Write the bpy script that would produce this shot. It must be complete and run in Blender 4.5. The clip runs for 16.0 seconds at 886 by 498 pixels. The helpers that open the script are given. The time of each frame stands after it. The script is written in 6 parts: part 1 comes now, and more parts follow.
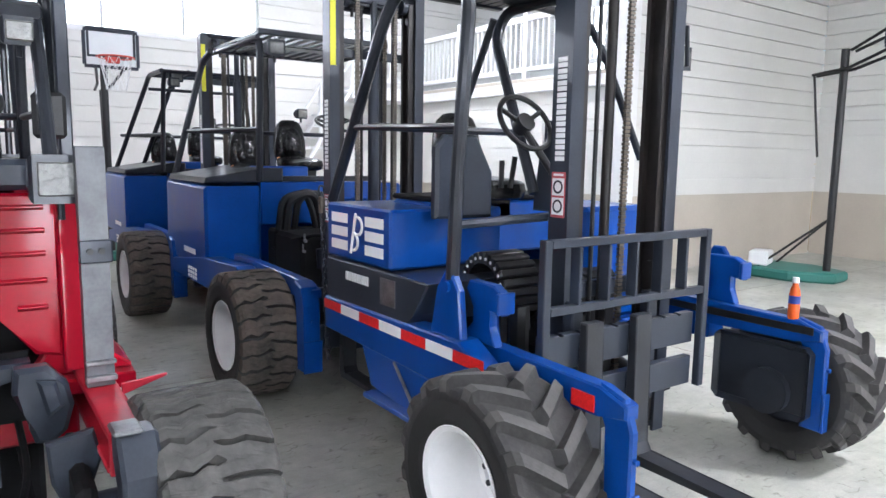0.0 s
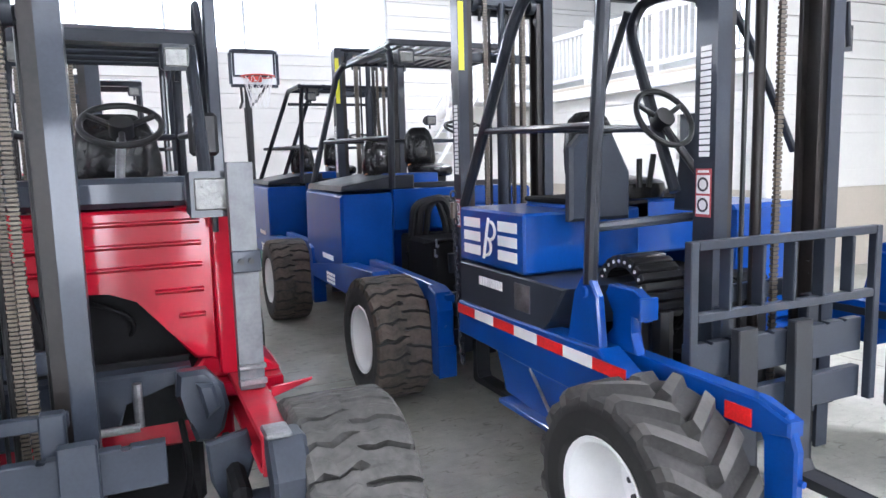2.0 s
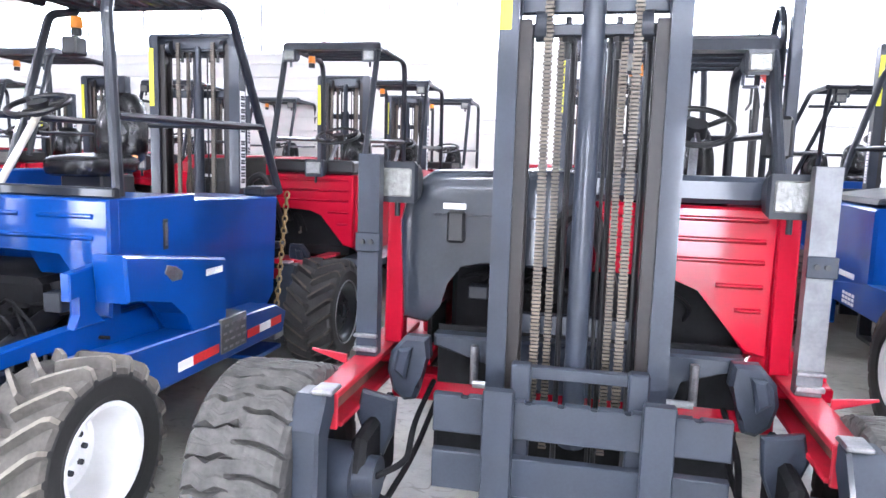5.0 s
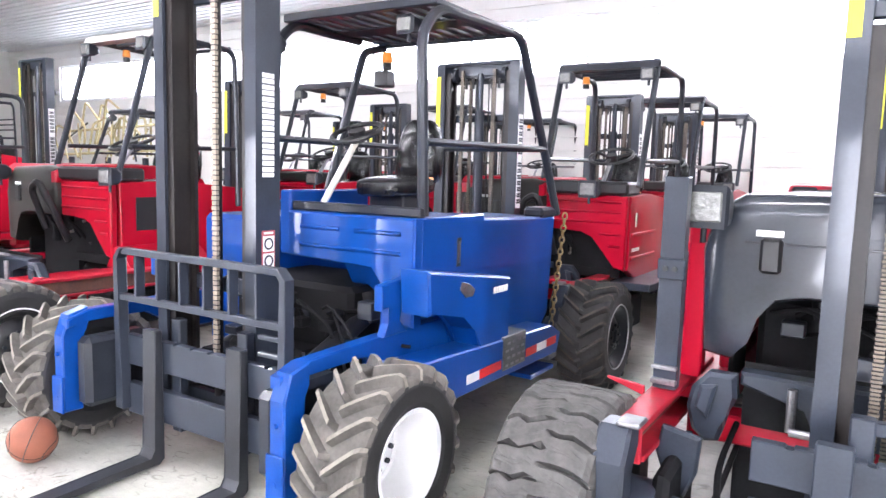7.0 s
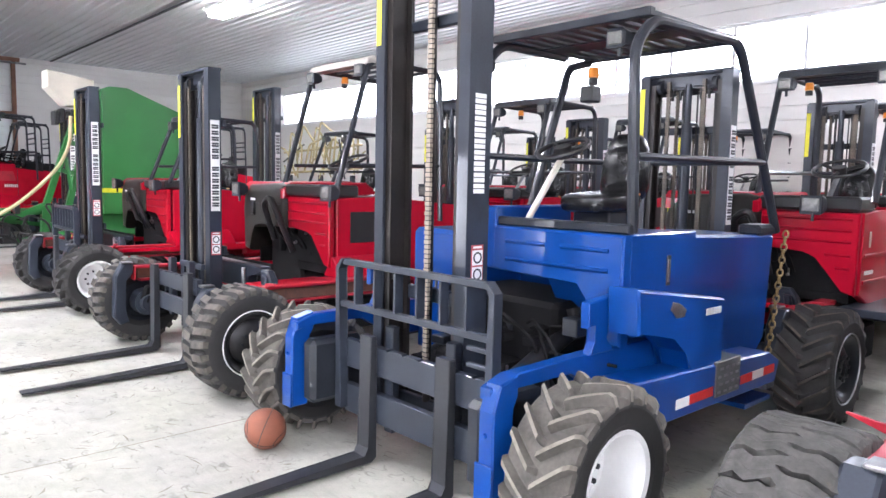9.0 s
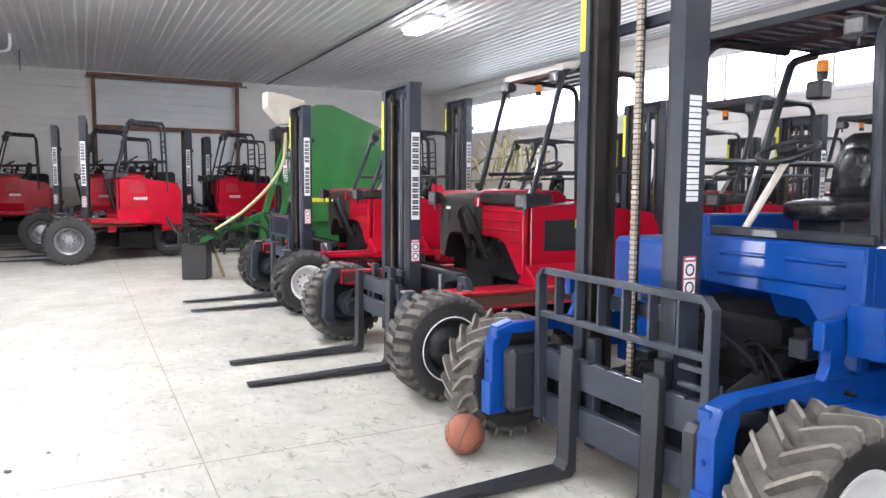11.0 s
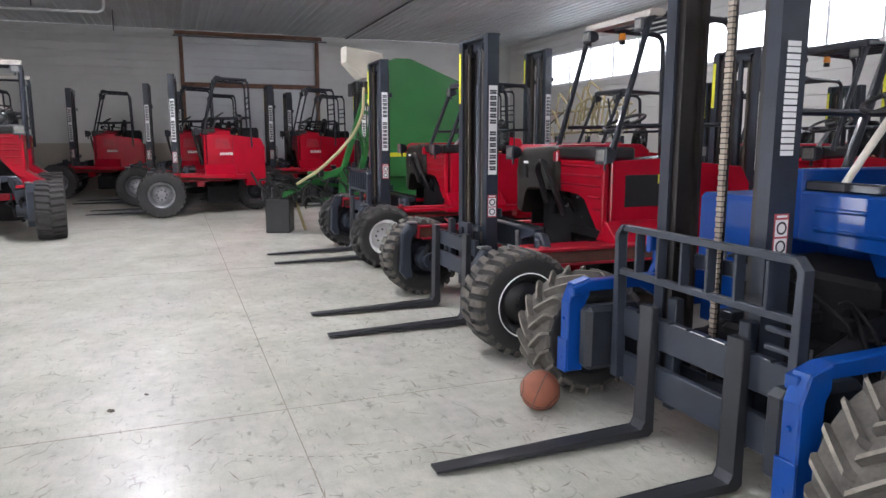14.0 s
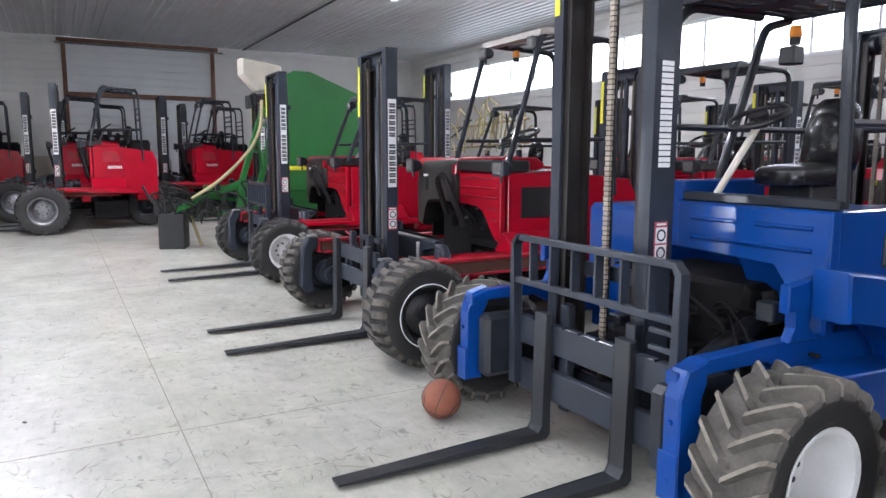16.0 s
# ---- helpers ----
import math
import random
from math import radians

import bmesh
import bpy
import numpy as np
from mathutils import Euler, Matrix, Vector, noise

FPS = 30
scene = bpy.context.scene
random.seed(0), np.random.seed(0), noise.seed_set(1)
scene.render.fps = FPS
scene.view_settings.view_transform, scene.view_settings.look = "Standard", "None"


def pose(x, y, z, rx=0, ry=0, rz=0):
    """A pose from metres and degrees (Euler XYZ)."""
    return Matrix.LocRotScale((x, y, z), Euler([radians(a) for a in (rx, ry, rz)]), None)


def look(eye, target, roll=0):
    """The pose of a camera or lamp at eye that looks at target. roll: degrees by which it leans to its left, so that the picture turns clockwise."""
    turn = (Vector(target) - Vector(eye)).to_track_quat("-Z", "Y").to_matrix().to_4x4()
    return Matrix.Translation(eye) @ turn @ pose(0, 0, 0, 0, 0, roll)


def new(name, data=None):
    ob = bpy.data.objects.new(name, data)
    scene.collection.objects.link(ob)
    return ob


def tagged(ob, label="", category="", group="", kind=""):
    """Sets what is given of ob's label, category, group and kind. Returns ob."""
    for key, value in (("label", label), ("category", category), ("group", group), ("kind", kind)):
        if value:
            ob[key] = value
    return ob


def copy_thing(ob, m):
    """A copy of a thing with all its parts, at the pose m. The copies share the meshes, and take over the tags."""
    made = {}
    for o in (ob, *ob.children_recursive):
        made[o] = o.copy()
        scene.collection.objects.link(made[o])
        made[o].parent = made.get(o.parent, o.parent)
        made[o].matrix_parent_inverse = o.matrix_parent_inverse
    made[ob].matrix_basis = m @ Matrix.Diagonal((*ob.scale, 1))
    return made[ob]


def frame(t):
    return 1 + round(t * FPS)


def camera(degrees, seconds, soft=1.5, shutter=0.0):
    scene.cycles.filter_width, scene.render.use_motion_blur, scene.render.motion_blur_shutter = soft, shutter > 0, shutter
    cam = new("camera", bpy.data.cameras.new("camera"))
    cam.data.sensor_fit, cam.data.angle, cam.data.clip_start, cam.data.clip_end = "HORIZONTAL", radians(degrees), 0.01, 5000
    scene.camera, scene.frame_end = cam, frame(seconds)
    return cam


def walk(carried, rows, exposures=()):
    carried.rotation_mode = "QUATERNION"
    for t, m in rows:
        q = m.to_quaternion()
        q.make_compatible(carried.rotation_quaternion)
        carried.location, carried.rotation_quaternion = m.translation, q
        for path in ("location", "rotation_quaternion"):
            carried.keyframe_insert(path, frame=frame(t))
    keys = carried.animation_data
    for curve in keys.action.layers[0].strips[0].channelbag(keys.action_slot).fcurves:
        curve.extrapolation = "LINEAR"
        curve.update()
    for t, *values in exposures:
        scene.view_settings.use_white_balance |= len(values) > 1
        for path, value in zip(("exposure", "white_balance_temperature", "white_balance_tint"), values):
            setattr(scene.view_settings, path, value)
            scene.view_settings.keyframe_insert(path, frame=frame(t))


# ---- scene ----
PATH = [
    (0, (0.784, 0.059, 1.572), (1.916, 1.687, 1.31), 0.9),
    (0.5, (0.832, 0.066, 1.572), (1.891, 1.747, 1.351), -0.6),
    (1, (0.83, 0.074, 1.579), (1.85, 1.778, 1.336), -0.7),
    (1.5, (0.818, 0.088, 1.585), (1.756, 1.837, 1.341), -1.7),
    (2, (0.78, 0.112, 1.578), (1.595, 1.92, 1.324), -1.5),
    (2.5, (0.72, 0.146, 1.578), (1.311, 2.041, 1.331), -1.4),
    (3, (0.658, 0.163, 1.57), (0.929, 2.126, 1.301), -1.0),
    (3.5, (0.542, 0.127, 1.57), (0.573, 2.11, 1.308), -0.2),
    (3.6, (0.516, 0.114, 1.572), (0.517, 2.096, 1.308), 0.1),
    (3.7, (0.488, 0.093, 1.568), (0.465, 2.076, 1.306), 0.4),
    (5.8, (0.256, -0.017, 1.577), (-0.426, 1.848, 1.34), 1.4),
    (6, (0.21, -0.002, 1.57), (-0.53, 1.842, 1.339), 1.4),
    (6.2, (0.19, -0.01, 1.572), (-0.609, 1.809, 1.341), 1.6),
    (6.5, (0.171, -0.024, 1.57), (-0.724, 1.75, 1.34), 1.8),
    (7, (0.131, -0.061, 1.584), (-0.931, 1.619, 1.363), 1.6),
    (7.5, (0.112, -0.091, 1.594), (-1.094, 1.492, 1.39), 1.4),
    (8, (0.096, -0.117, 1.599), (-1.208, 1.386, 1.401), 1.4),
    (8.5, (0.081, -0.131, 1.593), (-1.319, 1.286, 1.406), 1.2),
    (9, (0.068, -0.142, 1.586), (-1.403, 1.199, 1.395), 1.2),
    (9.5, (0.037, -0.149, 1.595), (-1.494, 1.121, 1.386), 0.9),
    (10, (0.006, -0.171, 1.609), (-1.617, 0.978, 1.398), 0.3),
    (10.2, (0.001, -0.184, 1.588), (-1.662, 0.909, 1.392), 0.3),
    (12.5, (-0.064, -0.23, 1.624), (-1.952, 0.375, 1.364), 0.3),
    (13, (-0.051, -0.248, 1.618), (-1.97, 0.246, 1.344), 0.4),
    (13.5, (-0.057, -0.208, 1.603), (-1.936, 0.396, 1.279), 0.5),
    (14, (-0.043, -0.196, 1.603), (-1.887, 0.513, 1.293), 0.0),
    (14.5, (-0.035, -0.19, 1.609), (-1.851, 0.598, 1.324), -0.1),
    (15, (-0.031, -0.19, 1.605), (-1.828, 0.641, 1.327), -0.1),
    (15.5, (-0.019, -0.186, 1.605), (-1.803, 0.677, 1.334), -0.0),
    (16, (0.0, -0.181, 1.592), (-1.734, 0.778, 1.322), 0.2),
]
cam = camera(65.0, 16.0)
walk(cam, [(t, look(eye, target, roll)) for t, eye, target, roll in PATH], [(0, 0.5, 6000, 12), (1.5, 0.64, 6000, 13), (3.0, 1.12, 5820, 14), (3.7, 1.5, 5820, 15), (5.8, 1.53, 6000, 17), (7.0, 1.52, 6180, 18), (8.0, 1.26, 6180, 17), (9.0, 1.04, 6150, 17), (10.2, 0.98, 6180, 16), (12.5, 0.24, 6380, 14), (13.2, 0.06, 6330, 14), (14.0, 0.01, 6270, 15), (15.0, 0.06, 6180, 15), (16.0, 0.26, 6050, 15)])

# ---- world, lights ----
world = bpy.data.worlds.new("sky")
scene.world = world
world.use_nodes = True
wn = world.node_tree
sky = wn.nodes.new("ShaderNodeTexSky")
sky.sky_type, sky.sun_disc = "NISHITA", False
sky.sun_elevation, sky.sun_rotation = radians(40), radians(20)
wn.links.new(sky.outputs[0], wn.nodes["Background"].inputs[0])
wn.nodes["Background"].inputs[1].default_value = 0.12


def area_lamp(name, m, sx, sy, watts, colour=(1, 1, 1)):
    d = bpy.data.lights.new(name, "AREA")
    d.shape, d.size, d.size_y, d.energy, d.color = "RECTANGLE", sx, sy, watts, colour
    ob = new(name, d)
    ob.matrix_world = m
    return ob


DAY = 400.0


# ---- materials ----
def material(name, base, rough=0.5, metal=0.0, var=0.15, scale=6.0, bump=0.05, fine=60.0, coat=0.0, emit=None, second=None, spec=0.5):
    m = bpy.data.materials.new(name)
    m.use_nodes = True
    nt = m.node_tree
    b = nt.nodes["Principled BSDF"]
    b.inputs["Roughness"].default_value = rough
    b.inputs["Metallic"].default_value = metal
    b.inputs["Specular IOR Level"].default_value = spec
    b.inputs["Coat Weight"].default_value = coat
    b.inputs["Coat Roughness"].default_value = 0.08
    tc = nt.nodes.new("ShaderNodeTexCoord")
    n1 = nt.nodes.new("ShaderNodeTexNoise")
    n1.inputs["Scale"].default_value, n1.inputs["Detail"].default_value = scale, 6
    n2 = nt.nodes.new("ShaderNodeTexNoise")
    n2.inputs["Scale"].default_value, n2.inputs["Detail"].default_value = fine, 4
    nt.links.new(tc.outputs["Object"], n1.inputs["Vector"])
    nt.links.new(tc.outputs["Object"], n2.inputs["Vector"])
    add = nt.nodes.new("ShaderNodeMath")
    add.operation = "MULTIPLY_ADD"
    add.inputs[1].default_value = 0.35
    nt.links.new(n2.outputs["Fac"], add.inputs[0])
    nt.links.new(n1.outputs["Fac"], add.inputs[2])
    ramp = nt.nodes.new("ShaderNodeValToRGB")
    ramp.color_ramp.elements[0].position, ramp.color_ramp.elements[1].position = 0.42, 0.92
    c0 = second if second else tuple(c * (1 - var) for c in base)
    c1 = base if second else tuple(min(1, c * (1 + var)) for c in base)
    ramp.color_ramp.elements[0].color = (*c0, 1)
    ramp.color_ramp.elements[1].color = (*c1, 1)
    nt.links.new(add.outputs[0], ramp.inputs["Fac"])
    nt.links.new(ramp.outputs["Color"], b.inputs["Base Color"])
    mr = nt.nodes.new("ShaderNodeMapRange")
    mr.inputs["To Min"].default_value, mr.inputs["To Max"].default_value = (max(0.29, rough - 0.1), min(1, rough + 0.12)) if rough >= 0.24 else (rough * 0.9, min(0.26, rough + 0.06))
    nt.links.new(n1.outputs["Fac"], mr.inputs["Value"])
    nt.links.new(mr.outputs["Result"], b.inputs["Roughness"])
    if bump:
        bp = nt.nodes.new("ShaderNodeBump")
        bp.inputs["Strength"].default_value, bp.inputs["Distance"].default_value = bump, 0.01
        nt.links.new(add.outputs[0], bp.inputs["Height"])
        nt.links.new(bp.outputs["Normal"], b.inputs["Normal"])
    if emit:
        b.inputs["Emission Color"].default_value = (*emit[:3], 1)
        b.inputs["Emission Strength"].default_value = emit[3]
    return m


BLUE = material("blue_paint", (0.003, 0.050, 0.255), 0.3, 0, 0.15, 3, 0.03, 80, coat=0.6, spec=0.14)
RED = material("red_paint", (0.37, 0.003, 0.018), 0.3, 0, 0.15, 3, 0.03, 80, coat=0.55, spec=0.12)
# Scuffed paint of the arms; its darker red also serves a recess's shade.
SCUFFSHADE = material("scuffed_shaded_red_paint", (0.33, 0.004, 0.018), 0.55, 0, 0.3, 9, 0.08, 60, coat=0.1)
SLATE = material("slate_grey_paint", (0.028, 0.034, 0.047), 0.34, 0, 0.25, 4, 0.05, 90, coat=0.38, spec=0.2)
SIDEWALL = material("black_sidewall", (0.026, 0.025, 0.025), 0.6, 0, 0.35, 9, 0.15, 60, second=(0.014, 0.014, 0.014))
WORN = material("worn_rubber", (0.095, 0.09, 0.085), 0.8, 0, 0.4, 6, 0.3, 60, second=(0.05, 0.048, 0.046))
MUD = material("muddy_rubber", (0.13, 0.105, 0.085), 0.95, 0, 0.4, 5, 0.5, 40, second=(0.03, 0.028, 0.026))
DARK = material("dark_paint", (0.018, 0.021, 0.028), 0.38, 0, 0.3, 5, 0.05, 90, coat=0.3, spec=0.25)
BLACK = material("black_plastic", (0.012, 0.012, 0.013), 0.4, 0, 0.3, 8, 0.08, 120)
COVER = material("glossy_slate_moulding", (0.027, 0.032, 0.041), 0.22, 0, 0.25, 3, 0.03, 60, coat=0.45, spec=0.35)
# Paler copy of the chain steel, with the light on it put into the colour.
LITCHAIN = material("lit_chain_steel", (0.42, 0.36, 0.29), 0.5, 0.2, 0.3, 6, 0.1, 60, second=(0.24, 0.2, 0.16))
TANLUG = material("tan_dusted_rubber", (0.26, 0.235, 0.20), 0.9, 0, 0.3, 11, 0.4, 60, second=(0.125, 0.112, 0.095))
SCRUBBED = material("scrubbed_grey_rubber", (0.088, 0.085, 0.079), 0.72, 0, 0.5, 16, 0.7, 55, second=(0.030, 0.029, 0.028))
SHACKLE = material("yellow_zinc_chain", (0.30, 0.21, 0.09), 0.4, 0.7, 0.35, 12, 0.1, 60, second=(0.11, 0.075, 0.035))
PANEL = material("dark_olive_moulding", (0.022, 0.021, 0.018), 0.45, 0, 0.3, 5, 0.05, 90, spec=0.3)
VINYL = material("black_vinyl", (0.010, 0.010, 0.011), 0.22, 0, 0.3, 20, 0.06, 300, spec=0.4)
GREASY = material("greasy_steel", (0.028, 0.023, 0.021), 0.36, 0, 0.5, 5, 0.06, 60, second=(0.010, 0.009, 0.009), spec=0.3)
RUBBER = material("tyre_rubber", (0.055, 0.052, 0.05), 0.85, 0, 0.4, 7, 0.3, 70, second=(0.022, 0.021, 0.021))
DUSTY = material("dusty_rubber", (0.135, 0.12, 0.10), 0.92, 0, 0.4, 9, 0.6, 45, second=(0.038, 0.037, 0.035))
GROOVE = material("dusty_groove", (0.135, 0.125, 0.11), 0.95, 0, 0.4, 9, 0.4, 60, second=(0.06, 0.056, 0.05))
WHITE = material("white_paint", (0.78, 0.78, 0.78), 0.35, 0, 0.06, 6, 0.03, 60)
STEEL = material("worn_steel", (0.42, 0.42, 0.43), 0.4, 0.9, 0.3, 12, 0.1, 100, second=(0.16, 0.16, 0.17))
CHAIN = material("chain_steel", (0.175, 0.145, 0.11), 0.45, 0.4, 0.4, 4, 0.1, 60, second=(0.05, 0.044, 0.036))
GALV = material("scuffed_galvanised", (0.19, 0.195, 0.205), 0.45, 0.5, 0.4, 9, 0.15, 70, second=(0.09, 0.093, 0.1))
COLUMN = material("cream_column", (0.58, 0.54, 0.46), 0.45, 0, 0.12, 8, 0.05)
YELLOW = material("yellow_sticker", (0.75, 0.72, 0.03), 0.5, 0, 0.08, 10, 0.0)
LABEL = material("white_sticker", (0.8, 0.8, 0.8), 0.45, 0, 0.04, 10, 0.0)
INK = material("dark_ink", (0.03, 0.03, 0.04), 0.5, 0, 0.1, 10, 0.0)
WARN = material("red_sticker", (0.42, 0.07, 0.08), 0.5, 0, 0.1, 10, 0.0)
REFLR = material("red_reflector", (0.62, 0.016, 0.016), 0.35, 0, 0.2, 90, 0.1, 200)
AMBER = material("amber_lens", (0.6, 0.19, 0.02), 0.25, 0, 0.1, 30, 0.0, emit=(1, 0.35, 0.03, 0.12))
LENS = material("lamp_lens", (0.20, 0.20, 0.19), 0.12, 0.35, 0.2, 40, 0.5, 90)
PALE = material("pale_bar_paint", (0.36, 0.33, 0.30), 0.4, 0, 0.15, 6, 0.05)
FORKM = material("fork_steel", (0.032, 0.036, 0.044), 0.34, 0.2, 0.4, 5, 0.15, 60, second=(0.024, 0.024, 0.027))
ORANGE = material("orange_cushion", (0.7, 0.25, 0.08), 0.6, 0, 0.1, 10, 0.0)
GREEN = material("green_paint", (0.02, 0.16, 0.035), 0.4, 0, 0.12, 2, 0.04, 60, coat=0.3)
SIDING = material("ribbed_siding", (0.69, 0.68, 0.65), 0.5, 0, 0.06, 1.2, 0.05, 20)
BEIGE = material("beige_wainscot", (0.50, 0.45, 0.38), 0.6, 0, 0.08, 1.5, 0.05, 30)
CEIL = material("ceiling_steel", (0.70, 0.72, 0.74), 0.38, 0.2, 0.08, 0.8, 0.03, 20)
RUST = material("rusty_trim", (0.26, 0.13, 0.08), 0.75, 0, 0.35, 5, 0.2, 60, second=(0.12, 0.06, 0.04))
RUSTY = material("rusty_steel", (0.16, 0.07, 0.045), 0.8, 0.1, 0.4, 9, 0.2, 60, second=(0.06, 0.03, 0.026))
# Near-black with little gloss: the shade of bays and undersides is put into it.
SHADEBLACK = material("flat_shade_black", (0.010, 0.010, 0.011), 0.75, 0, 0.4, 8, 0.2, 60, spec=0.15)
TEAL = material("teal_plastic", (0.03, 0.16, 0.13), 0.5, 0, 0.15, 5, 0.05)
BALL = material("ball_rubber", (0.235, 0.08, 0.046), 0.7, 0, 0.15, 12, 0.4, 250)
GLASS = bpy.data.materials.new("window_glass")
GLASS.use_nodes = True
GLASS.node_tree.nodes["Principled BSDF"].inputs["Transmission Weight"].default_value = 1.0
GLASS.node_tree.nodes["Principled BSDF"].inputs["Roughness"].default_value = 0.02
SKYGLOW = bpy.data.materials.new("overcast_sky")
SKYGLOW.use_nodes = True
SKYGLOW.node_tree.nodes["Principled BSDF"].inputs["Base Color"].default_value = (0.8, 0.8, 0.8, 1)
SKYGLOW.node_tree.nodes["Principled BSDF"].inputs["Emission Color"].default_value = (0.95, 0.98, 1.0, 1)
SKYGLOW.node_tree.nodes["Principled BSDF"].inputs["Emission Strength"].default_value = 4.5
DOORW = material("door_panel", (0.70, 0.72, 0.73), 0.5, 0, 0.05, 1, 0.03)

TUBE = material("lit_diffuser", (0.9, 0.9, 0.88), 0.5, 0, 0.02, 5, 0.0, emit=(1.0, 0.98, 0.94, 30.0))
LAMPW = 100.0
SCRAPE = material("scraped_concrete", (0.24, 0.22, 0.18), 0.8, 0, 0.4, 9, 0.1)
JOINT = material("joint_shadow", (0.24, 0.22, 0.18), 0.8, 0, 0.3, 30, 0.1)
DARKGLASS = material("dark_window", (0.03, 0.035, 0.045), 0.08, 0, 0.1, 3, 0.0)
CLEARBOARD = material("clear_board", (0.75, 0.78, 0.8), 0.15, 0, 0.05, 4, 0.0)
REDRIM = material("red_rim", (0.6, 0.05, 0.03), 0.4, 0, 0.1, 10, 0.0)
DRINK = material("orange_drink", (0.8, 0.12, 0.02), 0.15, 0, 0.1, 10, 0.0)
BLUELABEL = material("blue_label", (0.03, 0.06, 0.3), 0.4, 0, 0.1, 20, 0.0)
HOSE = material("tan_hose", (0.42, 0.36, 0.2), 0.5, 0, 0.15, 8, 0.05)
HOPPER = material("pale_plastic", (0.55, 0.52, 0.44), 0.45, 0, 0.12, 5, 0.05)
BOOM = material("dull_yellow", (0.30, 0.255, 0.13), 0.55, 0, 0.25, 5, 0.05)


def concrete():
    """Trowelled concrete: broad blotches, fine mottling, dark scuffs and a patchy sheen."""
    m = bpy.data.materials.new("concrete")
    m.use_nodes = True
    nt = m.node_tree
    bs = nt.nodes["Principled BSDF"]
    tc = nt.nodes.new("ShaderNodeTexCoord")

    def noise_node(scale, detail, rough=0.55, stretch=None):
        n = nt.nodes.new("ShaderNodeTexNoise")
        n.inputs["Scale"].default_value, n.inputs["Detail"].default_value, n.inputs["Roughness"].default_value = scale, detail, rough
        if stretch:
            mp = nt.nodes.new("ShaderNodeMapping")
            mp.inputs["Scale"].default_value, mp.inputs["Rotation"].default_value = stretch, (0, 0, 0.5)
            nt.links.new(tc.outputs["Object"], mp.inputs["Vector"])
            nt.links.new(mp.outputs["Vector"], n.inputs["Vector"])
        else:
            nt.links.new(tc.outputs["Object"], n.inputs["Vector"])
        return n.outputs["Fac"]

    def ramp(src, lo, hi, c0, c1):
        r = nt.nodes.new("ShaderNodeValToRGB")
        r.color_ramp.elements[0].position, r.color_ramp.elements[1].position = lo, hi
        r.color_ramp.elements[0].color, r.color_ramp.elements[1].color = (*c0, 1), (*c1, 1)
        nt.links.new(src, r.inputs["Fac"])
        return r.outputs["Color"]

    def mix(kind, fac, a, b):
        x = nt.nodes.new("ShaderNodeMix")
        x.data_type, x.blend_type = "RGBA", kind
        if isinstance(fac, float):
            x.inputs["Factor"].default_value = fac
        else:
            nt.links.new(fac, x.inputs["Factor"])
        nt.links.new(a, x.inputs["A"])
        nt.links.new(b, x.inputs["B"])
        return x.outputs["Result"]

    broad = ramp(noise_node(0.4, 6), 0.3, 0.7, (0.47, 0.466, 0.44), (0.61, 0.606, 0.58))
    cloud = ramp(noise_node(2.1, 8, 0.55), 0.15, 0.7, (0.66, 0.655, 0.64), (1.0, 1.0, 1.0))
    fine = ramp(noise_node(9.0, 8, 0.6), 0.15, 0.75, (0.68, 0.68, 0.67), (1.0, 1.0, 1.0))
    grain = ramp(noise_node(90.0, 3), 0.25, 0.6, (0.88, 0.88, 0.87), (1.0, 1.0, 1.0))
    scuff = ramp(noise_node(4.0, 3, 0.5, (1.0, 7.0, 1.0)), 0.52, 0.95, (1.0, 1.0, 1.0), (0.55, 0.54, 0.51))
    flecks = ramp(noise_node(16.0, 3, 0.6, (3.0, 0.8, 1.0)), 0.66, 0.80, (1.0, 1.0, 1.0), (0.55, 0.54, 0.51))

    def arcs(scale, width, patch):
        """Thin curved tyre scratches: contour lines of one noise, broken up by another."""
        sub, ab = nt.nodes.new("ShaderNodeMath"), nt.nodes.new("ShaderNodeMath")
        sub.operation, ab.operation = "SUBTRACT", "ABSOLUTE"
        sub.inputs[1].default_value = 0.5
        nt.links.new(noise_node(scale, 1, 0.4, (1.0, 1.7, 1.0)), sub.inputs[0])
        nt.links.new(sub.outputs[0], ab.inputs[0])
        line = ramp(ab.outputs[0], 0.0, width, (1.0, 1.0, 1.0), (0.0, 0.0, 0.0))
        where = ramp(noise_node(patch, 3, 0.6), 0.54, 0.64, (0.0, 0.0, 0.0), (1.0, 1.0, 1.0))
        return ramp(mix("MULTIPLY", 1.0, line, where), 0.0, 1.0, (1.0, 1.0, 1.0), (0.4, 0.39, 0.36))
    nicks = mix("MULTIPLY", 1.0, arcs(5.5, 0.03, 5.0), arcs(9.0, 0.04, 8.0))
    tint = ramp(noise_node(1.1, 5, 0.6), 0.3, 0.65, (1.0, 0.99, 0.97), (0.95, 0.96, 0.86))
    c = mix("MULTIPLY", 1.0, broad, cloud)
    c = mix("MULTIPLY", 1.0, c, fine)
    c = mix("MULTIPLY", 1.0, c, grain)
    c = mix("MULTIPLY", 0.45, c, scuff)
    c = mix("MULTIPLY", 0.8, c, nicks)
    c = mix("MULTIPLY", 0.35, c, flecks)
    c = mix("MULTIPLY", 1.0, c, tint)
    nt.links.new(c, bs.inputs["Base Color"])
    mr = nt.nodes.new("ShaderNodeMapRange")
    mr.inputs["From Min"].default_value, mr.inputs["From Max"].default_value = 0.3, 0.7
    mr.inputs["To Min"].default_value, mr.inputs["To Max"].default_value = 0.285, 0.46
    nt.links.new(noise_node(1.7, 6), mr.inputs["Value"])
    nt.links.new(mr.outputs["Result"], bs.inputs["Roughness"])
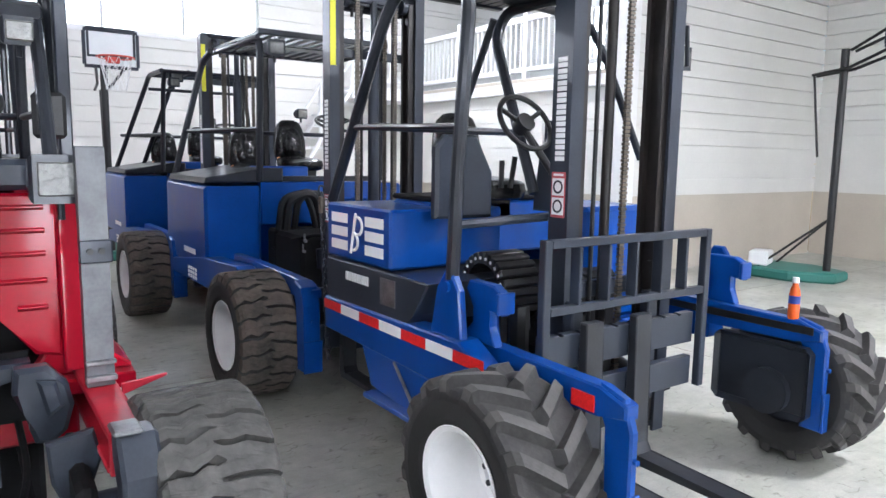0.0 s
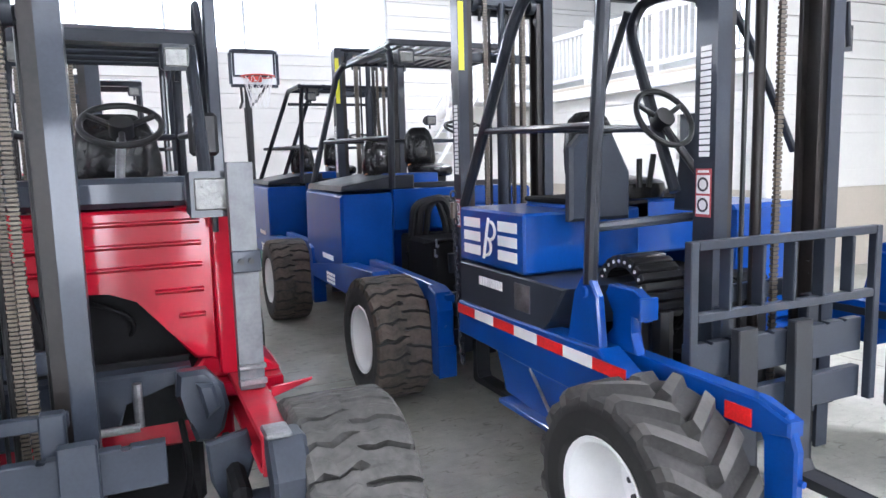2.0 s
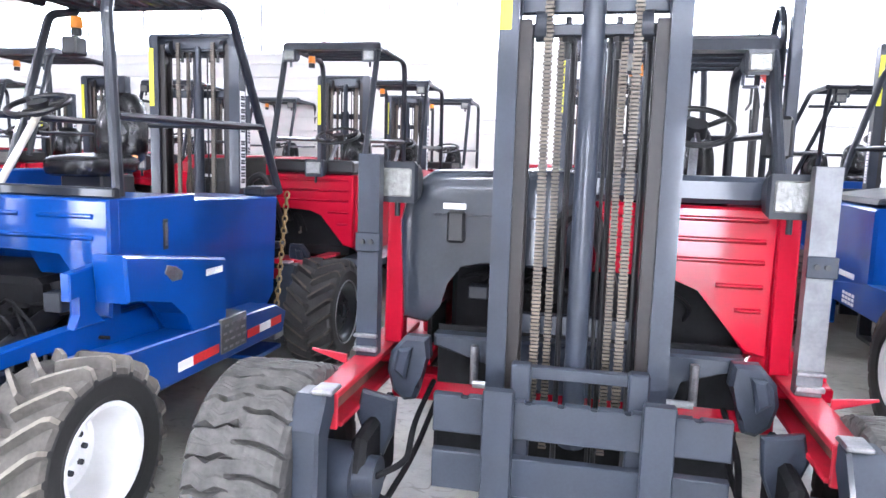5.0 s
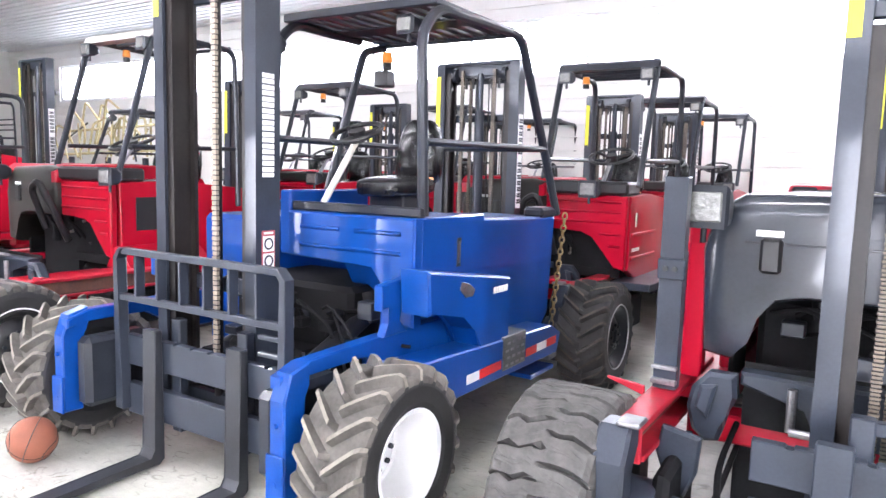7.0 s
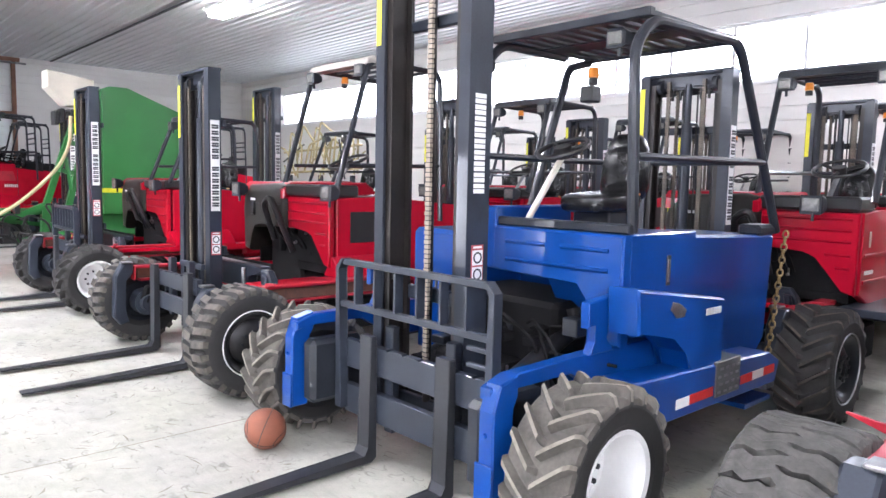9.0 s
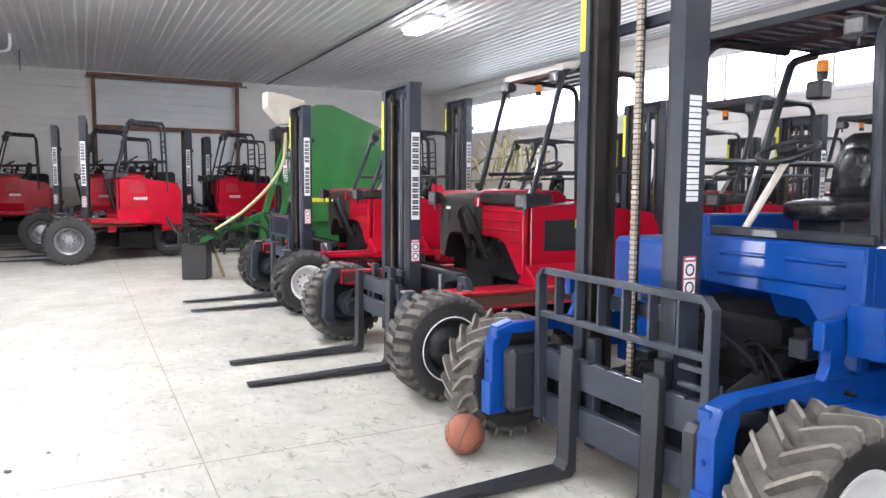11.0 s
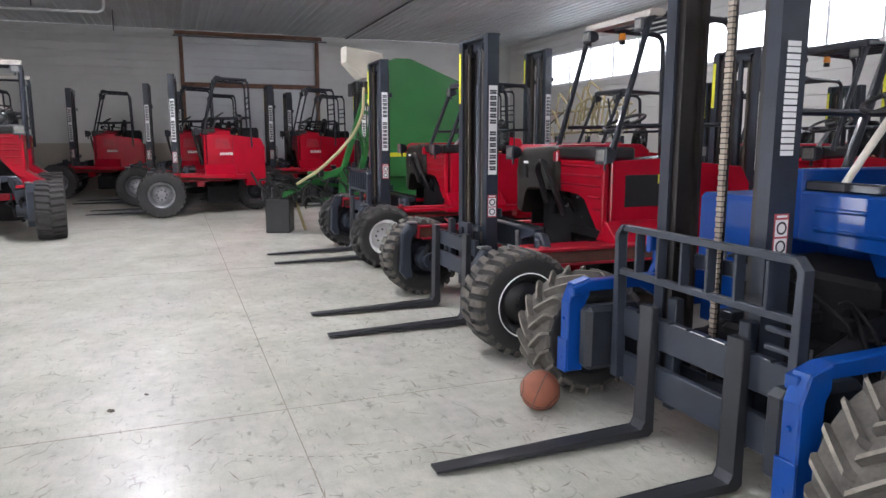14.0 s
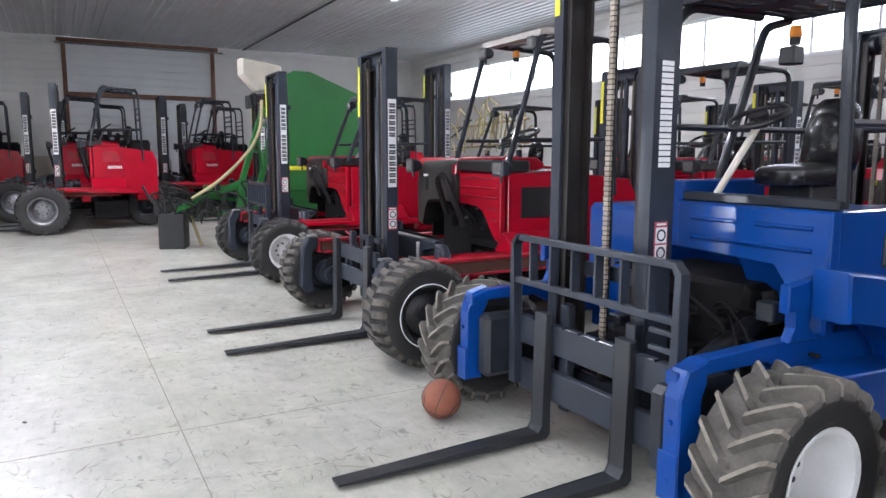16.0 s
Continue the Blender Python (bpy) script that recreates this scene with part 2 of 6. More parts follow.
    bp = nt.nodes.new("ShaderNodeBump")
    bp.inputs["Strength"].default_value, bp.inputs["Distance"].default_value = 0.08, 0.01
    nt.links.new(noise_node(18.0, 6), bp.inputs["Height"])
    nt.links.new(bp.outputs["Normal"], bs.inputs["Normal"])
    return m


FLOOR = concrete()


# ---- mesh helpers ----
def part(name, bm, mat, parent=None, label="", smooth=False):
    me = bpy.data.meshes.new(name)
    bmesh.ops.recalc_face_normals(bm, faces=bm.faces[:])
    if smooth:
        for f in bm.faces:
            f.smooth = True
        me_angle = 0.6
        for e in bm.edges:
            if len(e.link_faces) == 2 and e.calc_face_angle(0) > me_angle:
                e.smooth = False
    bm.to_mesh(me)
    bm.free()
    me.materials.append(mat)
    ob = new(name, me)
    if parent is not None:
        ob.parent = parent
    if label:
        tagged(ob, label)
    return ob


def box(bm, x0, x1, y0, y1, z0, z1, bev=0.006):
    vs = [bm.verts.new((x, y, z)) for x in (x0, x1) for y in (y0, y1) for z in (z0, z1)]
    fs = [bm.faces.new([vs[i] for i in q]) for q in ((0, 1, 3, 2), (4, 6, 7, 5), (0, 4, 5, 1), (2, 3, 7, 6), (0, 2, 6, 4), (1, 5, 7, 3))]
    if bev:
        es = list({e for f in fs for e in f.edges})
        bmesh.ops.bevel(bm, geom=es, offset=bev, segments=1, affect="EDGES")
    return bm


def prism(bm, pts, axis, a, b, bev=0.006):
    """A flat outline of (u, v) pushed from a to b along an axis: x has (y, z), y has (x, z), z has (x, y)."""
    def at(u, v, w):
        return {"x": (w, u, v), "y": (u, w, v), "z": (u, v, w)}[axis]
    lo = [bm.verts.new(at(u, v, a)) for u, v in pts]
    hi = [bm.verts.new(at(u, v, b)) for u, v in pts]
    n = len(pts)
    fs = [bm.faces.new(lo), bm.faces.new(hi[::-1])]
    fs += [bm.faces.new((lo[i], hi[i], hi[(i + 1) % n], lo[(i + 1) % n])) for i in range(n)]
    if bev:
        es = list({e for f in fs[:2] for e in f.edges})
        bmesh.ops.bevel(bm, geom=es, offset=bev, segments=1, affect="EDGES")
    return bm


def cyl(bm, p, q, r, n=14, r2=None):
    p, q = Vector(p), Vector(q)
    m = Matrix.Translation((p + q) / 2) @ (q - p).to_track_quat("Z", "Y").to_matrix().to_4x4()
    bmesh.ops.create_cone(bm, cap_ends=True, segments=n, radius1=r, radius2=r if r2 is None else r2, depth=(q - p).length, matrix=m)
    return bm


def tube(bm, pts, r, n=10, square=False, closed=False):
    """A bent tube along points, with rounded joints."""
    pts = [Vector(p) for p in pts]
    if square:
        n = 4
    rings = []
    up = None
    m = len(pts)
    for i, p in enumerate(pts):
        d1 = (p - pts[i - 1]).normalized() if i or closed else None
        d2 = (pts[(i + 1) % m] - p).normalized() if i < m - 1 or closed else None
        d = ((d1 or d2) + (d2 or d1)).normalized()
        if up is None:
            up = Vector((0, 0, 1)) if abs(d.z) < 0.9 else Vector((0, 1, 0))
        side = d.cross(up).normalized()
        up = side.cross(d).normalized()
        k = 1 / max(0.5, math.sqrt(max(0.05, (1 + (d1.dot(d2) if d1 and d2 else 1)) / 2)))
        off = math.pi / 4 if square else 0
        rr = r * (1.414 if square else 1)
        rings.append([bm.verts.new(p + rr * k * (math.cos(off + 2 * math.pi * j / n) * side + math.sin(off + 2 * math.pi * j / n) * up)) for j in range(n)])
    for a, b in zip(rings, rings[1:] + ([rings[0]] if closed else [])):
        for j in range(n):
            bm.faces.new((a[j], a[(j + 1) % n], b[(j + 1) % n], b[j]))
    if not closed:
        bm.faces.new(rings[0][::-1])
        bm.faces.new(rings[-1])
    return bm


def arc(pts, r=0.06, n=4):
    """The same line with its corners rounded."""
    pts = [Vector(p) for p in pts]
    out = [pts[0]]
    for a, b, c in zip(pts, pts[1:], pts[2:]):
        k = min(r, (a - b).length * 0.45, (c - b).length * 0.45)
        p, q = b + (a - b).normalized() * k, b + (c - b).normalized() * k
        for i in range(n + 1):
            t = i / n
            out.append((1 - t) ** 2 * p + 2 * t * (1 - t) * b + t * t * q)
    return out + [pts[-1]]


def lathe(bm, prof, c, axis="x", n=32):
    """A profile of (along, radius) turned round an axis through c."""
    rings = []
    for i in range(n):
        a = 2 * math.pi * i / n
        ca, sa = math.cos(a), math.sin(a)
        rings.append([bm.verts.new(Vector(c) + Vector({"x": (u, r * ca, r * sa), "y": (r * ca, u, r * sa), "z": (r * ca, r * sa, u)}[axis])) for u, r in prof])
    for a, b in zip(rings, rings[1:] + rings[:1]):
        for j in range(len(prof) - 1):
            bm.faces.new((a[j], a[j + 1], b[j + 1], b[j]))
    return bm


def empty(name, label, category, group=""):
    ob = new(name)
    ob.empty_display_size = 0.1
    return tagged(ob, label, category, group)


# ---- the hall ----
XW, XE, YS, YN, ZC = -25.0, 13.06, -6.52, 12.2, 5.15
YR, XB = 6.4, 8.2  # the corner room's south face and its west face
WAIN = 1.08


def wall(name, label, p, q, out, z0=WAIN, holes=()):
    """A wall from p to q with thickness towards out: a wainscot below, laps of siding above, and holes (s0, s1, z0, z1)."""
    p, q, out = Vector((*p, 0)), Vector((*q, 0)), Vector((*out, 0))
    length = (q - p).length
    d = (q - p).normalized()
    bm = bmesh.new()

    def lap_board(s0, s1, za, zb, t0, t1, lap=0.0):
        c, e = [], []
        for s, z in ((s0, za), (s1, za), (s1, zb), (s0, zb)):
            off = t0 - (lap if z == za else 0)
            c.append(bm.verts.new(p + d * s + out * off + Vector((0, 0, z))))
            e.append(bm.verts.new(p + d * s + out * t1 + Vector((0, 0, z))))
        bm.faces.new(c)
        bm.faces.new(e[::-1])
        for i in range(4):
            bm.faces.new((c[i], c[(i + 1) % 4], e[(i + 1) % 4], e[i]))

    z, step = z0, 0.24
    edges = sorted({h for hole in holes for h in hole[2:]})
    while z < ZC - 0.001:
        z1 = min([z + step, ZC] + [h for h in edges if z + 0.01 < h])
        runs = [(0.0, length)]
        for s0, s1, h0, h1 in holes:
            if z1 > h0 + 0.005 and z < h1 - 0.005:
                runs = [r for a, b in runs for r in ([(a, b)] if s1 <= a or s0 >= b else [(a, s0)] * (s0 > a) + [(s1, b)] * (s1 < b))]
        for a, b in runs:
            lap_board(a, b, z, z1 - 0.012, 0, 0.18, 0.01)
            lap_board(a, b, z1 - 0.012, z1, 0.03, 0.18)
        z = z1
    w = tagged(part(name, bm, SIDING), label, "wall", kind="structure")
    if z0 > 0:
        bm = bmesh.new()
        runs = [(0.0, length)]
        for s0, s1, h0, h1 in holes:
            if h0 < z0 - 0.02:
                runs = [r for a, b in runs for r in ([(a, b)] if s1 <= a or s0 >= b else [(a, s0)] * (s0 > a) + [(s1, b)] * (s1 < b))]
        for a, b in runs:
            lap_board(a, b, 0, z0, 0.01, 0.18)
        part("wainscot", bm, BEIGE, w, "beige lower wall panels")
    return w


bm = bmesh.new()
box(bm, XW - 0.3, XE + 0.3, YS - 6.1, YN + 0.3, -0.2, 0, 0)
floor = tagged(part("floor", bm, FLOOR), "smooth grey concrete floor with saw-cut joints and scuffs", "floor", kind="structure")

WINZ = (3.45, 4.5)
WIN_N = (-22.0 - XW, 5.25 - XW, *WINZ)
WIN_S = (-10.0 - XW, 10.0 - XW, *WINZ)
DOOR = (0.3, 4.6, 0.0, 5.0)
YARD = ((-24.85, -21.55, 4.55), (-12.4, -11.4, 2.2), (-10.0, -9.1, 2.2), (-0.45, 0.5, 2.2), (1.6, 2.5, 2.2))  # doors to the yard: from, to, height; the first is closed
wall("wall_north", "white lap-sided wall with a beige lower band and a long window strip", (XW, YN), (XE, YN), (0, 1), holes=[WIN_N])
wall("wall_west", "white lap-sided end wall with a large overhead door", (XW, YS), (XW, YN), (-1, 0), 1.5, holes=[(DOOR[0] - YS, DOOR[1] - YS, 0.0, DOOR[3])])
wall("wall_east", "white lap-sided wall with a beige lower band", (XE, YS), (XE, YR), (1, 0))
wall("wall_south", "white lap-sided wall with a long window strip and yard doors", (XW, YS), (XE, YS), (0, -1), holes=[WIN_S] + [(a - XW, b - XW, 0.0, c) for a, b, c in YARD])
wall("wall_room_south", "white lap-sided wall of the corner room with a beige lower band", (XB + 0.001, YR), (XE, YR), (0, 1))
wall("wall_room_west", "white lap-sided wall below the railed mezzanine", (XB, YR + 0.2), (XB, YN), (1, 0), holes=[(0.3, YN - YR - 0.2, 2.62, ZC - 0.3), (0.6, 1.5, 1.5, 2.15)])

for k, (xa, ya) in enumerate(((XW - 0.19, YS - 0.19), (XW - 0.19, YN + 0.002), (XE + 0.002, YS - 0.19))):
    bm = bmesh.new()
    box(bm, xa, xa + 0.188, ya, ya + 0.188, 0, ZC, 0)
    tagged(part("trim_corner_%d" % (k + 1), bm, SIDING), "white corner post of the hall", "trim", kind="structure")

bm = bmesh.new()
y = YS - 0.3
ribs = []
while y < YN + 0.3:
    ribs += [(y, ZC + 0.032), (y + 0.15, ZC + 0.032), (y + 0.17, ZC), (y + 0.21, ZC)]
    y += 0.23
verts = [[bm.verts.new((x, yy, zz)) for yy, zz in ribs] for x in (XW - 0.3, XE + 0.3)]
top = [[bm.verts.new((x, yy, ZC + 0.15)) for yy in (ribs[0][0], ribs[-1][0])] for x in (XW - 0.3, XE + 0.3)]
for i in range(len(ribs) - 1):
    bm.faces.new((verts[0][i], verts[0][i + 1], verts[1][i + 1], verts[1][i]))
bm.faces.new((top[0][0], top[1][0], top[1][1], top[0][1]))
bm.faces.new((verts[0][0], verts[1][0], top[1][0], top[0][0]))
bm.faces.new((verts[0][-1], top[0][1], top[1][1], verts[1][-1]))
tagged(part("ceiling", bm, CEIL), "ribbed grey-white steel liner ceiling", "ceiling", kind="structure")
bm = bmesh.new()
box(bm, XW, XE, 5.7, 5.76, ZC - 0.03, ZC - 0.002, 0.004)
tagged(part("trim_ceiling_seam", bm, SLATE), "dark metal trim along a ceiling seam", "trim", kind="structure")


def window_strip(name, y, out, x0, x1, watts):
    """A long ribbon window: frame, mullions and panes."""
    w = tagged(new(name), "long ribbon window with white mullions and bright panes", "window", kind="structure")
    z0, z1 = WINZ
    ya, yb = sorted((y + out * 0.06, y + out * 0.12))
    slab0 = ((x0, x1, z0, z0 + 0.05), (x0, x1, z1 - 0.05, z1))
    for a, b, c, d in slab0:
        bm = bmesh.new()
        box(bm, a, b, ya, yb, c, d, 0.004)
        part("window_frame", bm, WHITE, w)
    n = round((x1 - x0) / 1.22)
    for i in range(n + 1):
        x = x0 + 0.025 + (x1 - x0 - 0.05) * i / n
        bm = bmesh.new()
        box(bm, x - 0.025, x + 0.025, ya, yb, z0 + 0.05, z1 - 0.05, 0.004)
        part("mullion", bm, WHITE, w)
    for i in range(n):
        xa = x0 + 0.05 + (x1 - x0 - 0.05) * i / n
        xb = x0 + (x1 - x0 - 0.05) * (i + 1) / n
        bm = bmesh.new()
        ym = (ya + yb) / 2
        box(bm, xa, xb, ym - 0.004, ym + 0.004, z0 + 0.05, z1 - 0.05, 0)
        pane = part("pane", bm, GLASS, w)
        pane.visible_shadow = False
    bm = bmesh.new()
    box(bm, x0 - 0.03, x1 + 0.03, min(y - out * 0.02, y + out * 0.06), max(y - out * 0.02, y + out * 0.06), z0 - 0.05, z0, 0.006)
    part("window_sill", bm, WHITE, w)
    # the bright overcast sky that stands outside
    bm = bmesh.new()
    box(bm, XW - 40, XE + 12, min(y + out * 6.0, y + out * 6.02), max(y + out * 6.0, y + out * 6.02), -3, 14, 0)
    tagged(part("backdrop_sky", bm, SKYGLOW), "bright white overcast sky outside the windows", "backdrop", kind="structure")
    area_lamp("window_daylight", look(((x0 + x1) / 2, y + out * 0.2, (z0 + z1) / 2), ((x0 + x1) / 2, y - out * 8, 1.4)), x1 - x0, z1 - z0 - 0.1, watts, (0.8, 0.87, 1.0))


window_strip("window_1", YN, 1, WIN_N[0] + XW, WIN_N[1] + XW, DAY * 0.6)
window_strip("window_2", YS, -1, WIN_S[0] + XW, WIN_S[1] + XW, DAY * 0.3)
for (xa, xb, zt), watts in zip(YARD[1:], (70, 70, 60, 60)):
    area_lamp("door_daylight", look(((xa + xb) / 2, YS - 0.2, zt / 2), ((xa + xb) / 2, 8, zt / 2)), xb - xa, zt, watts, (0.9, 0.94, 1.0))


SIGN_L, SIGN_R = (1.56, 2.01, 1.415), (1.53, 2.03, 1.175)  # the lettering's foot and head, the label's middle
# ---- truck-mounted forklifts (local: x across, y from front to rear, z up; the front axle is near y = 0) ----
def tyre_parts(name, parent, c, r, w, side, n, duty, lean, depth, rubber, worn, rim_mat, ring=None, dish=None):
    """A wheel with its lugged tyre, raised out of one tread surface, and a dished rim; side is the way its outer face looks along x."""
    bm = bmesh.new()
    cx, cy, cz = c
    fracs, left, right = ROWS[duty]
    m8 = len(fracs)
    steps = n * m8
    base = 0.95 - depth
    prof = [(-0.42, 0.50, 0), (-0.5, 0.62, 0), (-0.515, 0.78, 0), (-0.507, base - 0.08, 0.3), (-0.488, base - 0.02, 0.75), (-0.44, base - 0.003, 1), (-0.36, base, 1), (-0.24, base + 0.004, 1), (-0.12, base + 0.006, 1), (-0.035, base + 0.006, 1)]
    prof += [(-u, q, k) for u, q, k in prof[::-1]]
    rings, high = [], []
    for i in range(steps):
        f = i // m8 + fracs[i % m8]
        row, hi = [], []
        for u, q, k in prof:
            up = (right if u > 0 else left)[i % m8] and k > 0
            bend = lean * (WAVE.get(u, 0) * 2 if duty == "wavy" else min(abs(u), 0.5) * 2) if k > 0 else lean
            a = 2 * math.pi * (f - bend) / n
            rr = r * (q + (1.0 - base) * k * (1 if up else 0))
            if duty == "wavy" and k > 0:
                w1 = math.sin(i * 12.9898 + u * 78.233) * 43758.5453
                w1 -= math.floor(w1)
                w2 = math.sin((i // m8) * 3.7 + u * 41.1) * 951.13
                w2 -= math.floor(w2)
                rr -= r * 0.013 * w1 * (1 if up else 0.3)
                a += 2 * math.pi / n * 0.16 * (w2 - 0.5)
            row.append(bm.verts.new((cx + u * w, cy + rr * math.cos(a), cz + rr * math.sin(a))))
            hi.append(up)
        rings.append(row)
        high.append(hi)
    m = len(prof)
    for i in range(steps):
        a, b = rings[i], rings[(i + 1) % steps]
        for j in range(m - 1):
            f = bm.faces.new((a[j], a[j + 1], b[j + 1], b[j]))
            nx = high[(i + 1) % steps]
            if high[i][j] and high[i][j + 1] and nx[j] and nx[j + 1]:
                f.material_index = 1
            elif j < 3 or j > m - 5:
                f.material_index = 2
    wheel = part(name, bm, rubber, parent)
    wheel.data.materials.append(worn)
    wheel.data.materials.append(SIDEWALL)
    o = side
    dish = (-0.12 if rim_mat is WHITE else 0.36 if ring else 0.12) if dish is None else dish
    bm = bmesh.new()
    lathe(bm, [(o * w * 0.42, r * 0.50), (o * w * 0.47, r * 0.555), (o * w * 0.49, r * 0.55), (o * w * 0.46, r * 0.50), (o * w * max(0.32, dish + 0.02), r * 0.46), (o * w * (dish - 0.02), r * 0.44), (o * w * (dish - 0.06), r * 0.41), (o * w * (dish + 0.05), r * 0.26), (o * w * (dish + 0.055), r * 0.14), (o * w * dish, r * 0.13), (o * w * dish, 0.001)], c, n=32)
    rim = part("rim", bm, rim_mat, wheel, smooth=True)
    bm = bmesh.new()
    lathe(bm, [(-o * w * 0.42, r * 0.52), (-o * w * 0.3, r * 0.42), (-o * w * 0.26, 0.001)], c, n=24)
    part("inner_rim", bm, DARK, wheel, smooth=True)
    if ring:
        bm = bmesh.new()
        lathe(bm, [(o * w * 0.485, r * 0.585), (o * w * 0.51, r * 0.592), (o * w * 0.51, r * 0.604), (o * w * 0.49, r * 0.612)], c, n=40)
        part("white_ring", bm, ring, wheel, "thin white line round the rim", smooth=True)
    for k in range(8):
        a = 2 * math.pi * k / 8
        bm = bmesh.new()
        p = Vector((cx + o * w * (dish + 0.05), cy + r * 0.205 * math.cos(a), cz + r * 0.205 * math.sin(a)))
        cyl(bm, p, p + Vector((o * 0.016, 0, 0)), 0.013, 6)
        part("wheel_nut", bm, DARK, wheel)
    return wheel


TREADS = {  # lugs round the wheel, pattern, lean of the lugs, height
    "chevron": (20, "bars", 1.1, 0.06),
    "broad": (16, "broad", 0.85, 0.045),
    "block": (26, "blocks", 0.25, 0.022),
    "lumpy": (23, "wavy", 0.2, 0.03),
}
WAVE = {-0.507: 0.0, -0.488: 0.05, -0.44: 0.2, -0.36: 0.45, -0.24: 0.2, -0.12: 0.55, -0.035: 0.7, 0.035: 0.7, 0.12: 0.5, 0.24: 0.65, 0.36: 0.3, 0.44: 0.12, 0.488: 0.05, 0.507: 0.0}
ROWS = {  # places along one lug, and whether the two halves of the tread stand high there
    "wavy": ((0.0, 0.05, 0.12, 0.3, 0.45, 0.5, 0.57, 0.64, 0.8, 0.93), (0, 0, 1, 1, 1, 1, 1, 1, 1, 1), (1, 1, 1, 1, 1, 0, 0, 1, 1, 1)),
    "bars": ((0.0, 0.07, 0.15, 0.23, 0.34, 0.5, 0.57, 0.65, 0.73, 0.84), (0, 1, 1, 1, 0, 0, 0, 0, 0, 0), (0, 0, 0, 0, 0, 0, 1, 1, 1, 0)),
    "broad": ((0.0, 0.06, 0.17, 0.27, 0.36, 0.5, 0.56, 0.66, 0.76, 0.87), (0, 1, 1, 1, 1, 0, 0, 0, 0, 0), (0, 0, 0, 0, 0, 0, 1, 1, 1, 1)),
    "blocks": ((0.0, 0.07, 0.3, 0.5, 0.55, 0.65, 0.8, 0.92), (0, 1, 1, 1, 1, 1, 0, 0), (1, 1, 0, 0, 1, 1, 1, 1)),
}


def chain_part(parent, name, p, q, link=0.019, w=0.034, t=0.02, mat=None):
    """A leaf chain between two points on one upright line: stacked plates proud of a dark core."""
    bm = bmesh.new()
    x, y, z = p
    n = max(2, round((q[2] - z) / link))
    h = (q[2] - z) / n
    rows = []
    for i in range(n):
        k = 1.0 if i % 2 == 0 else 0.86
        for zz, kk in ((0.0, 0.62), (0.0015, k), (h - 0.004, k), (h - 0.003, 0.62)):
            rows.append([bm.verts.new((x + dx * w / 2 * kk, y + dy * t / 2 * kk, z + i * h + zz)) for dx, dy in ((-1, -1), (1, -1), (1, 1), (-1, 1))])
    for r, (a, b) in enumerate(zip(rows, rows[1:])):
        for j in range(4):
            f = bm.faces.new((a[j], a[(j + 1) % 4], b[(j + 1) % 4], b[j]))
            f.material_index = 0 if r % 4 == 1 else 1
    bm.faces.new(rows[0][::-1])
    bm.faces.new(rows[-1])
    ob = part(name, bm, mat or CHAIN, parent, "leaf chain in a paler, lit tone" if mat else "greased leaf chain")
    ob.data.materials.append(GREASY)
    return ob


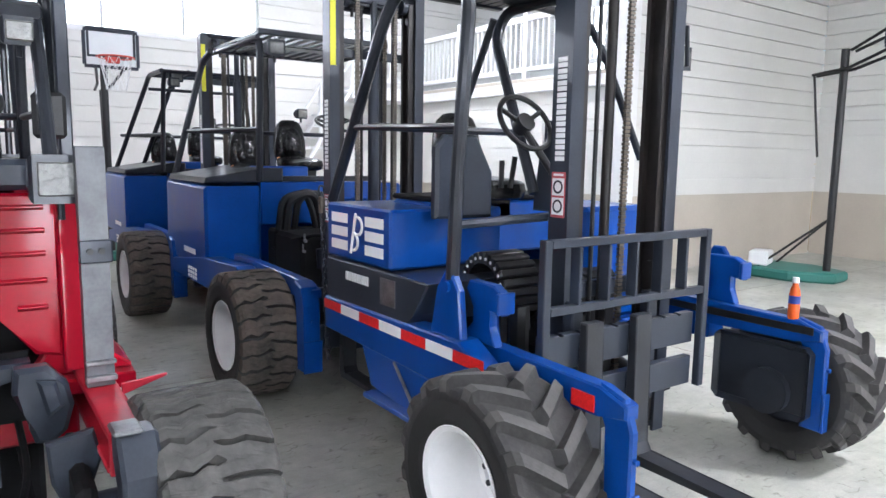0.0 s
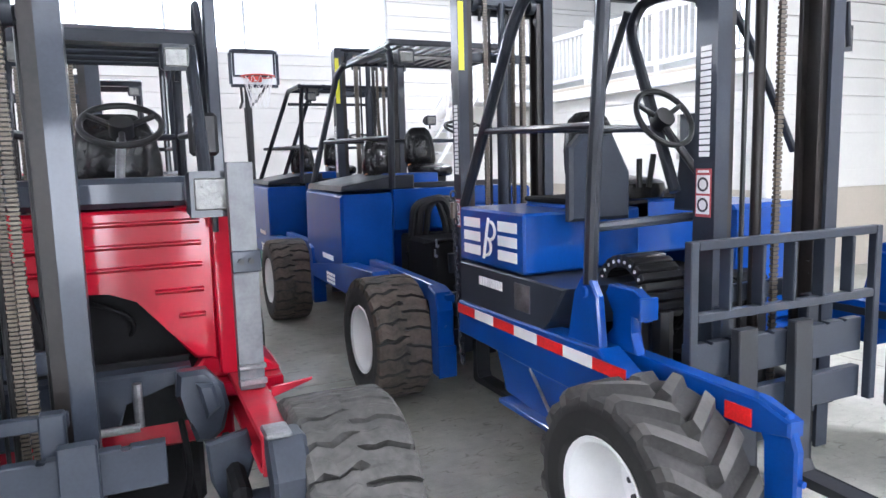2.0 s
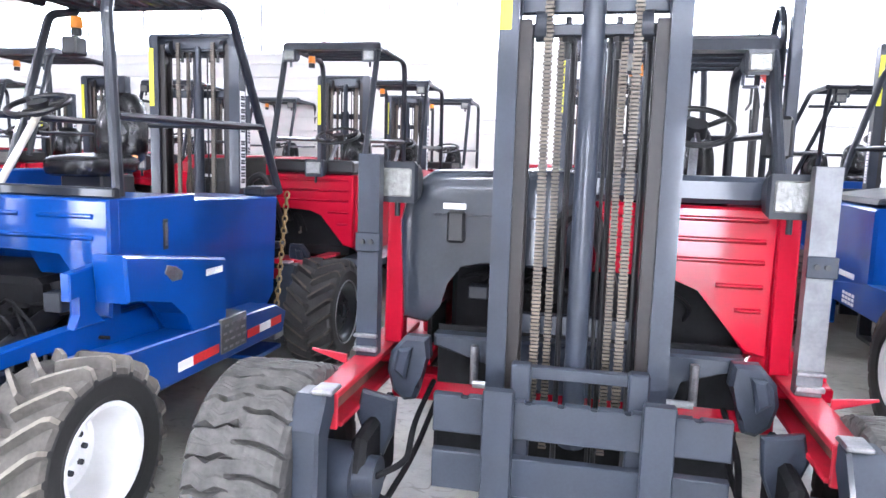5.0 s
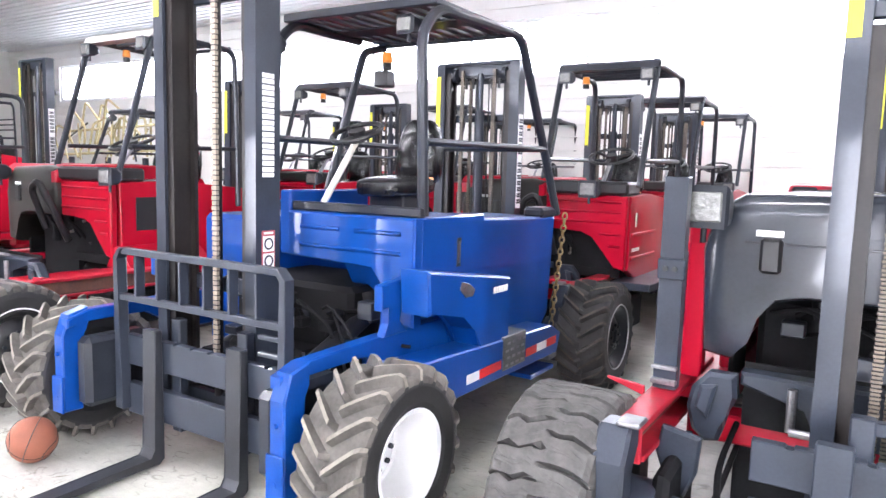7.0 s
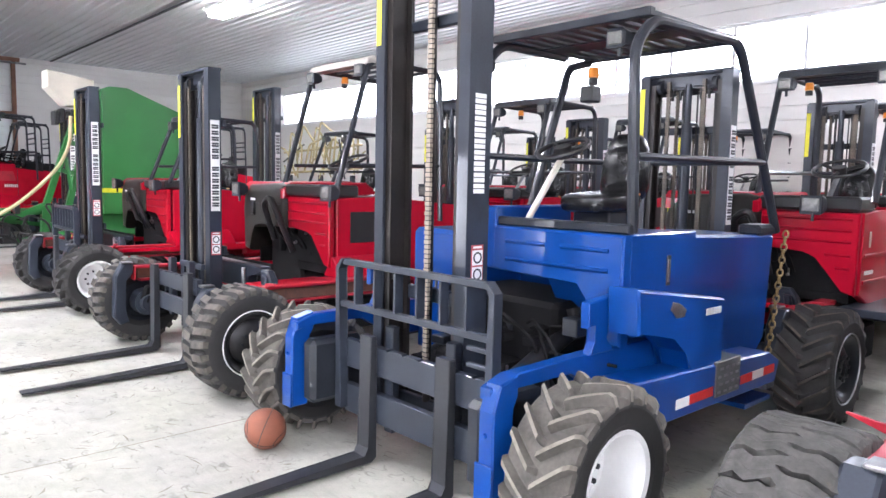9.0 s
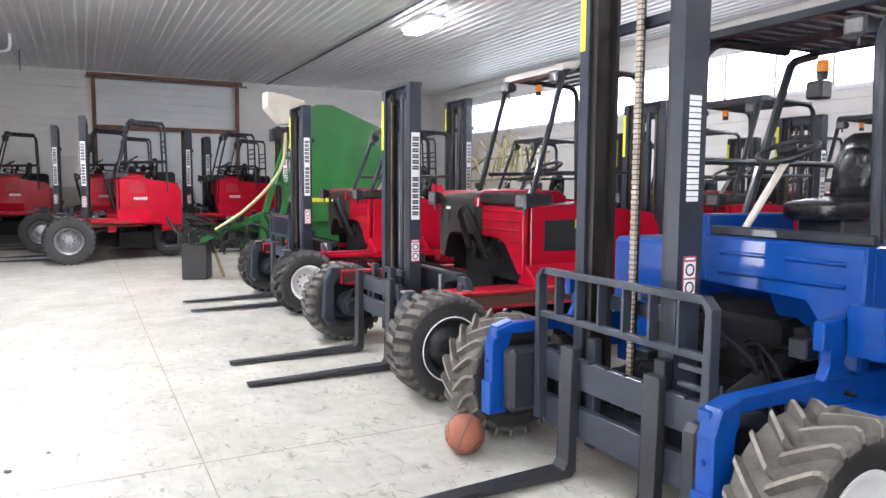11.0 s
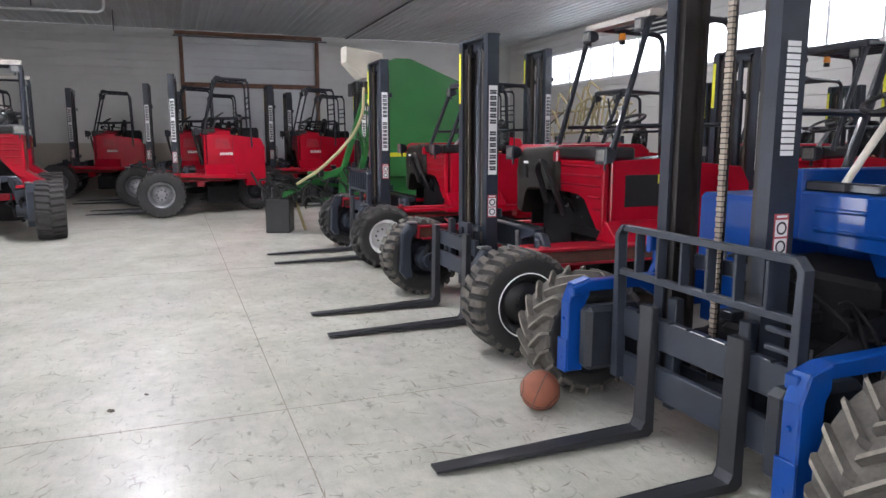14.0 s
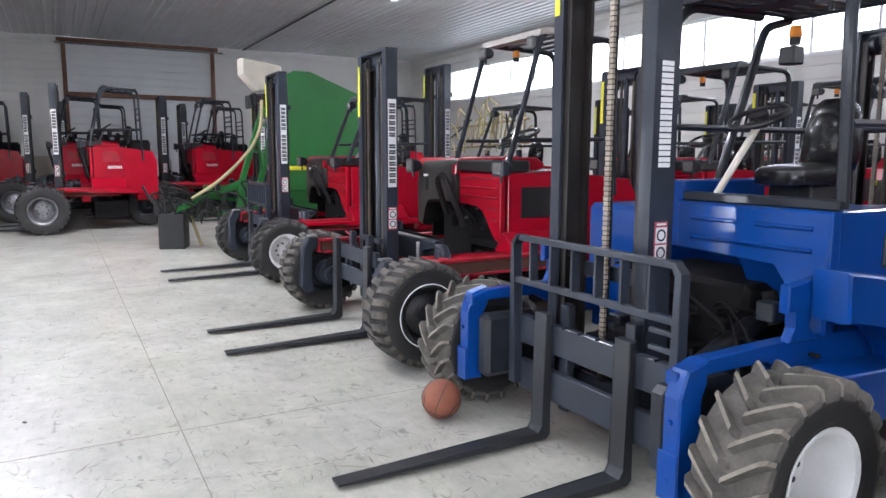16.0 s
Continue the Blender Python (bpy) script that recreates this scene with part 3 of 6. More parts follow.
def mast(parent, y, half, height, mat, z0=0.2, centre=0.0, d=0.055, strands=None, flange=0.085, inner=None, lit_chain=None):
    """Two upright channels with a nested pair inside, leaf chains, a lift cylinder, hoses and cross ties."""
    rails = []
    before = set(parent.children)
    fine = 0.014 if inner else 0.019
    inner = inner or height - 0.07
    for s in (-1, 1):
        bm = bmesh.new()
        o = [(half, -d), (half - flange, -d), (half - flange, 0.018 - d), (half - 0.024, 0.018 - d), (half - 0.024, d - 0.018), (half - flange, d - 0.018), (half - flange, d), (half, d)]
        prism(bm, [(s * u, y + v) for u, v in o], "z", z0, height, 0.004)
        rail = part("outer_rail", bm, mat, parent)
        rails.append(rail)
        # the nested rail: a greasy web with two flanges, behind the front lip
        xa, xb = half - flange - 0.045, half - flange + 0.012
        o = [(xb, 0.022 - d), (xa, 0.022 - d), (xa, 0.036 - d), (xb - 0.022, 0.036 - d), (xb - 0.022, d - 0.002), (xa, d - 0.002), (xa, d + 0.02), (xb, d + 0.02)]
        bm = bmesh.new()
        prism(bm, [(s * u, y + v) for u, v in o], "z", z0 + 0.05, inner, 0.003)
        part("inner_rail", bm, GREASY, parent, "greasy dark inner rail")
        for zz in (inner - 0.12, 1.05, 0.45):
            bm = bmesh.new()
            cyl(bm, (s * (xa + 0.004), y, zz), (s * (xb - 0.02), y, zz), 0.03, 14)
            part("guide_roller", bm, GREASY, parent, smooth=True)
        bm = bmesh.new()
        cyl(bm, (s * (xa - 0.05), y + 0.01, inner - 0.02), (s * (xa - 0.01), y + 0.01, inner - 0.02), 0.055, 16)
        part("chain_pulley", bm, DARK, parent, smooth=True)
        if strands is None:
            chain_part(parent, "lift_chain", (s * 0.155, y - 0.02, 0.66), (0, 0, height - 0.05), fine)
            chain_part(parent, "lift_chain", (s * 0.112, y + 0.055, 0.46), (0, 0, inner - 0.02), fine, w=0.03)
    bm = bmesh.new()
    box(bm, -half + 0.004, -half + 0.045, y - d - 0.003, y - d - 0.0005, height - 0.56, height - 0.1, 0)
    part("yellow_sticker", bm, YELLOW, rails[0], "yellow warning strip")
    # mast head that closes the top
    bm = bmesh.new()
    box(bm, -half + 0.012, half - 0.012, y - d + 0.004, y + 0.07, height - 0.012, height + 0.012, 0.004)
    part("mast_head", bm, mat, parent)
    bm = bmesh.new()
    box(bm, -half + 0.115, half - 0.115, y + 0.075, y + 0.095, height - 0.16, height - 0.02, 0.004)
    part("mast_head_plate", bm, DARK, parent)
    # pulley bridge of the inner frame
    bm = bmesh.new()
    box(bm, -half + flange + 0.03, half - flange - 0.03, y + 0.03, y + 0.075, inner - 0.05, inner - 0.005, 0.006)
    bridge = part("pulley_bridge", bm, DARK, parent)
    for k in (-0.16, -0.09, 0.09, 0.16):
        bm = bmesh.new()
        cyl(bm, (k, y + 0.05, inner - 0.13), (k, y + 0.05, inner + 0.02), 0.012, 8)
        cyl(bm, (k, y + 0.05, inner - 0.07), (k, y + 0.05, inner - 0.05), 0.022, 6)
        part("chain_anchor", bm, BLACK, bridge)
    if strands is None:
        bm = bmesh.new()
        cyl(bm, (0, y + 0.02, 0.55), (0, y + 0.02, height * 0.84), 0.041, 20)
        cyl(bm, (0, y + 0.02, 0.5), (0, y + 0.02, 0.62), 0.05, 20)
        part("lift_cylinder", bm, mat, parent, smooth=True)
        bm = bmesh.new()
        cyl(bm, (0, y + 0.02, height * 0.84), (0, y + 0.02, height - 0.08), 0.026, 16)
        part("cylinder_rod", bm, mat, parent, smooth=True)
    else:
        for x in strands:
            chain_part(parent, "lift_chain", (x, y - 0.01, 0.42), (0, 0, height - 0.12), w=0.036, link=0.026 if lit_chain else 0.019, mat=lit_chain)
            bm = bmesh.new()
            cyl(bm, (x - 0.055, y + 0.05, 0.35), (x - 0.055, y + 0.05, height - 0.1), 0.024, 14)
            part("lift_cylinder", bm, GREASY, parent, smooth=True)
    for z, yy, hh in ((height - 0.05, 0.03, 0.05), (height - 0.45, 0.1, 0.03), (0.95, 0.1, 0.04), (0.3, 0.06, 0.06)):
        bm = bmesh.new()
        box(bm, -half + 0.03, half - 0.03, y + yy - 0.018, y + yy + 0.018, z - hh, z + hh, 0.006)
        part("mast_tie", bm, mat, parent)
    for dx, dy, rr in ((-0.07, 0.075, 0.011), (0.06, 0.06, 0.007), (0.085, 0.08, 0.011), (0.2, 0.09, 0.013))[:4 if strands is None else 1]:
        bm = bmesh.new()
        tube(bm, [(dx, y + dy, 0.4), (dx, y + dy, inner - 0.05)], rr, 8)
        part("mast_hose", bm, BLACK, parent, "black hydraulic hose", smooth=True)
    for s in (-1, 1):
        bm = bmesh.new()
        cyl(bm, (s * (half - 0.04), y + 0.09, 0.45), (s * (half - 0.06), y + 0.62, 0.62), 0.04, 14)
        part("tilt_cylinder", bm, BLACK, parent, smooth=True)
    for ob in parent.children:
        if ob not in before:
            ob.location.x += centre
    return rails


def letters(parent, count, p, z0, z1, width, mat, facing, fill=0.82, gap=()):
    """A column of plain bars in place of a name, on a face that looks along facing (x with its sign)."""
    h = (z1 - z0) / count
    x, y = p
    for i in range(count):
        if i in gap:
            continue
        k, a = h * fill / 2, width / 2
        zc = z0 + h * (i + 0.5)
        bm = bmesh.new()
        for lo, hi in ((-k, -k * 0.1), (k * 0.1, k)):
            prism(bm, [(y - a, zc + lo), (y + a, zc + lo), (y + a, zc + hi), (y - a, zc + hi)], "x", min(x, x + 0.003 * facing), max(x, x + 0.003 * facing), 0)
        part("letter_bar", bm, mat, parent)


def warning_label(parent, p, facing):
    x, y, z = p
    bm = bmesh.new()
    if facing == "y":
        box(bm, x - 0.042, x + 0.042, y - 0.003, y, z - 0.1, z + 0.1, 0)
    else:
        box(bm, min(x, x + 0.003 * facing), max(x, x + 0.003 * facing), y - 0.042, y + 0.042, z - 0.1, z + 0.1, 0)
    lab = part("warning_label", bm, WARN, parent, "red and white warning label")
    a, b = x + 0.003 * facing, x + 0.0045 * facing
    c = x + 0.006 * facing
    for dz in (0.035, -0.05):
        slab(lab, "warning_panel", LABEL, min(a, b), max(a, b), y - 0.036, y + 0.036, z + dz - 0.038, z + dz + 0.038, 0)
        bm = bmesh.new()
        lathe(bm, [(b, 0.03), (c, 0.03), (c, 0.021), (b, 0.021)], (0, y, z + dz), "x", 16)
        part("warning_ring", bm, INK, lab)
    slab(lab, "letter_bar", LABEL, min(a, b), max(a, b), y - 0.03, y + 0.03, z + 0.083, z + 0.093, 0)


def fork(parent, x, y, length, mat, top=0.75, z=0.05):
    bm = bmesh.new()
    prism(bm, [(y, top), (y + 0.045, top), (y + 0.05, z - 0.01), (y + 0.02, z - 0.035), (y - length, z - 0.03), (y - length, z - 0.018), (y - 0.03, z + 0.008), (y - 0.006, z + 0.05)], "x", x - 0.053, x + 0.053, 0.006)
    part("fork", bm, mat, parent, "long worn steel fork tine")


def carriage(parent, y, half, mat, bars=((0.60, 0.75), (0.40, 0.545)), gap=0.2):
    for k, (z0, z1) in enumerate(bars):
        bm = bmesh.new()
        n = 9
        pts = [(-half, z0), (half, z0), (half, z1)]
        for i in range(n - 1, 0, -1):
            xx = -half + 2 * half * i / n
            pts += [(xx + 0.014, z1), (xx + 0.012, z1 - 0.012), (xx - 0.012, z1 - 0.012), (xx - 0.014, z1)] if k == 0 else []
        pts += [(-half, z1)]
        prism(bm, pts, "y", y, y + 0.045, 0.004)
        part("carriage_bar", bm, mat, parent)
    for s in (-1, 1):
        bm = bmesh.new()
        box(bm, s * gap - 0.035, s * gap + 0.035, y + 0.047, y + 0.1, bars[1][0] - 0.05, bars[0][1] + 0.12, 0.006)
        part("carriage_upright", bm, mat, parent)


def backrest(parent, y, half, z0, zm, z1, bars, mat, square=False):
    for s in (-1, 1):
        bm = bmesh.new()
        if square:
            box(bm, s * half - 0.02, s * half + 0.02, y - 0.02, y + 0.02, z0, z1, 0.004)
        else:
            prism(bm, [(s * (half - 0.05), z0), (s * (half + 0.01), z0), (s * (half + 0.01), z1 - 0.05), (s * (half - 0.04), z1), (s * (half - 0.07), z1), (s * (half - 0.02), z1 - 0.06)], "y", y - 0.03, y + 0.03, 0.004)
        part("backrest_leg", bm, mat, parent)
    for z in (z1 - 0.018, zm):
        bm = bmesh.new()
        k = half - 0.045 if not square and z > zm else half - 0.02
        box(bm, -k, k, y - 0.019, y + 0.019, z - 0.018, z + 0.018, 0.004)
        part("backrest_rail", bm, mat, parent)
    for i in range(1, bars):
        x = -half + 2 * half * i / bars
        bm = bmesh.new()
        box(bm, x - 0.009, x + 0.009, y - 0.028, y + 0.028, zm + 0.018, z1 - 0.036, 0.003)
        part("backrest_bar", bm, mat, parent)


def work_lamp(parent, p, size=0.065, mat=None):
    x, y, z = p
    bm = bmesh.new()
    prism(bm, [(y, z - size), (y, z + size), (y + 0.07, z + size * 0.85), (y + 0.11, z + size * 0.4), (y + 0.11, z - size * 0.4), (y + 0.07, z - size * 0.85)], "x", x - size * 1.15, x + size * 1.15, 0.012)
    lamp = part("work_lamp", bm, mat or DARK, parent)
    bm = bmesh.new()
    box(bm, x - size * 0.86, x + size * 0.86, y - 0.006, y + 0.004, z - size * 0.7, z + size * 0.7, 0.006)
    part("lens", bm, LENS, lamp, "clear ribbed lamp lens")
    bm = bmesh.new()
    cyl(bm, (x, y + 0.05, z - size * 0.8), (x, y + 0.05, z - size * 1.7), 0.012, 8)
    part("lamp_bracket", bm, DARK, lamp)
    return lamp


def steering(parent, c, lean, r=0.17, col=None, foot=None):
    c = Vector(c)
    m = Matrix.Translation(c) @ Euler((radians(lean), 0, 0)).to_matrix().to_4x4()
    bm = bmesh.new()
    tube(bm, [m @ Vector((r * math.cos(2 * math.pi * i / 28), r * math.sin(2 * math.pi * i / 28), 0)) for i in range(28)], 0.014, 8, closed=True)
    for a in (0.5, 2.6, 4.7):
        cyl(bm, m @ Vector((0, 0, -0.02)), m @ Vector((r * math.cos(a), r * math.sin(a), 0)), 0.013, 8)
    cyl(bm, m @ Vector((0, 0, -0.05)), m @ Vector((0, 0, 0.015)), 0.05, 14)
    part("steering_wheel", bm, BLACK, parent, smooth=True)
    bm = bmesh.new()
    cyl(bm, m @ Vector((0, 0, -0.03)), foot or m @ Vector((0, 0, -0.6)), 0.019, 12)
    part("steering_column", bm, col or BLACK, parent, smooth=True)


def pillow(bm, c, half, power, tilt=0.0, taper=0.0):
    """A stuffed form: a rounded block with bulging sides, narrower towards the top by taper."""
    def sgn(v, e):
        return math.copysign(abs(v) ** e, v)
    m = Matrix.Translation(c) @ Matrix.Rotation(tilt, 4, "X")
    rows = []
    for i in range(1, 8):
        a = -math.pi / 2 + math.pi * i / 8
        ring = []
        for k in range(18):
            b = 2 * math.pi * k / 18
            w = sgn(math.sin(a), power)
            f = 1 - taper * (w + 1) / 2
            ring.append(bm.verts.new(m @ Vector((half[0] * f * sgn(math.cos(a), power) * sgn(math.cos(b), power), half[1] * sgn(math.cos(a), power) * sgn(math.sin(b), power), half[2] * w))))
        rows.append(ring)
    for p, q in zip(rows, rows[1:]):
        for k in range(18):
            bm.faces.new((p[k], p[(k + 1) % 18], q[(k + 1) % 18], q[k]))
    bm.faces.new(rows[0][::-1])
    bm.faces.new(rows[-1])
    return bm


def seat(parent, x, y, z, cushion_trim=None, k0=0.74):
    bm = bmesh.new()
    pillow(bm, (x, y - 0.03, z + 0.05), (0.24 * k0, 0.24, 0.06), 0.5, 0.06)
    part("seat_cushion", bm, VINYL, parent, "black vinyl cushion", smooth=True)
    bm = bmesh.new()
    pillow(bm, (x, y + 0.22, z + 0.255), (0.235 * k0, 0.085, 0.215), 0.62, -0.12, 0.25)
    pillow(bm, (x, y + 0.165, z + 0.25), (0.16 * k0, 0.06, 0.14), 0.7, -0.12, 0.2)
    part("seat_back", bm, VINYL, parent, "black vinyl back", smooth=True)
    bm = bmesh.new()
    box(bm, x - 0.13, x + 0.13, y - 0.13, y + 0.15, z - 0.12, z - 0.004, 0.01)
    part("seat_base", bm, BLACK, parent)
    bm = bmesh.new()
    box(bm, x - 0.16, x + 0.16, y + 0.1, y + 0.15, z + 0.085, z + 0.108, 0.01)
    part("lap_belt", bm, cushion_trim or ORANGE, parent, "orange lap belt")


def hose(parent, pts, r=0.02, name="hose", mat=None, bend=0.15):
    bm = bmesh.new()
    tube(bm, arc(pts, bend, 6), r, 8)
    return part(name, bm, mat or BLACK, parent, smooth=True)


def guard_post(t, pts, mat, r=0.026, bend=0.12):
    bm = bmesh.new()
    tube(bm, arc(pts, bend, 5), r, 10)
    return part("guard_post", bm, mat, t, smooth=True)


def bar(t, p, q, mat, r=0.018, name="guard_rail"):
    bm = bmesh.new()
    tube(bm, [p, q], r, 8)
    return part(name, bm, mat, t, smooth=True)


def slab(t, name, mat, x0, x1, y0, y1, z0, z1, bev=0.008, label=""):
    bm = bmesh.new()
    box(bm, x0, x1, y0, y1, z0, z1, bev)
    return part(name, bm, mat, t, label)


def plate(t, name, mat, pts, axis, a, b, bev=0.008, label="", smooth=False):
    bm = bmesh.new()
    prism(bm, pts, axis, min(a, b), max(a, b), bev)
    return part(name, bm, mat, t, label, smooth)


def beacon(t, p):
    x, y, z = p
    bm = bmesh.new()
    cyl(bm, (x, y, z - 0.045), (x, y, z + 0.015), 0.036, 14, 0.03)
    b = part("beacon", bm, AMBER, t, "amber beacon lens", smooth=True)
    bm = bmesh.new()
    cyl(bm, (x, y, z - 0.09), (x, y, z - 0.05), 0.03, 12)
    part("beacon_base", bm, BLACK, b)


def clutter(t, x0, x1, y0, y1, z0, z1, seed):
    """Hydraulic valves, filters, thin pipes and hoses of the engine bay."""
    rnd = random.Random(seed)
    for k in range(8):
        x, y, z = rnd.uniform(x0, x1), rnd.uniform(y0, y1), rnd.uniform(z0, z1)
        bm = bmesh.new()
        if k % 4 == 0:
            cyl(bm, (x, y, z), (x + rnd.uniform(-0.06, 0.06), y, z + 0.15), rnd.uniform(0.025, 0.045), 12)
            part("filter", bm, rnd.choice((SHADEBLACK, SHADEBLACK, DARK)), t, smooth=True)
        elif k % 4 == 1:
            w = rnd.uniform(0.03, 0.06)
            box(bm, x - w, x + w, y - 0.04, y + 0.04, z, z + rnd.uniform(0.05, 0.1), 0.006)
            part("valve_block", bm, rnd.choice((DARK, SHADEBLACK, SHADEBLACK)), t)
        elif k % 4 == 2:
            cyl(bm, (x, y, z), (x, y - 0.03, z), 0.012, 6)
            cyl(bm, (x, y, z), (x, y, z + 0.05), 0.008, 8)
            part("fitting", bm, rnd.choice((STEEL, CHAIN)), t)
        else:
            bm.free()
            bar(t, (x, y, z), (x + rnd.uniform(-0.35, 0.35), y + rnd.uniform(0, 0.1), z + rnd.uniform(-0.06, 0.06)), SHADEBLACK, 0.009, "pipe_run")
    for k in range(4):
        x, r = rnd.uniform(x0, x1), rnd.uniform(0.008, 0.013)
        hose(t, [(x, y1, z0), (x + rnd.uniform(-0.05, 0.08), y0, z0 + 0.6 * (z1 - z0)), (x - rnd.uniform(0.05, 0.2), y0 + 0.02, z1), (x - 0.25, y1, z1 - 0.05)], r, "engine_hose", SHADEBLACK, 0.08)


def link_chain(t, p, q, n, mat):
    """A hanging chain of oval links, turned by turns."""
    p, q = Vector(p), Vector(q)
    h = (q - p).length / n
    d = (q - p).normalized()
    rot = d.to_track_quat("Z", "Y").to_matrix().to_4x4()
    mesh = None
    for i in range(n):
        if mesh is None:
            bm = bmesh.new()
            pts = []
            for k in range(10):
                a = 2 * math.pi * k / 10
                pts.append((0.017 * math.cos(a), 0, 0.62 * h * math.sin(a)))
            tube(bm, pts, 0.0055, 5, closed=True)
            ob = part("chain_link", bm, mat, t)
            mesh = ob.data
        else:
            ob = new("chain_link", mesh)
            ob.parent = t
        ob.matrix_local = Matrix.Translation(p + d * h * (i + 0.5)) @ rot @ pose(0, 0, 0, 0, 0, 90 * (i % 2))


def red_truck(label, height=2.5, strip=True, roof=2.3, visor=None, tread="block", rubber=None, worn=None, rim=None, ring=None, rack=False, seed=1, back=0.0, cab=(0.06, 0.74), short=False, spread=(0.0, 0.0), shift=0.0, centre=0.0, rail=0.322, tine=1.2, reach=0.0, swing=0.0, sign=0.0):
    t = empty("forklift", label, "forklift", "parked truck-mounted forklifts")
    n, duty, lean, depth = TREADS[tread]
    for s in (-1, 1):
        tyre_parts("front_tyre", t, (s * 1.02, 0.03, 0.4), 0.4, 0.36, s, n, duty, lean, depth, rubber or RUBBER, worn or DUSTY, rim or DARK, ring)
        # channel arm with flanges, running out beside the wheel
        slab(t, "arm_flange", SCUFFSHADE, s * 0.80 - 0.055, s * 0.80 + 0.055, -0.06, 1.1 + back, 0.72, 0.745, 0.004)
        slab(t, "arm_flange", SCUFFSHADE, s * 0.80 - 0.055, s * 0.80 + 0.055, -0.02, 1.1 + back, 0.60, 0.622, 0.004)
        slab(t, "arm_web", RUSTY, s * 0.82 - 0.012, s * 0.82 + 0.012, -0.03, 1.1 + back, 0.622, 0.72, 0.002)
        slab(t, "arm_end", SCUFFSHADE, s * 0.80 - 0.055, s * 0.80 + 0.055, -0.075, -0.06, 0.61, 0.747, 0.004)
        plate(t, "mudguard", SCUFFSHADE, [(s * 0.85, 0.735), (s * 0.85, 0.775), (s * 1.0, 0.79), (s * 1.0, 0.782)], "y", 0.3, 0.315, 0.002)
        # cast yoke before the wheel and the motor inside it
        plate(t, "wheel_yoke", SLATE, [(-0.26, 0.28), (-0.24, 0.66), (-0.17, 0.77), (-0.08, 0.77), (-0.08, 0.68), (-0.16, 0.62), (-0.17, 0.34), (-0.12, 0.22), (-0.2, 0.2)], "x", s * 0.75, s * 0.865, 0.012, "grey cast wheel yoke")
        slab(t, "yoke_cap", STEEL, s * 0.77 - 0.03, s * 0.77 + 0.05, -0.19, -0.09, 0.772, 0.79, 0.006, "bright worn steel cap")
        plate(t, "arm_gusset", SLATE, [(s * 0.54, 0.84), (s * 0.64, 0.84), (s * 0.70, 0.77), (s * 0.715, 0.69), (s * 0.69, 0.60), (s * 0.64, 0.56), (s * 0.59, 0.57), (s * 0.575, 0.62), (s * 0.58, 0.68), (s * 0.53, 0.75)], "y", 0.42, 0.5, 0.016, smooth=True)
        bm = bmesh.new()
        prism(bm, [(s * 0.60, 0.80), (s * 0.66, 0.79), (s * 0.68, 0.70), (s * 0.63, 0.66)], "y", 0.39, 0.425, 0.012)
        part("gusset_boss", bm, SLATE, t)
        plate(t, "leg_plate", SLATE, [(s * 0.60, 0.655), (s * 0.74, 0.68), (s * 0.76, 0.58), (s * 0.71, 0.44), (s * 0.65, 0.42), (s * 0.61, 0.52)], "y", 0.17, 0.21, 0.01)
        plate(t, "motor_cover", SHADEBLACK, [(0.40, 0.6), (0.0, 0.56), (-0.04, 0.44), (0.1, 0.24), (0.38, 0.3)], "x", s * 0.66, s * 0.72, 0.02)
        bm = bmesh.new()
        cyl(bm, (s * 0.86, 0.03, 0.4), (s * 0.70, 0.03, 0.4), 0.12, 20)
        cyl(bm, (s * 0.70, 0.03, 0.4), (s * 0.62, 0.03, 0.4), 0.08, 16)
        part("wheel_motor", bm, SLATE, t, smooth=True)
        hose(t, [(s * 0.62, 0.0, 0.42), (s * 0.5, -0.02, 0.5), (s * 0.56, 0.3, 0.52), (s * 0.55, 0.6, 0.6)], 0.012, "motor_hose", SHADEBLACK)
        hose(t, [(s * 0.66, 0.06, 0.34), (s * 0.60, 0.05, 0.3), (s * 0.57, 0.35, 0.36), (s * 0.55, 0.7, 0.5)], 0.012, "motor_hose", SHADEBLACK)
        work_lamp(t, (s * 0.72, 0.5 + back, 1.475), 0.072 if strip else 0.085, DARK)
        fork(t, s * (0.375 if strip else 0.265), -0.045, tine, FORKM if strip else SLATE, 0.8)
        if not strip:
            plate(t, "side_post", RED, [(0.65 + back, 0.75), (0.68 + back, 1.40), (0.74 + back, 1.40), (0.74 + back, 0.75)], "x", s * 0.715, s * 0.80, 0.008)
        if strip:
            continue
        # lifting bracket with a bolted clamp
        bm = bmesh.new()
        xs = s * 0.80
        prism(bm, [(xs - 0.045, 0.40), (xs + 0.045, 0.40), (xs + 0.045, 0.46), (xs + 0.033, 0.46), (xs + 0.033, 0.412), (xs - 0.033, 0.412), (xs - 0.033, 0.46), (xs - 0.045, 0.46)], "z", 0.747, 1.59, 0.003)
        br = part("mounting_bracket", bm, GALV if s > 0 else SLATE, t, "scuffed grey steel channel bracket")
        cl = slab(br, "clamp", SLATE, xs - 0.05, xs + 0.055, 0.385, 0.4, 1.19, 1.27, 0.004)
        for dx in (-0.018, 0.018):
            bm = bmesh.new()
            cyl(bm, (xs + dx, 0.376, 1.232), (xs + dx, 0.386, 1.232), 0.011, 10)
            part("bolt", bm, BLACK, br)
        slab(br, "foot_clip", STEEL, xs - 0.05, xs + 0.05, 0.375, 0.4, 0.77, 0.79, 0.003)
        slab(br, "foot_clip", STEEL, xs - 0.05, xs + 0.05, 0.375, 0.4, 0.83, 0.845, 0.003)
    for ob in t.children:
        if not ob.name.startswith("fork"):
            ob.location.x += -spread[0] if ob.data.vertices[0].co.x < 0 else spread[1]
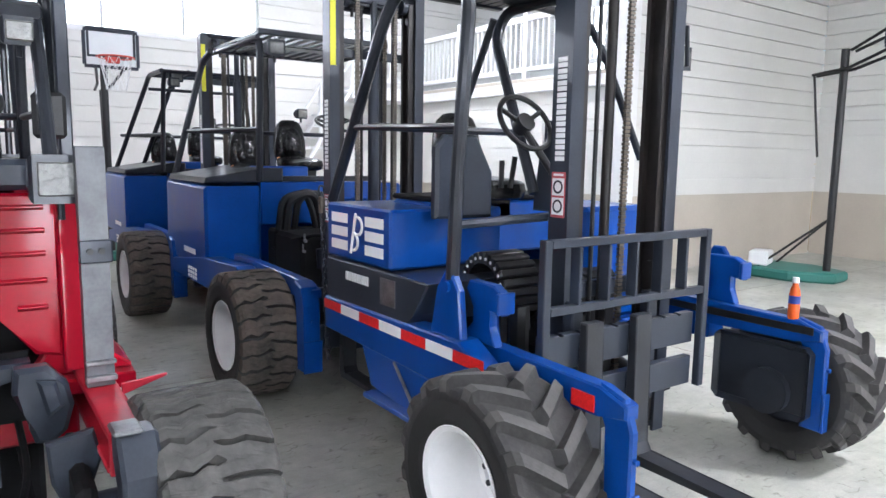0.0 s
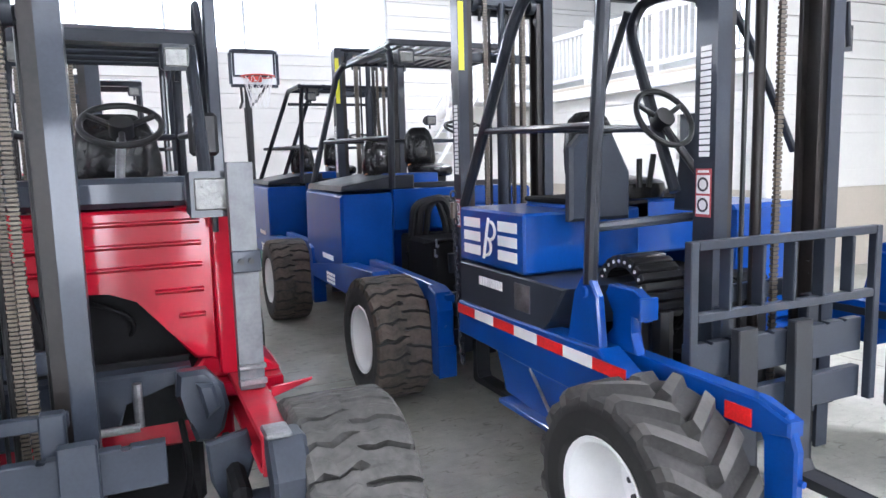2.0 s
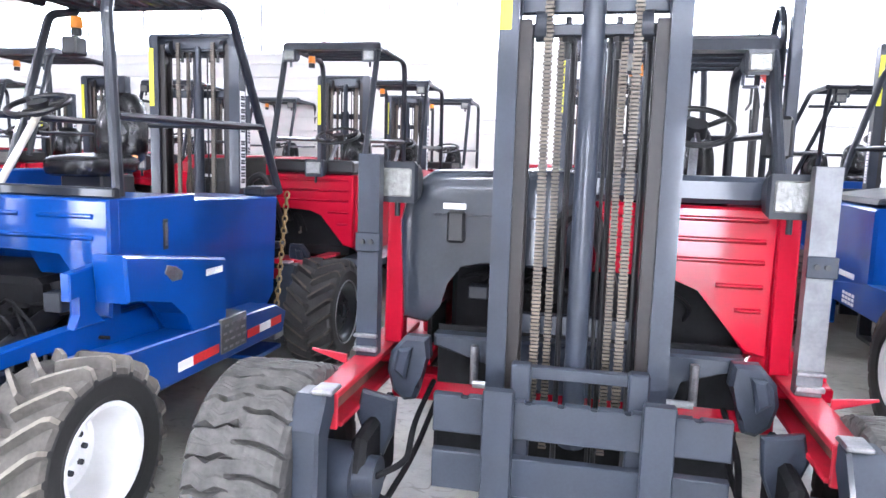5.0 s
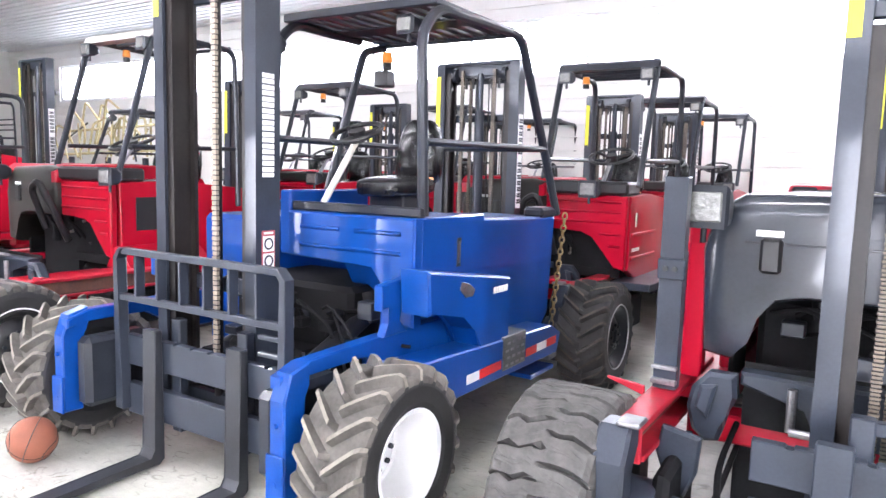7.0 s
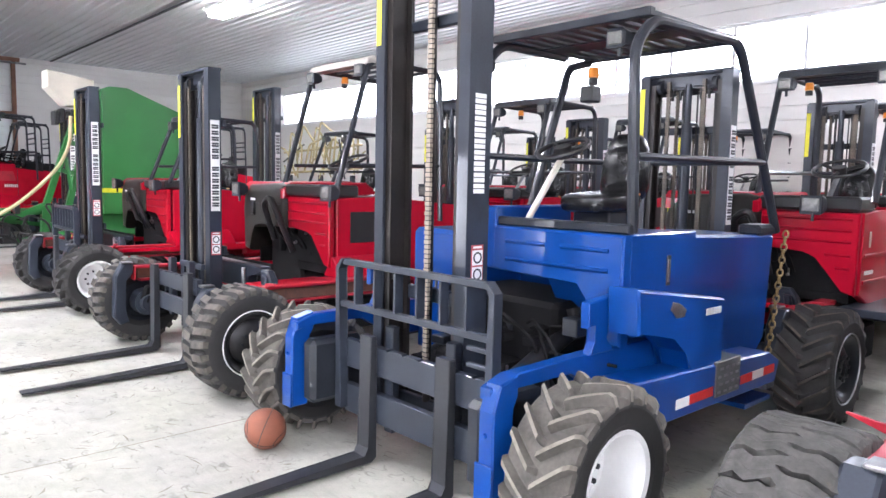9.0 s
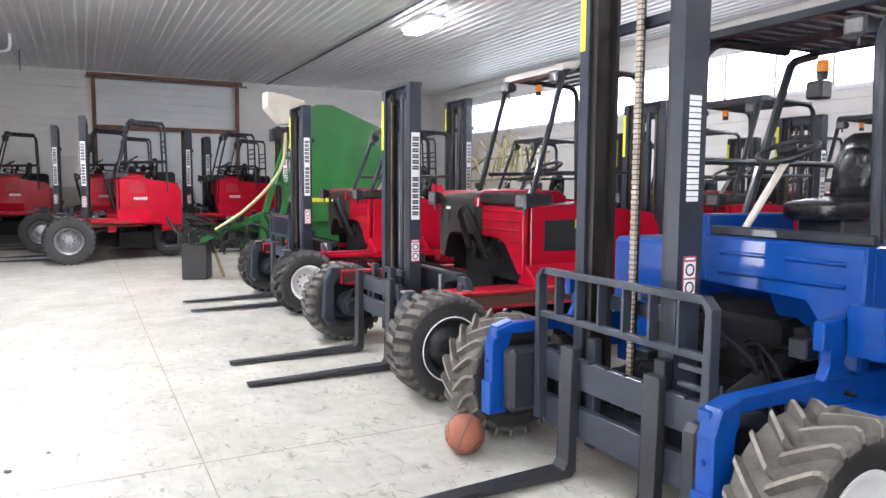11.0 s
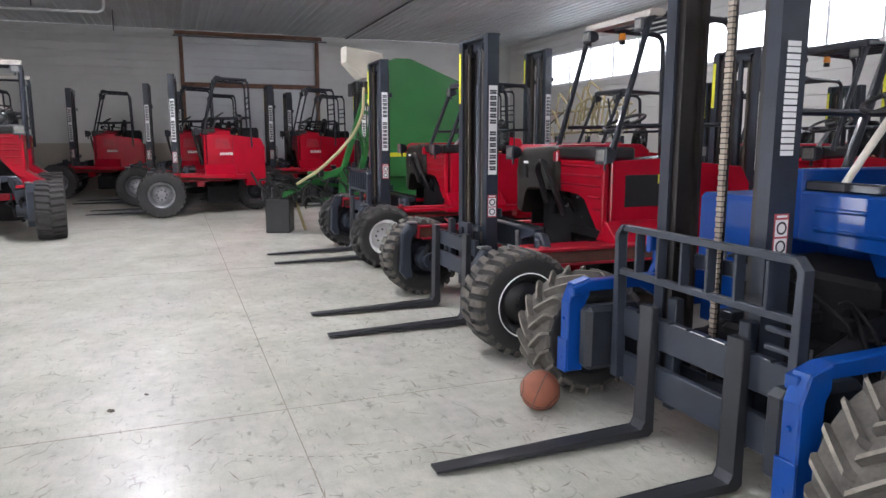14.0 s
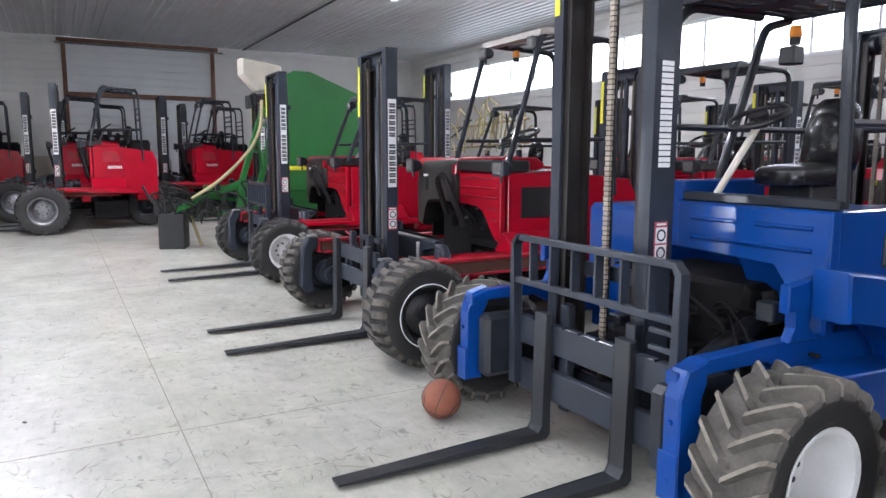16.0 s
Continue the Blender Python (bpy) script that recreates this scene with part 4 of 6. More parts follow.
    # frame under the mast
    slab(t, "cross_beam", RED, -0.75 - spread[0], 0.75 + spread[1], 0.62, 0.76, 0.5, 0.62, 0.01)
    plate(t, "mast_carrier", SLATE, [(-0.62, 0.79), (-0.62, 0.84), (0.62, 0.84), (0.62, 0.79), (0.38, 0.74), (0.36, 0.62), (-0.36, 0.62), (-0.38, 0.74)], "y", 0.5, 0.6, 0.012)
    # Dark sheet behind the carrier, standing in for the shade of an open gap.
    slab(t, "void_sheet", SHADEBLACK, -0.62, 0.62, 0.601, 0.615, 0.6, 0.86, 0)
    for s in (-1, 1):
        bm = bmesh.new()
        cyl(bm, (s * 0.43, 0.44, 0.66), (s * 0.43, 0.44, 0.82), 0.017, 10)
        part("locking_pin", bm, STEEL, t)
        bm = bmesh.new()
        cyl(bm, (s * 0.30, 0.42, 0.665), (s * 0.43, 0.42, 0.665), 0.016, 10)
        part("locking_pin", bm, STEEL, t)
    fixed = {ob for ob in t.children if not ob.name.startswith("fork")}
    rails = mast(t, 0.28, rail, height, SLATE, centre=centre, flange=0.085 if strip else 0.072, inner=None if strip else 2.08)
    slab(t, "mast_crossbar", SLATE, -0.235, 0.235, 0.15, 0.19, 0.795, 0.84, 0.004)
    if strip:
        for sg, upright in ((-1, rails[0]), (1, rails[1])):
            xa = sg * (rail + 0.0005)
            st = slab(upright, "name_strip", LABEL, min(xa, xa + sg * 0.003), max(xa, xa + sg * 0.003), 0.24, 0.32, 1.30 + sign, 2.07 + sign, 0, "white strip with dark lettering")
            letters(st, 14, (xa + sg * 0.003, 0.28), 1.33 + sign, 2.04 + sign, 0.06, INK, sg, 0.7, (7,))
            warning_label(upright, (xa, 0.28, 1.02 + sign), sg)
    carriage(t, 0.0, 0.5, SLATE, ((0.62, 0.755), (0.41, 0.55)), 0.2)
    if rack:
        backrest(t, 0.0, 0.5, 0.75, 0.92, 1.2, 8, SLATE)
    if reach:
        for ob in t.children:
            if ob not in fixed:
                ob.location.y += reach
                ob.location.x += swing
    front_parts = set(t.children_recursive)
    # engine side: dark moulded cover with an arch below
    bm = bmesh.new()
    prof = [(-0.70, 0.84), (-0.81, 0.86), (-0.83, 1.30), (-0.79, 1.46), (-0.68, 1.53), (-0.1, 1.55), (0.02, 1.53), (0.02, 1.12), (-0.44, 1.12), (-0.58, 1.09), (-0.66, 0.98)]
    rows = []
    for k, yy in ((0.74, 0.622), (0.88, 0.63), (0.95, 0.645), (0.985, 0.67), (1.0, 0.72), (1.0, 1.55), (0.97, 1.6)):
        rows.append([bm.verts.new((-0.4 + (x + 0.4) * k, yy, 1.2 + (z - 1.2) * k)) for x, z in prof])
    for a, b in zip(rows, rows[1:]):
        for j in range(len(prof)):
            bm.faces.new((a[j], a[(j + 1) % len(prof)], b[(j + 1) % len(prof)], b[j]))
    bm.faces.new(rows[0][::-1])
    bm.faces.new(rows[-1])
    part("engine_cover", bm, COVER if not strip else PANEL, t, "dark grey moulded engine cover", smooth=True)
    slab(t, "cover_seam", DARK, -0.66, 0.0, 0.616, 0.63, 1.335, 1.343, 0.001)
    slab(t, "latch", BLACK, -0.6, -0.52, 0.6, 0.635, 1.22, 1.36, 0.012)
    slab(t, "serial_plate", LABEL, -0.62, -0.52, 0.62, 0.628, 1.365, 1.39, 0.001)
    # driver's side: ribbed red panel with an arch below
    pts = [(0.74, 0.80), (0.745, 1.42), (0.02, 1.42), (0.02, 1.12), (0.36, 1.12), (0.46, 1.08), (0.56, 0.94), (0.65, 0.82)]
    fp = plate(t, "front_panel", RED, pts, "y", 0.68, 0.74, 0.012, "red pressed panel with ribs")
    for zz, x0 in ((1.37, 0.04), (1.285, 0.04), (1.2, 0.04), (1.10, 0.52), (1.0, 0.6)):
        bm = bmesh.new()
        prism(bm, [(0.679, zz - 0.012), (0.667, zz - 0.002), (0.667, zz + 0.003), (0.679, zz + 0.009)], "x", x0, 0.7, 0.002)
        part("pressed_rib", bm, RED, fp)
    plate(t, "side_panel", RED, [(0.76, 0.80), (0.76, 1.42), (1.25, 1.44), (2.2, 1.36), (2.3, 1.2), (2.3, 0.62), (1.2, 0.62)], "x", 0.69, 0.75, 0.01)
    if short:
        for i in range(7):
            slab(t, "letter_bar", LABEL, 0.752, 0.755, 1.1 + i * 0.05, 1.135 + i * 0.05, 1.06, 1.11, 0)
        # A flat plate whose darker red carries the shade of a recess.
        plate(t, "recess_plate", SCUFFSHADE, [(0.98, 1.18), (1.0, 1.36), (1.32, 1.36), (1.4, 1.18)], "x", 0.752, 0.756, 0.001, "flat darker red plate for a shaded side recess")
        slab(t, "body_seam", DARK, 0.752, 0.756, 1.43, 1.44, 0.66, 1.4, 0)
        slab(t, "cover_lid", RED, 0.02, 0.75, 0.78, 1.4, 1.42, 1.5, 0.02)
        slab(t, "engine_top", SHADEBLACK, -0.5, 0.5, 1.45, 2.2, 1.25, 1.56, 0.05)
        clutter(t, -0.2, 0.6, 0.9, 1.6, 1.5, 1.66, seed + 40)
        for zz in (1.9, 2.0, 2.1):
            bar(t, (cab[0], 1.9, zz), (cab[1], 1.9, zz), DARK, 0.014, "guard_slat")
        hose(t, [(0.78, 1.9, 0.75), (0.95, 2.1, 0.45), (0.95, 2.5, 0.4), (0.85, 2.9, 0.6)], 0.03, "hanging_hose")
        slab(t, "white_plate", LABEL, 0.752, 0.755, 0.9, 1.45, 0.66, 0.8, 0, "white plate with worn marks")
        link_chain(t, (0.8, 1.75, 1.2), (0.8, 2.0, 0.5), 16, CHAIN)
    elif shift:
        slab(t, "side_latch", COLUMN, 0.752, 0.76, 0.9, 0.93, 1.16, 1.28, 0.003, "pale upright latch")
        for i in range(6):
            slab(t, "letter_bar", LABEL, 0.752, 0.755, 0.84 + i * 0.035, 0.865 + i * 0.035, 0.95, 0.98, 0)
        for zz in (1.08, 0.88):
            slab(t, "side_rib", RED, 0.749, 0.762, 0.8, 1.5, zz, zz + 0.03, 0.006)
    else:
        slab(t, "side_window", BLACK, 0.752, 0.757, 0.9, 1.4, 1.02, 1.3, 0.002, "black recessed side panel")
    if not short and not shift:
        slab(t, "side_sticker", YELLOW, 0.757, 0.759, 1.24, 1.32, 1.22, 1.3, 0)
    plate(t, "side_panel", RED, [(1.0, 0.72), (1.0, 0.84), (1.62, 1.25), (2.2, 1.25), (2.3, 1.1), (2.3, 0.62), (1.2, 0.62)], "x", -0.79, -0.72, 0.01)
    slab(t, "dash_top", SLATE if not strip else BLACK, 0.0, 0.75, 0.66, 1.0, 1.43, 1.54, 0.02)
    slab(t, "cab_floor", SHADEBLACK, 0.04, 0.68, 0.78, 1.9, 0.72, 0.8, 0.006)
    slab(t, "seat_box", RED, 0.05, 0.68, 1.15, 2.1, 0.8, 1.28, 0.02)
    slab(t, "rear_body", RED, -0.7, 0.68, 1.75, 2.32, 0.5, 1.24, 0.05)
    slab(t, "engine_block", SHADEBLACK, -0.62, 0.0, 0.85, 1.7, 0.5, 1.1, 0.03)
    # Chassis block, gap screen and bay back are added to darken see-through bays.
    slab(t, "chassis", SHADEBLACK, -0.66, 0.66, 0.72, 1.55, 0.2, 0.5, 0.02)
    slab(t, "gap_screen", SHADEBLACK, -0.712, -0.69, 0.77, 1.08, 0.6, 1.1, 0.004)
    slab(t, "bay_back", SHADEBLACK, 0.02, 0.68, 0.79, 0.82, 0.74, 1.13, 0.004, "dark sheet added behind the arch")
    slab(t, "fuel_tank", SHADEBLACK, 0.05, 0.6, 0.82, 1.2, 0.48, 0.7, 0.04)
    clutter(t, -0.5, 0.45, 0.74, 0.84, 0.86, 1.08, seed)
    plate(t, "side_deck", SLATE if shift else RED, [(0.66, 0.62), (0.98, 0.62), (1.0, 1.0), (0.96, 1.75), (0.66, 1.75)], "z", 0.66, 0.72, 0.006)
    if not shift:
        plate(t, "skirt", RED, [(0.62, 0.72), (0.74, 0.90), (0.76, 0.90), (0.98, 0.735), (0.98, 0.715)], "y", 0.7, 1.5, 0.01)
    plate(t, "side_deck", RED, [(-0.66, 0.62), (-0.98, 0.62), (-1.0, 1.0), (-0.96, 1.75), (-0.66, 1.75)], "z", 0.66, 0.72, 0.006)
    hose(t, [(-0.12, 0.62, 1.0), (-0.12, 0.5, 1.35), (0.0, 0.5, 1.42), (0.1, 0.6, 1.1), (0.12, 0.68, 0.9)], 0.03, "hose_loop")
    tyre_parts("rear_tyre", t, (0, 1.95, 0.37), 0.37, 0.32, 1, n, duty, lean, depth, rubber or RUBBER, worn or DUSTY, DARK)
    if strip:
        plate(t, "hood_lid", RED, [(0.63, 1.40), (0.63, 1.49), (0.72, 1.555), (1.6, 1.565), (1.7, 1.5), (1.7, 1.40)], "x", -0.845, 0.03, 0.014)
    # driver's place
    seat(t, 0.42, 1.45, 1.34 if strip else 1.38, k0=0.74 if strip else 1.0)
    steering(t, (0.45, 1.08, 1.76), 22 if strip else 34, 0.19 if strip else 0.16, STEEL, (0.42, 0.9, 1.45))
    (x0, x1), y0, y1 = cab, 0.72, 1.95
    for x in (x0, x1):
        guard_post(t, [(x, y0, 1.5), (x, y0 + 0.34, roof), (x, y0 + 0.55, roof)], DARK)
        guard_post(t, [(x, y1, 1.2), (x, y1 - 0.04, roof - 0.02), (x, y0 + 0.5, roof)], DARK)
        bar(t, (x, y0 + 0.12, 1.72), (x, y1, 1.74), DARK)
    bar(t, (x0, y1, 1.74), (x1, y1, 1.74), DARK)
    bm = bmesh.new()
    yv = y0 + 0.34
    prism(bm, [(yv - 0.04, roof - 0.03), (yv - 0.03, roof + 0.02), (yv + 0.02, roof + 0.045), (yv + 0.12, roof + 0.04), (yv + 0.14, roof + 0.0), (yv + 0.1, roof - 0.025)], "x", x0 - 0.03, x1 + 0.03, 0.012)
    part("roof_visor", bm, visor or DARK, t, smooth=True)
    for y in (1.32, 1.5, 1.68, 1.86):
        bar(t, (x0, y, roof), (x1, y, roof), DARK, 0.015, "roof_bar")
    work_lamp(t, (x1 - 0.06, yv - 0.09, roof - 0.09), 0.055, DARK)
    work_lamp(t, (x0 + 0.06, yv - 0.09, roof - 0.09), 0.055, DARK)
    if not short:
        beacon(t, (x0 + 0.12, y0 + 0.62, roof - 0.06))
    for ob in t.children:
        if ob not in front_parts:
            if short and not ob.name.startswith("rear_tyre"):
                ob.scale.y, ob.location.y = 0.66, 0.2
            elif short:
                ob.location.y = -0.35
            ob.location.y += back
            ob.location.x += shift
    if strip:
        slab(t, "arm_deck", RED, 0.62, 0.98, 0.36, 0.62 + back, 0.68, 0.72, 0.006)
        slab(t, "arm_deck", RED, -0.98, -0.62, 0.36, 0.62 + back, 0.68, 0.72, 0.006)
        return t
    # mirror arm and hand rail beside the cab
    plate(t, "side_mast", SLATE, [(1.0, 1.3), (1.06, 1.3), (1.06, roof + 0.22), (1.0, roof + 0.22)], "x", 0.80, 0.85, 0.006)
    hose(t, [(0.79, 1.1, 1.35), (0.79, 1.1, roof + 0.1), (0.79, 1.2, roof + 0.2), (0.79, 1.3, roof + 0.1), (0.79, 1.3, 1.35)], 0.016, "handrail", DARK, 0.08)
    slab(t, "mirror", BLACK, 0.70, 0.82, 0.9, 0.93, 1.62, 1.8, 0.015)
    return t


def stripe(t, x, y0, y1, z0, z1, n, s):
    """Red and white reflective tape along a side that looks along s."""
    dy = (y1 - y0) / n
    for i in range(n):
        slab(t, "reflective_tape", REFLR if i % 2 == 0 else LABEL, min(x, x + 0.003 * s), max(x, x + 0.003 * s), y0 + dy * i + 0.001, y0 + dy * (i + 1) - 0.001, z0, z1, 0)


def blue_base(label, height, tread, rubber=None, worn=None, tip=-0.46, hook=0.1, gussets=True, axle=0.05, r=0.41, end=0.11, centre=-0.05, half=0.385, tines=(-0.385, 0.385), rack=0.0, strands=None, d=0.055, cover=0.66, sign=(1.47, 1.96, 1.20), arm=0.68, lit_chain=None, bars=((0.50, 0.665), (0.23, 0.40)), wide=0.6, tine=(0.73, 0.05), tyre=(1.06, 0.37)):
    t = empty("forklift", label, "forklift", "parked truck-mounted forklifts")
    n, duty, lean, depth = TREADS[tread]
    tips = tip if isinstance(tip, tuple) else (tip, tip)
    for s, tip in zip((-1, 1), tips):
        tyre_parts("front_tyre", t, (s * tyre[0], axle, r), r, tyre[1], s, n, duty, lean, depth, rubber or RUBBER, worn or RUBBER, WHITE)
        plate(t, "front_arm", BLUE, [(tip, 0.70), (tip, 0.75), (tip + 0.12, 0.79), (0.45, 0.80), (1.0, 0.80), (1.0, 0.58), (0.5, 0.58), (0.25, arm), (tip + 0.13, arm)], "x", s * 0.78, s * 0.85, 0.008)
        plate(t, "arm_end_plate", BLUE, [(tip - 0.02, 0.24), (tip - 0.02, 0.66), (tip + 0.02, 0.77), (tip + 0.13, 0.80), (tip + 0.13, 0.70), (tip + 0.09, 0.66), (tip + 0.09, 0.24)], "x", s * 0.80, s * (0.80 + end), 0.008)
        slab(t, "end_flange", BLUE, s * (0.80 + end / 2) - end / 2 - 0.007, s * (0.80 + end / 2) + end / 2 + 0.007, tip - 0.034, tip - 0.02, 0.24, 0.44, 0.004)
        for zz in (0.32, 0.56):
            bm = bmesh.new()
            cyl(bm, (s * (0.80 + end / 2), tip - 0.036, zz), (s * (0.80 + end / 2), tip - 0.018, zz), 0.012, 6)
            part("bolt", bm, BLUE, t)
        if gussets:
            slab(t, "reflector", REFLR, s * 0.852 - 0.003, s * 0.852 + 0.003, tip + 0.14, tip + 0.25, 0.69, 0.75, 0)
        slab(t, "wheel_motor_cover", DARK, min(s * cover, s * 0.775), max(s * cover, s * 0.775), tip + (0.03 if tip > -0.4 or s > 0 else 0.44), 0.18, 0.28, 0.66, 0.03, "dark motor cover")
        bm = bmesh.new()
        cyl(bm, (s * 0.9, axle, r), (s * 0.72, axle, r), 0.12, 18)
        part("wheel_motor", bm, DARK, t, smooth=True)
        fork(t, tines[0] if s < 0 else tines[1], -0.05, 1.2, FORKM, tine[0], tine[1])
        if hook is None:
            continue
        # mounting hook on the arm
        hk = [(0.02, 0.80), (0.06, 0.88), (0.06, 0.96), (-0.02, 0.94), (-0.02, 1.03), (0.04, 1.06), (0.20, 1.06), (0.22, 1.02), (0.16, 0.95), (0.16, 0.88), (0.26, 0.80)]
        if not gussets:
            hk = [(0.06, 0.80), (0.10, 0.86), (0.10, 0.95), (0.04, 0.93), (0.04, 1.05), (0.34, 1.08), (0.34, 1.03), (0.2, 0.99), (0.18, 0.86), (0.26, 0.80)]
        plate(t, "mounting_hook", BLUE, [(u + hook, v - 0.005) for u, v in hk], "x", s * 0.82, s * 0.87, 0.006)
        if gussets:
            slab(t, "hook_toe", BLUE, min(s * 0.80, s * 0.89), max(s * 0.80, s * 0.89), hook - 0.025, hook - 0.005, 0.94, 1.03, 0.004)
        if not gussets:
            continue
        plate(t, "gusset", BLUE, [(0.2, 0.70), (0.24, 1.02), (0.29, 1.09), (0.35, 1.09), (0.40, 1.02), (0.46, 0.76)], "x", s * 0.93, s * 0.97, 0.008)
        bm = bmesh.new()
        cyl(bm, (s * 0.925, 0.32, 1.03), (s * 0.985, 0.32, 1.03), 0.025, 12)
        part("gusset_bolt", bm, BLUE, t)
    rails = mast(t, 0.19, half, height, SLATE, centre=centre, d=d, strands=strands, flange=0.075, lit_chain=lit_chain)
    for s, rail in ((-1, rails[0]), (1, rails[1])):
        letters(rail, 9, (s * (half + 0.0005), 0.19), sign[0], sign[1], d * 0.95, LABEL, s, 0.86)
        warning_label(rail, (s * (half + 0.0005), 0.19, sign[2]), s)
    before = set(t.children)
    carriage(t, 0.0, wide, SLATE, bars, 0.25)
    for ob in t.children:
        if ob not in before:
            ob.location.x += rack
    slab(t, "cross_beam", BLUE, -0.8, 0.8, 0.72, 0.86, 0.48, 0.62, 0.01)
    slab(t, "engine_block", SHADEBLACK, -0.45, 0.45, 0.62, 1.2, 0.42, 0.95, 0.03)
    # Unseen sheet added to stop light passing under the truck.
    slab(t, "underside_sheet", SHADEBLACK, -0.72, 0.72, 0.42, 1.46, 0.24, 0.3, 0.01, "black sheet added to darken the underside")
    slab(t, "transmission", SHADEBLACK, -0.3, 0.3, 0.42, 0.62, 0.36, 0.62, 0.03)
    clutter(t, -0.55, 0.6, 0.5, 0.66, 0.66, 0.98, 7)
    tyre_parts("rear_tyre", t, (0, 1.9, 0.38), 0.38, 0.34, 1, n, duty, lean, depth, rubber or RUBBER, worn or RUBBER, WHITE)
    return t


def roof_grid(t, x0, x1, y0, y1, z, mat):
    """A slotted roof plate: lengthwise slats on a rim."""
    slab(t, "roof_rim", mat, x0, x1, y0, y0 + 0.05, z - 0.012, z + 0.035, 0.006)
    slab(t, "roof_rim", mat, x0, x1, y1 - 0.05, y1, z - 0.012, z + 0.035, 0.006)
    n = 11
    for i in range(n):
        x = x0 + (x1 - x0) * (i + 0.5) / n
        slab(t, "roof_slat", mat, x - 0.026, x + 0.026, y0 + 0.03, y1 - 0.03, z + 0.0, z + 0.03, 0.003)
    slab(t, "roof_strap", mat, x0, x1, (y0 + y1) / 2 - 0.09, (y0 + y1) / 2 + 0.09, z - 0.006, z + 0.004, 0.001)


def blue_truck_right(label):
    """The cab stands on the +x side, with a tool box below."""
    t = blue_base(label, 2.9, "chevron", GROOVE, TANLUG, (-0.22, -0.28), 0.3, False, end=0.085, r=0.398, tyre=(1.105, 0.32), centre=-0.10, half=0.38, tines=(-0.335, 0.30), strands=(0.01,), d=0.078, sign=SIGN_R, arm=0.735, lit_chain=LITCHAIN)
    backrest(t, -0.02, 0.625, 0.26, 0.875, 1.14, 7, SLATE)
    for zz in (0.72, 0.80):
        slab(t, "backrest_rung", SLATE, 0.44, 0.585, -0.03, 0.0, zz, zz + 0.022, 0.004)
    slab(t, "bay_plate", SHADEBLACK, -0.4, 0.78, 0.32, 0.62, 0.5, 0.56, 0.01)
    for k in range(5):
        bm = bmesh.new()
        cyl(bm, (0.3 + 0.09 * k, 0.42 + 0.02 * (k % 2), 0.56), (0.3 + 0.09 * k, 0.42, 0.62 + 0.03 * (k % 3)), 0.008, 8)
        part("fitting", bm, STEEL, t)
    clutter(t, -0.3, 0.62, 0.4, 0.5, 0.6, 0.9, 21)
    clutter(t, -0.1, 0.7, 0.45, 0.6, 0.42, 0.85, 23)
    bm = bmesh.new()
    cyl(bm, (0.5, 0.25, 0.62), (0.42, 1.0, 0.86), 0.05, 14)
    part("tilt_cylinder", bm, BLACK, t, smooth=True)
    fp = plate(t, "front_panel", BLUE, [(0.02, 1.10), (0.02, 1.35), (0.88, 1.35), (0.88, 0.80), (0.74, 0.80), (0.70, 1.0), (0.62, 1.10)], "y", 0.58, 0.66, 0.012)
    for x0, x1, zz in ((0.12, 0.4, 1.27), (0.5, 0.8, 1.27), (0.12, 0.8, 1.17)):
        bm = bmesh.new()
        prism(bm, [(0.578, zz - 0.014), (0.568, zz - 0.003), (0.568, zz + 0.003), (0.578, zz + 0.01)], "x", x0, x1, 0.002)
        part("pressed_rib", bm, BLUE, fp)
    plate(t, "cab_side", BLUE, [(0.66, 1.35), (1.30, 1.35), (1.30, 1.0), (0.66, 1.0)], "x", 0.81, 0.87, 0.008)
    rb = plate(t, "right_body", BLUE, [(0.70, 1.1), (0.72, 1.345), (2.34, 1.29), (2.28, 0.62), (2.08, 0.46), (1.0, 0.58), (0.9, 0.8)], "x", 0.3, 0.86, 0.015)
    slab(rb, "door_latch", BLACK, 0.861, 0.872, 1.0, 1.045, 1.07, 1.23, 0.003, "black paddle latch with a bright slot")
    slab(rb, "latch_slot", STEEL, 0.872, 0.875, 1.013, 1.033, 1.09, 1.21, 0)
    tb = plate(t, "tool_box", BLUE, [(0.46, 1.12), (1.31, 1.0), (1.31, 0.62), (1.0, 0.62), (0.93, 0.76), (0.80, 0.86), (0.62, 0.90), (0.48, 0.9)], "x", 0.875, 1.05, 0.012)
    bm = bmesh.new()
    prism(bm, [(0.74, 1.0), (0.76, 1.035), (0.83, 1.02), (0.89, 0.985), (0.87, 0.95), (0.8, 0.95)], "x", 1.051, 1.056, 0.001)
    part("oval_badge", bm, STEEL, tb, "small oval metal badge")
    for i in range(6):
        slab(tb, "letter_bar", LABEL, 1.051, 1.054, 1.1 + i * 0.028, 1.122 + i * 0.028, 0.93, 0.965, 0)
    sf = plate(t, "side_deck", BLUE, [(0.2, 0.56), (0.2, 0.70), (1.9, 0.62), (2.05, 0.55), (2.0, 0.42), (0.7, 0.44)], "x", 0.87, 1.06, 0.008)
    slab(sf, "reflective_tape", LABEL, 1.061, 1.064, 0.82, 0.95, 0.49, 0.54, 0)
    slab(sf, "reflective_tape", REFLR, 1.061, 1.064, 0.952, 1.2, 0.49, 0.54, 0)
    stripe(sf, 1.061, 1.52, 1.97, 0.49, 0.54, 3, 1)
    tp = slab(t, "tread_plate", GALV, 0.9, 1.068, 1.22, 1.5, 0.47, 0.665, 0.004, "bare tread plate step")
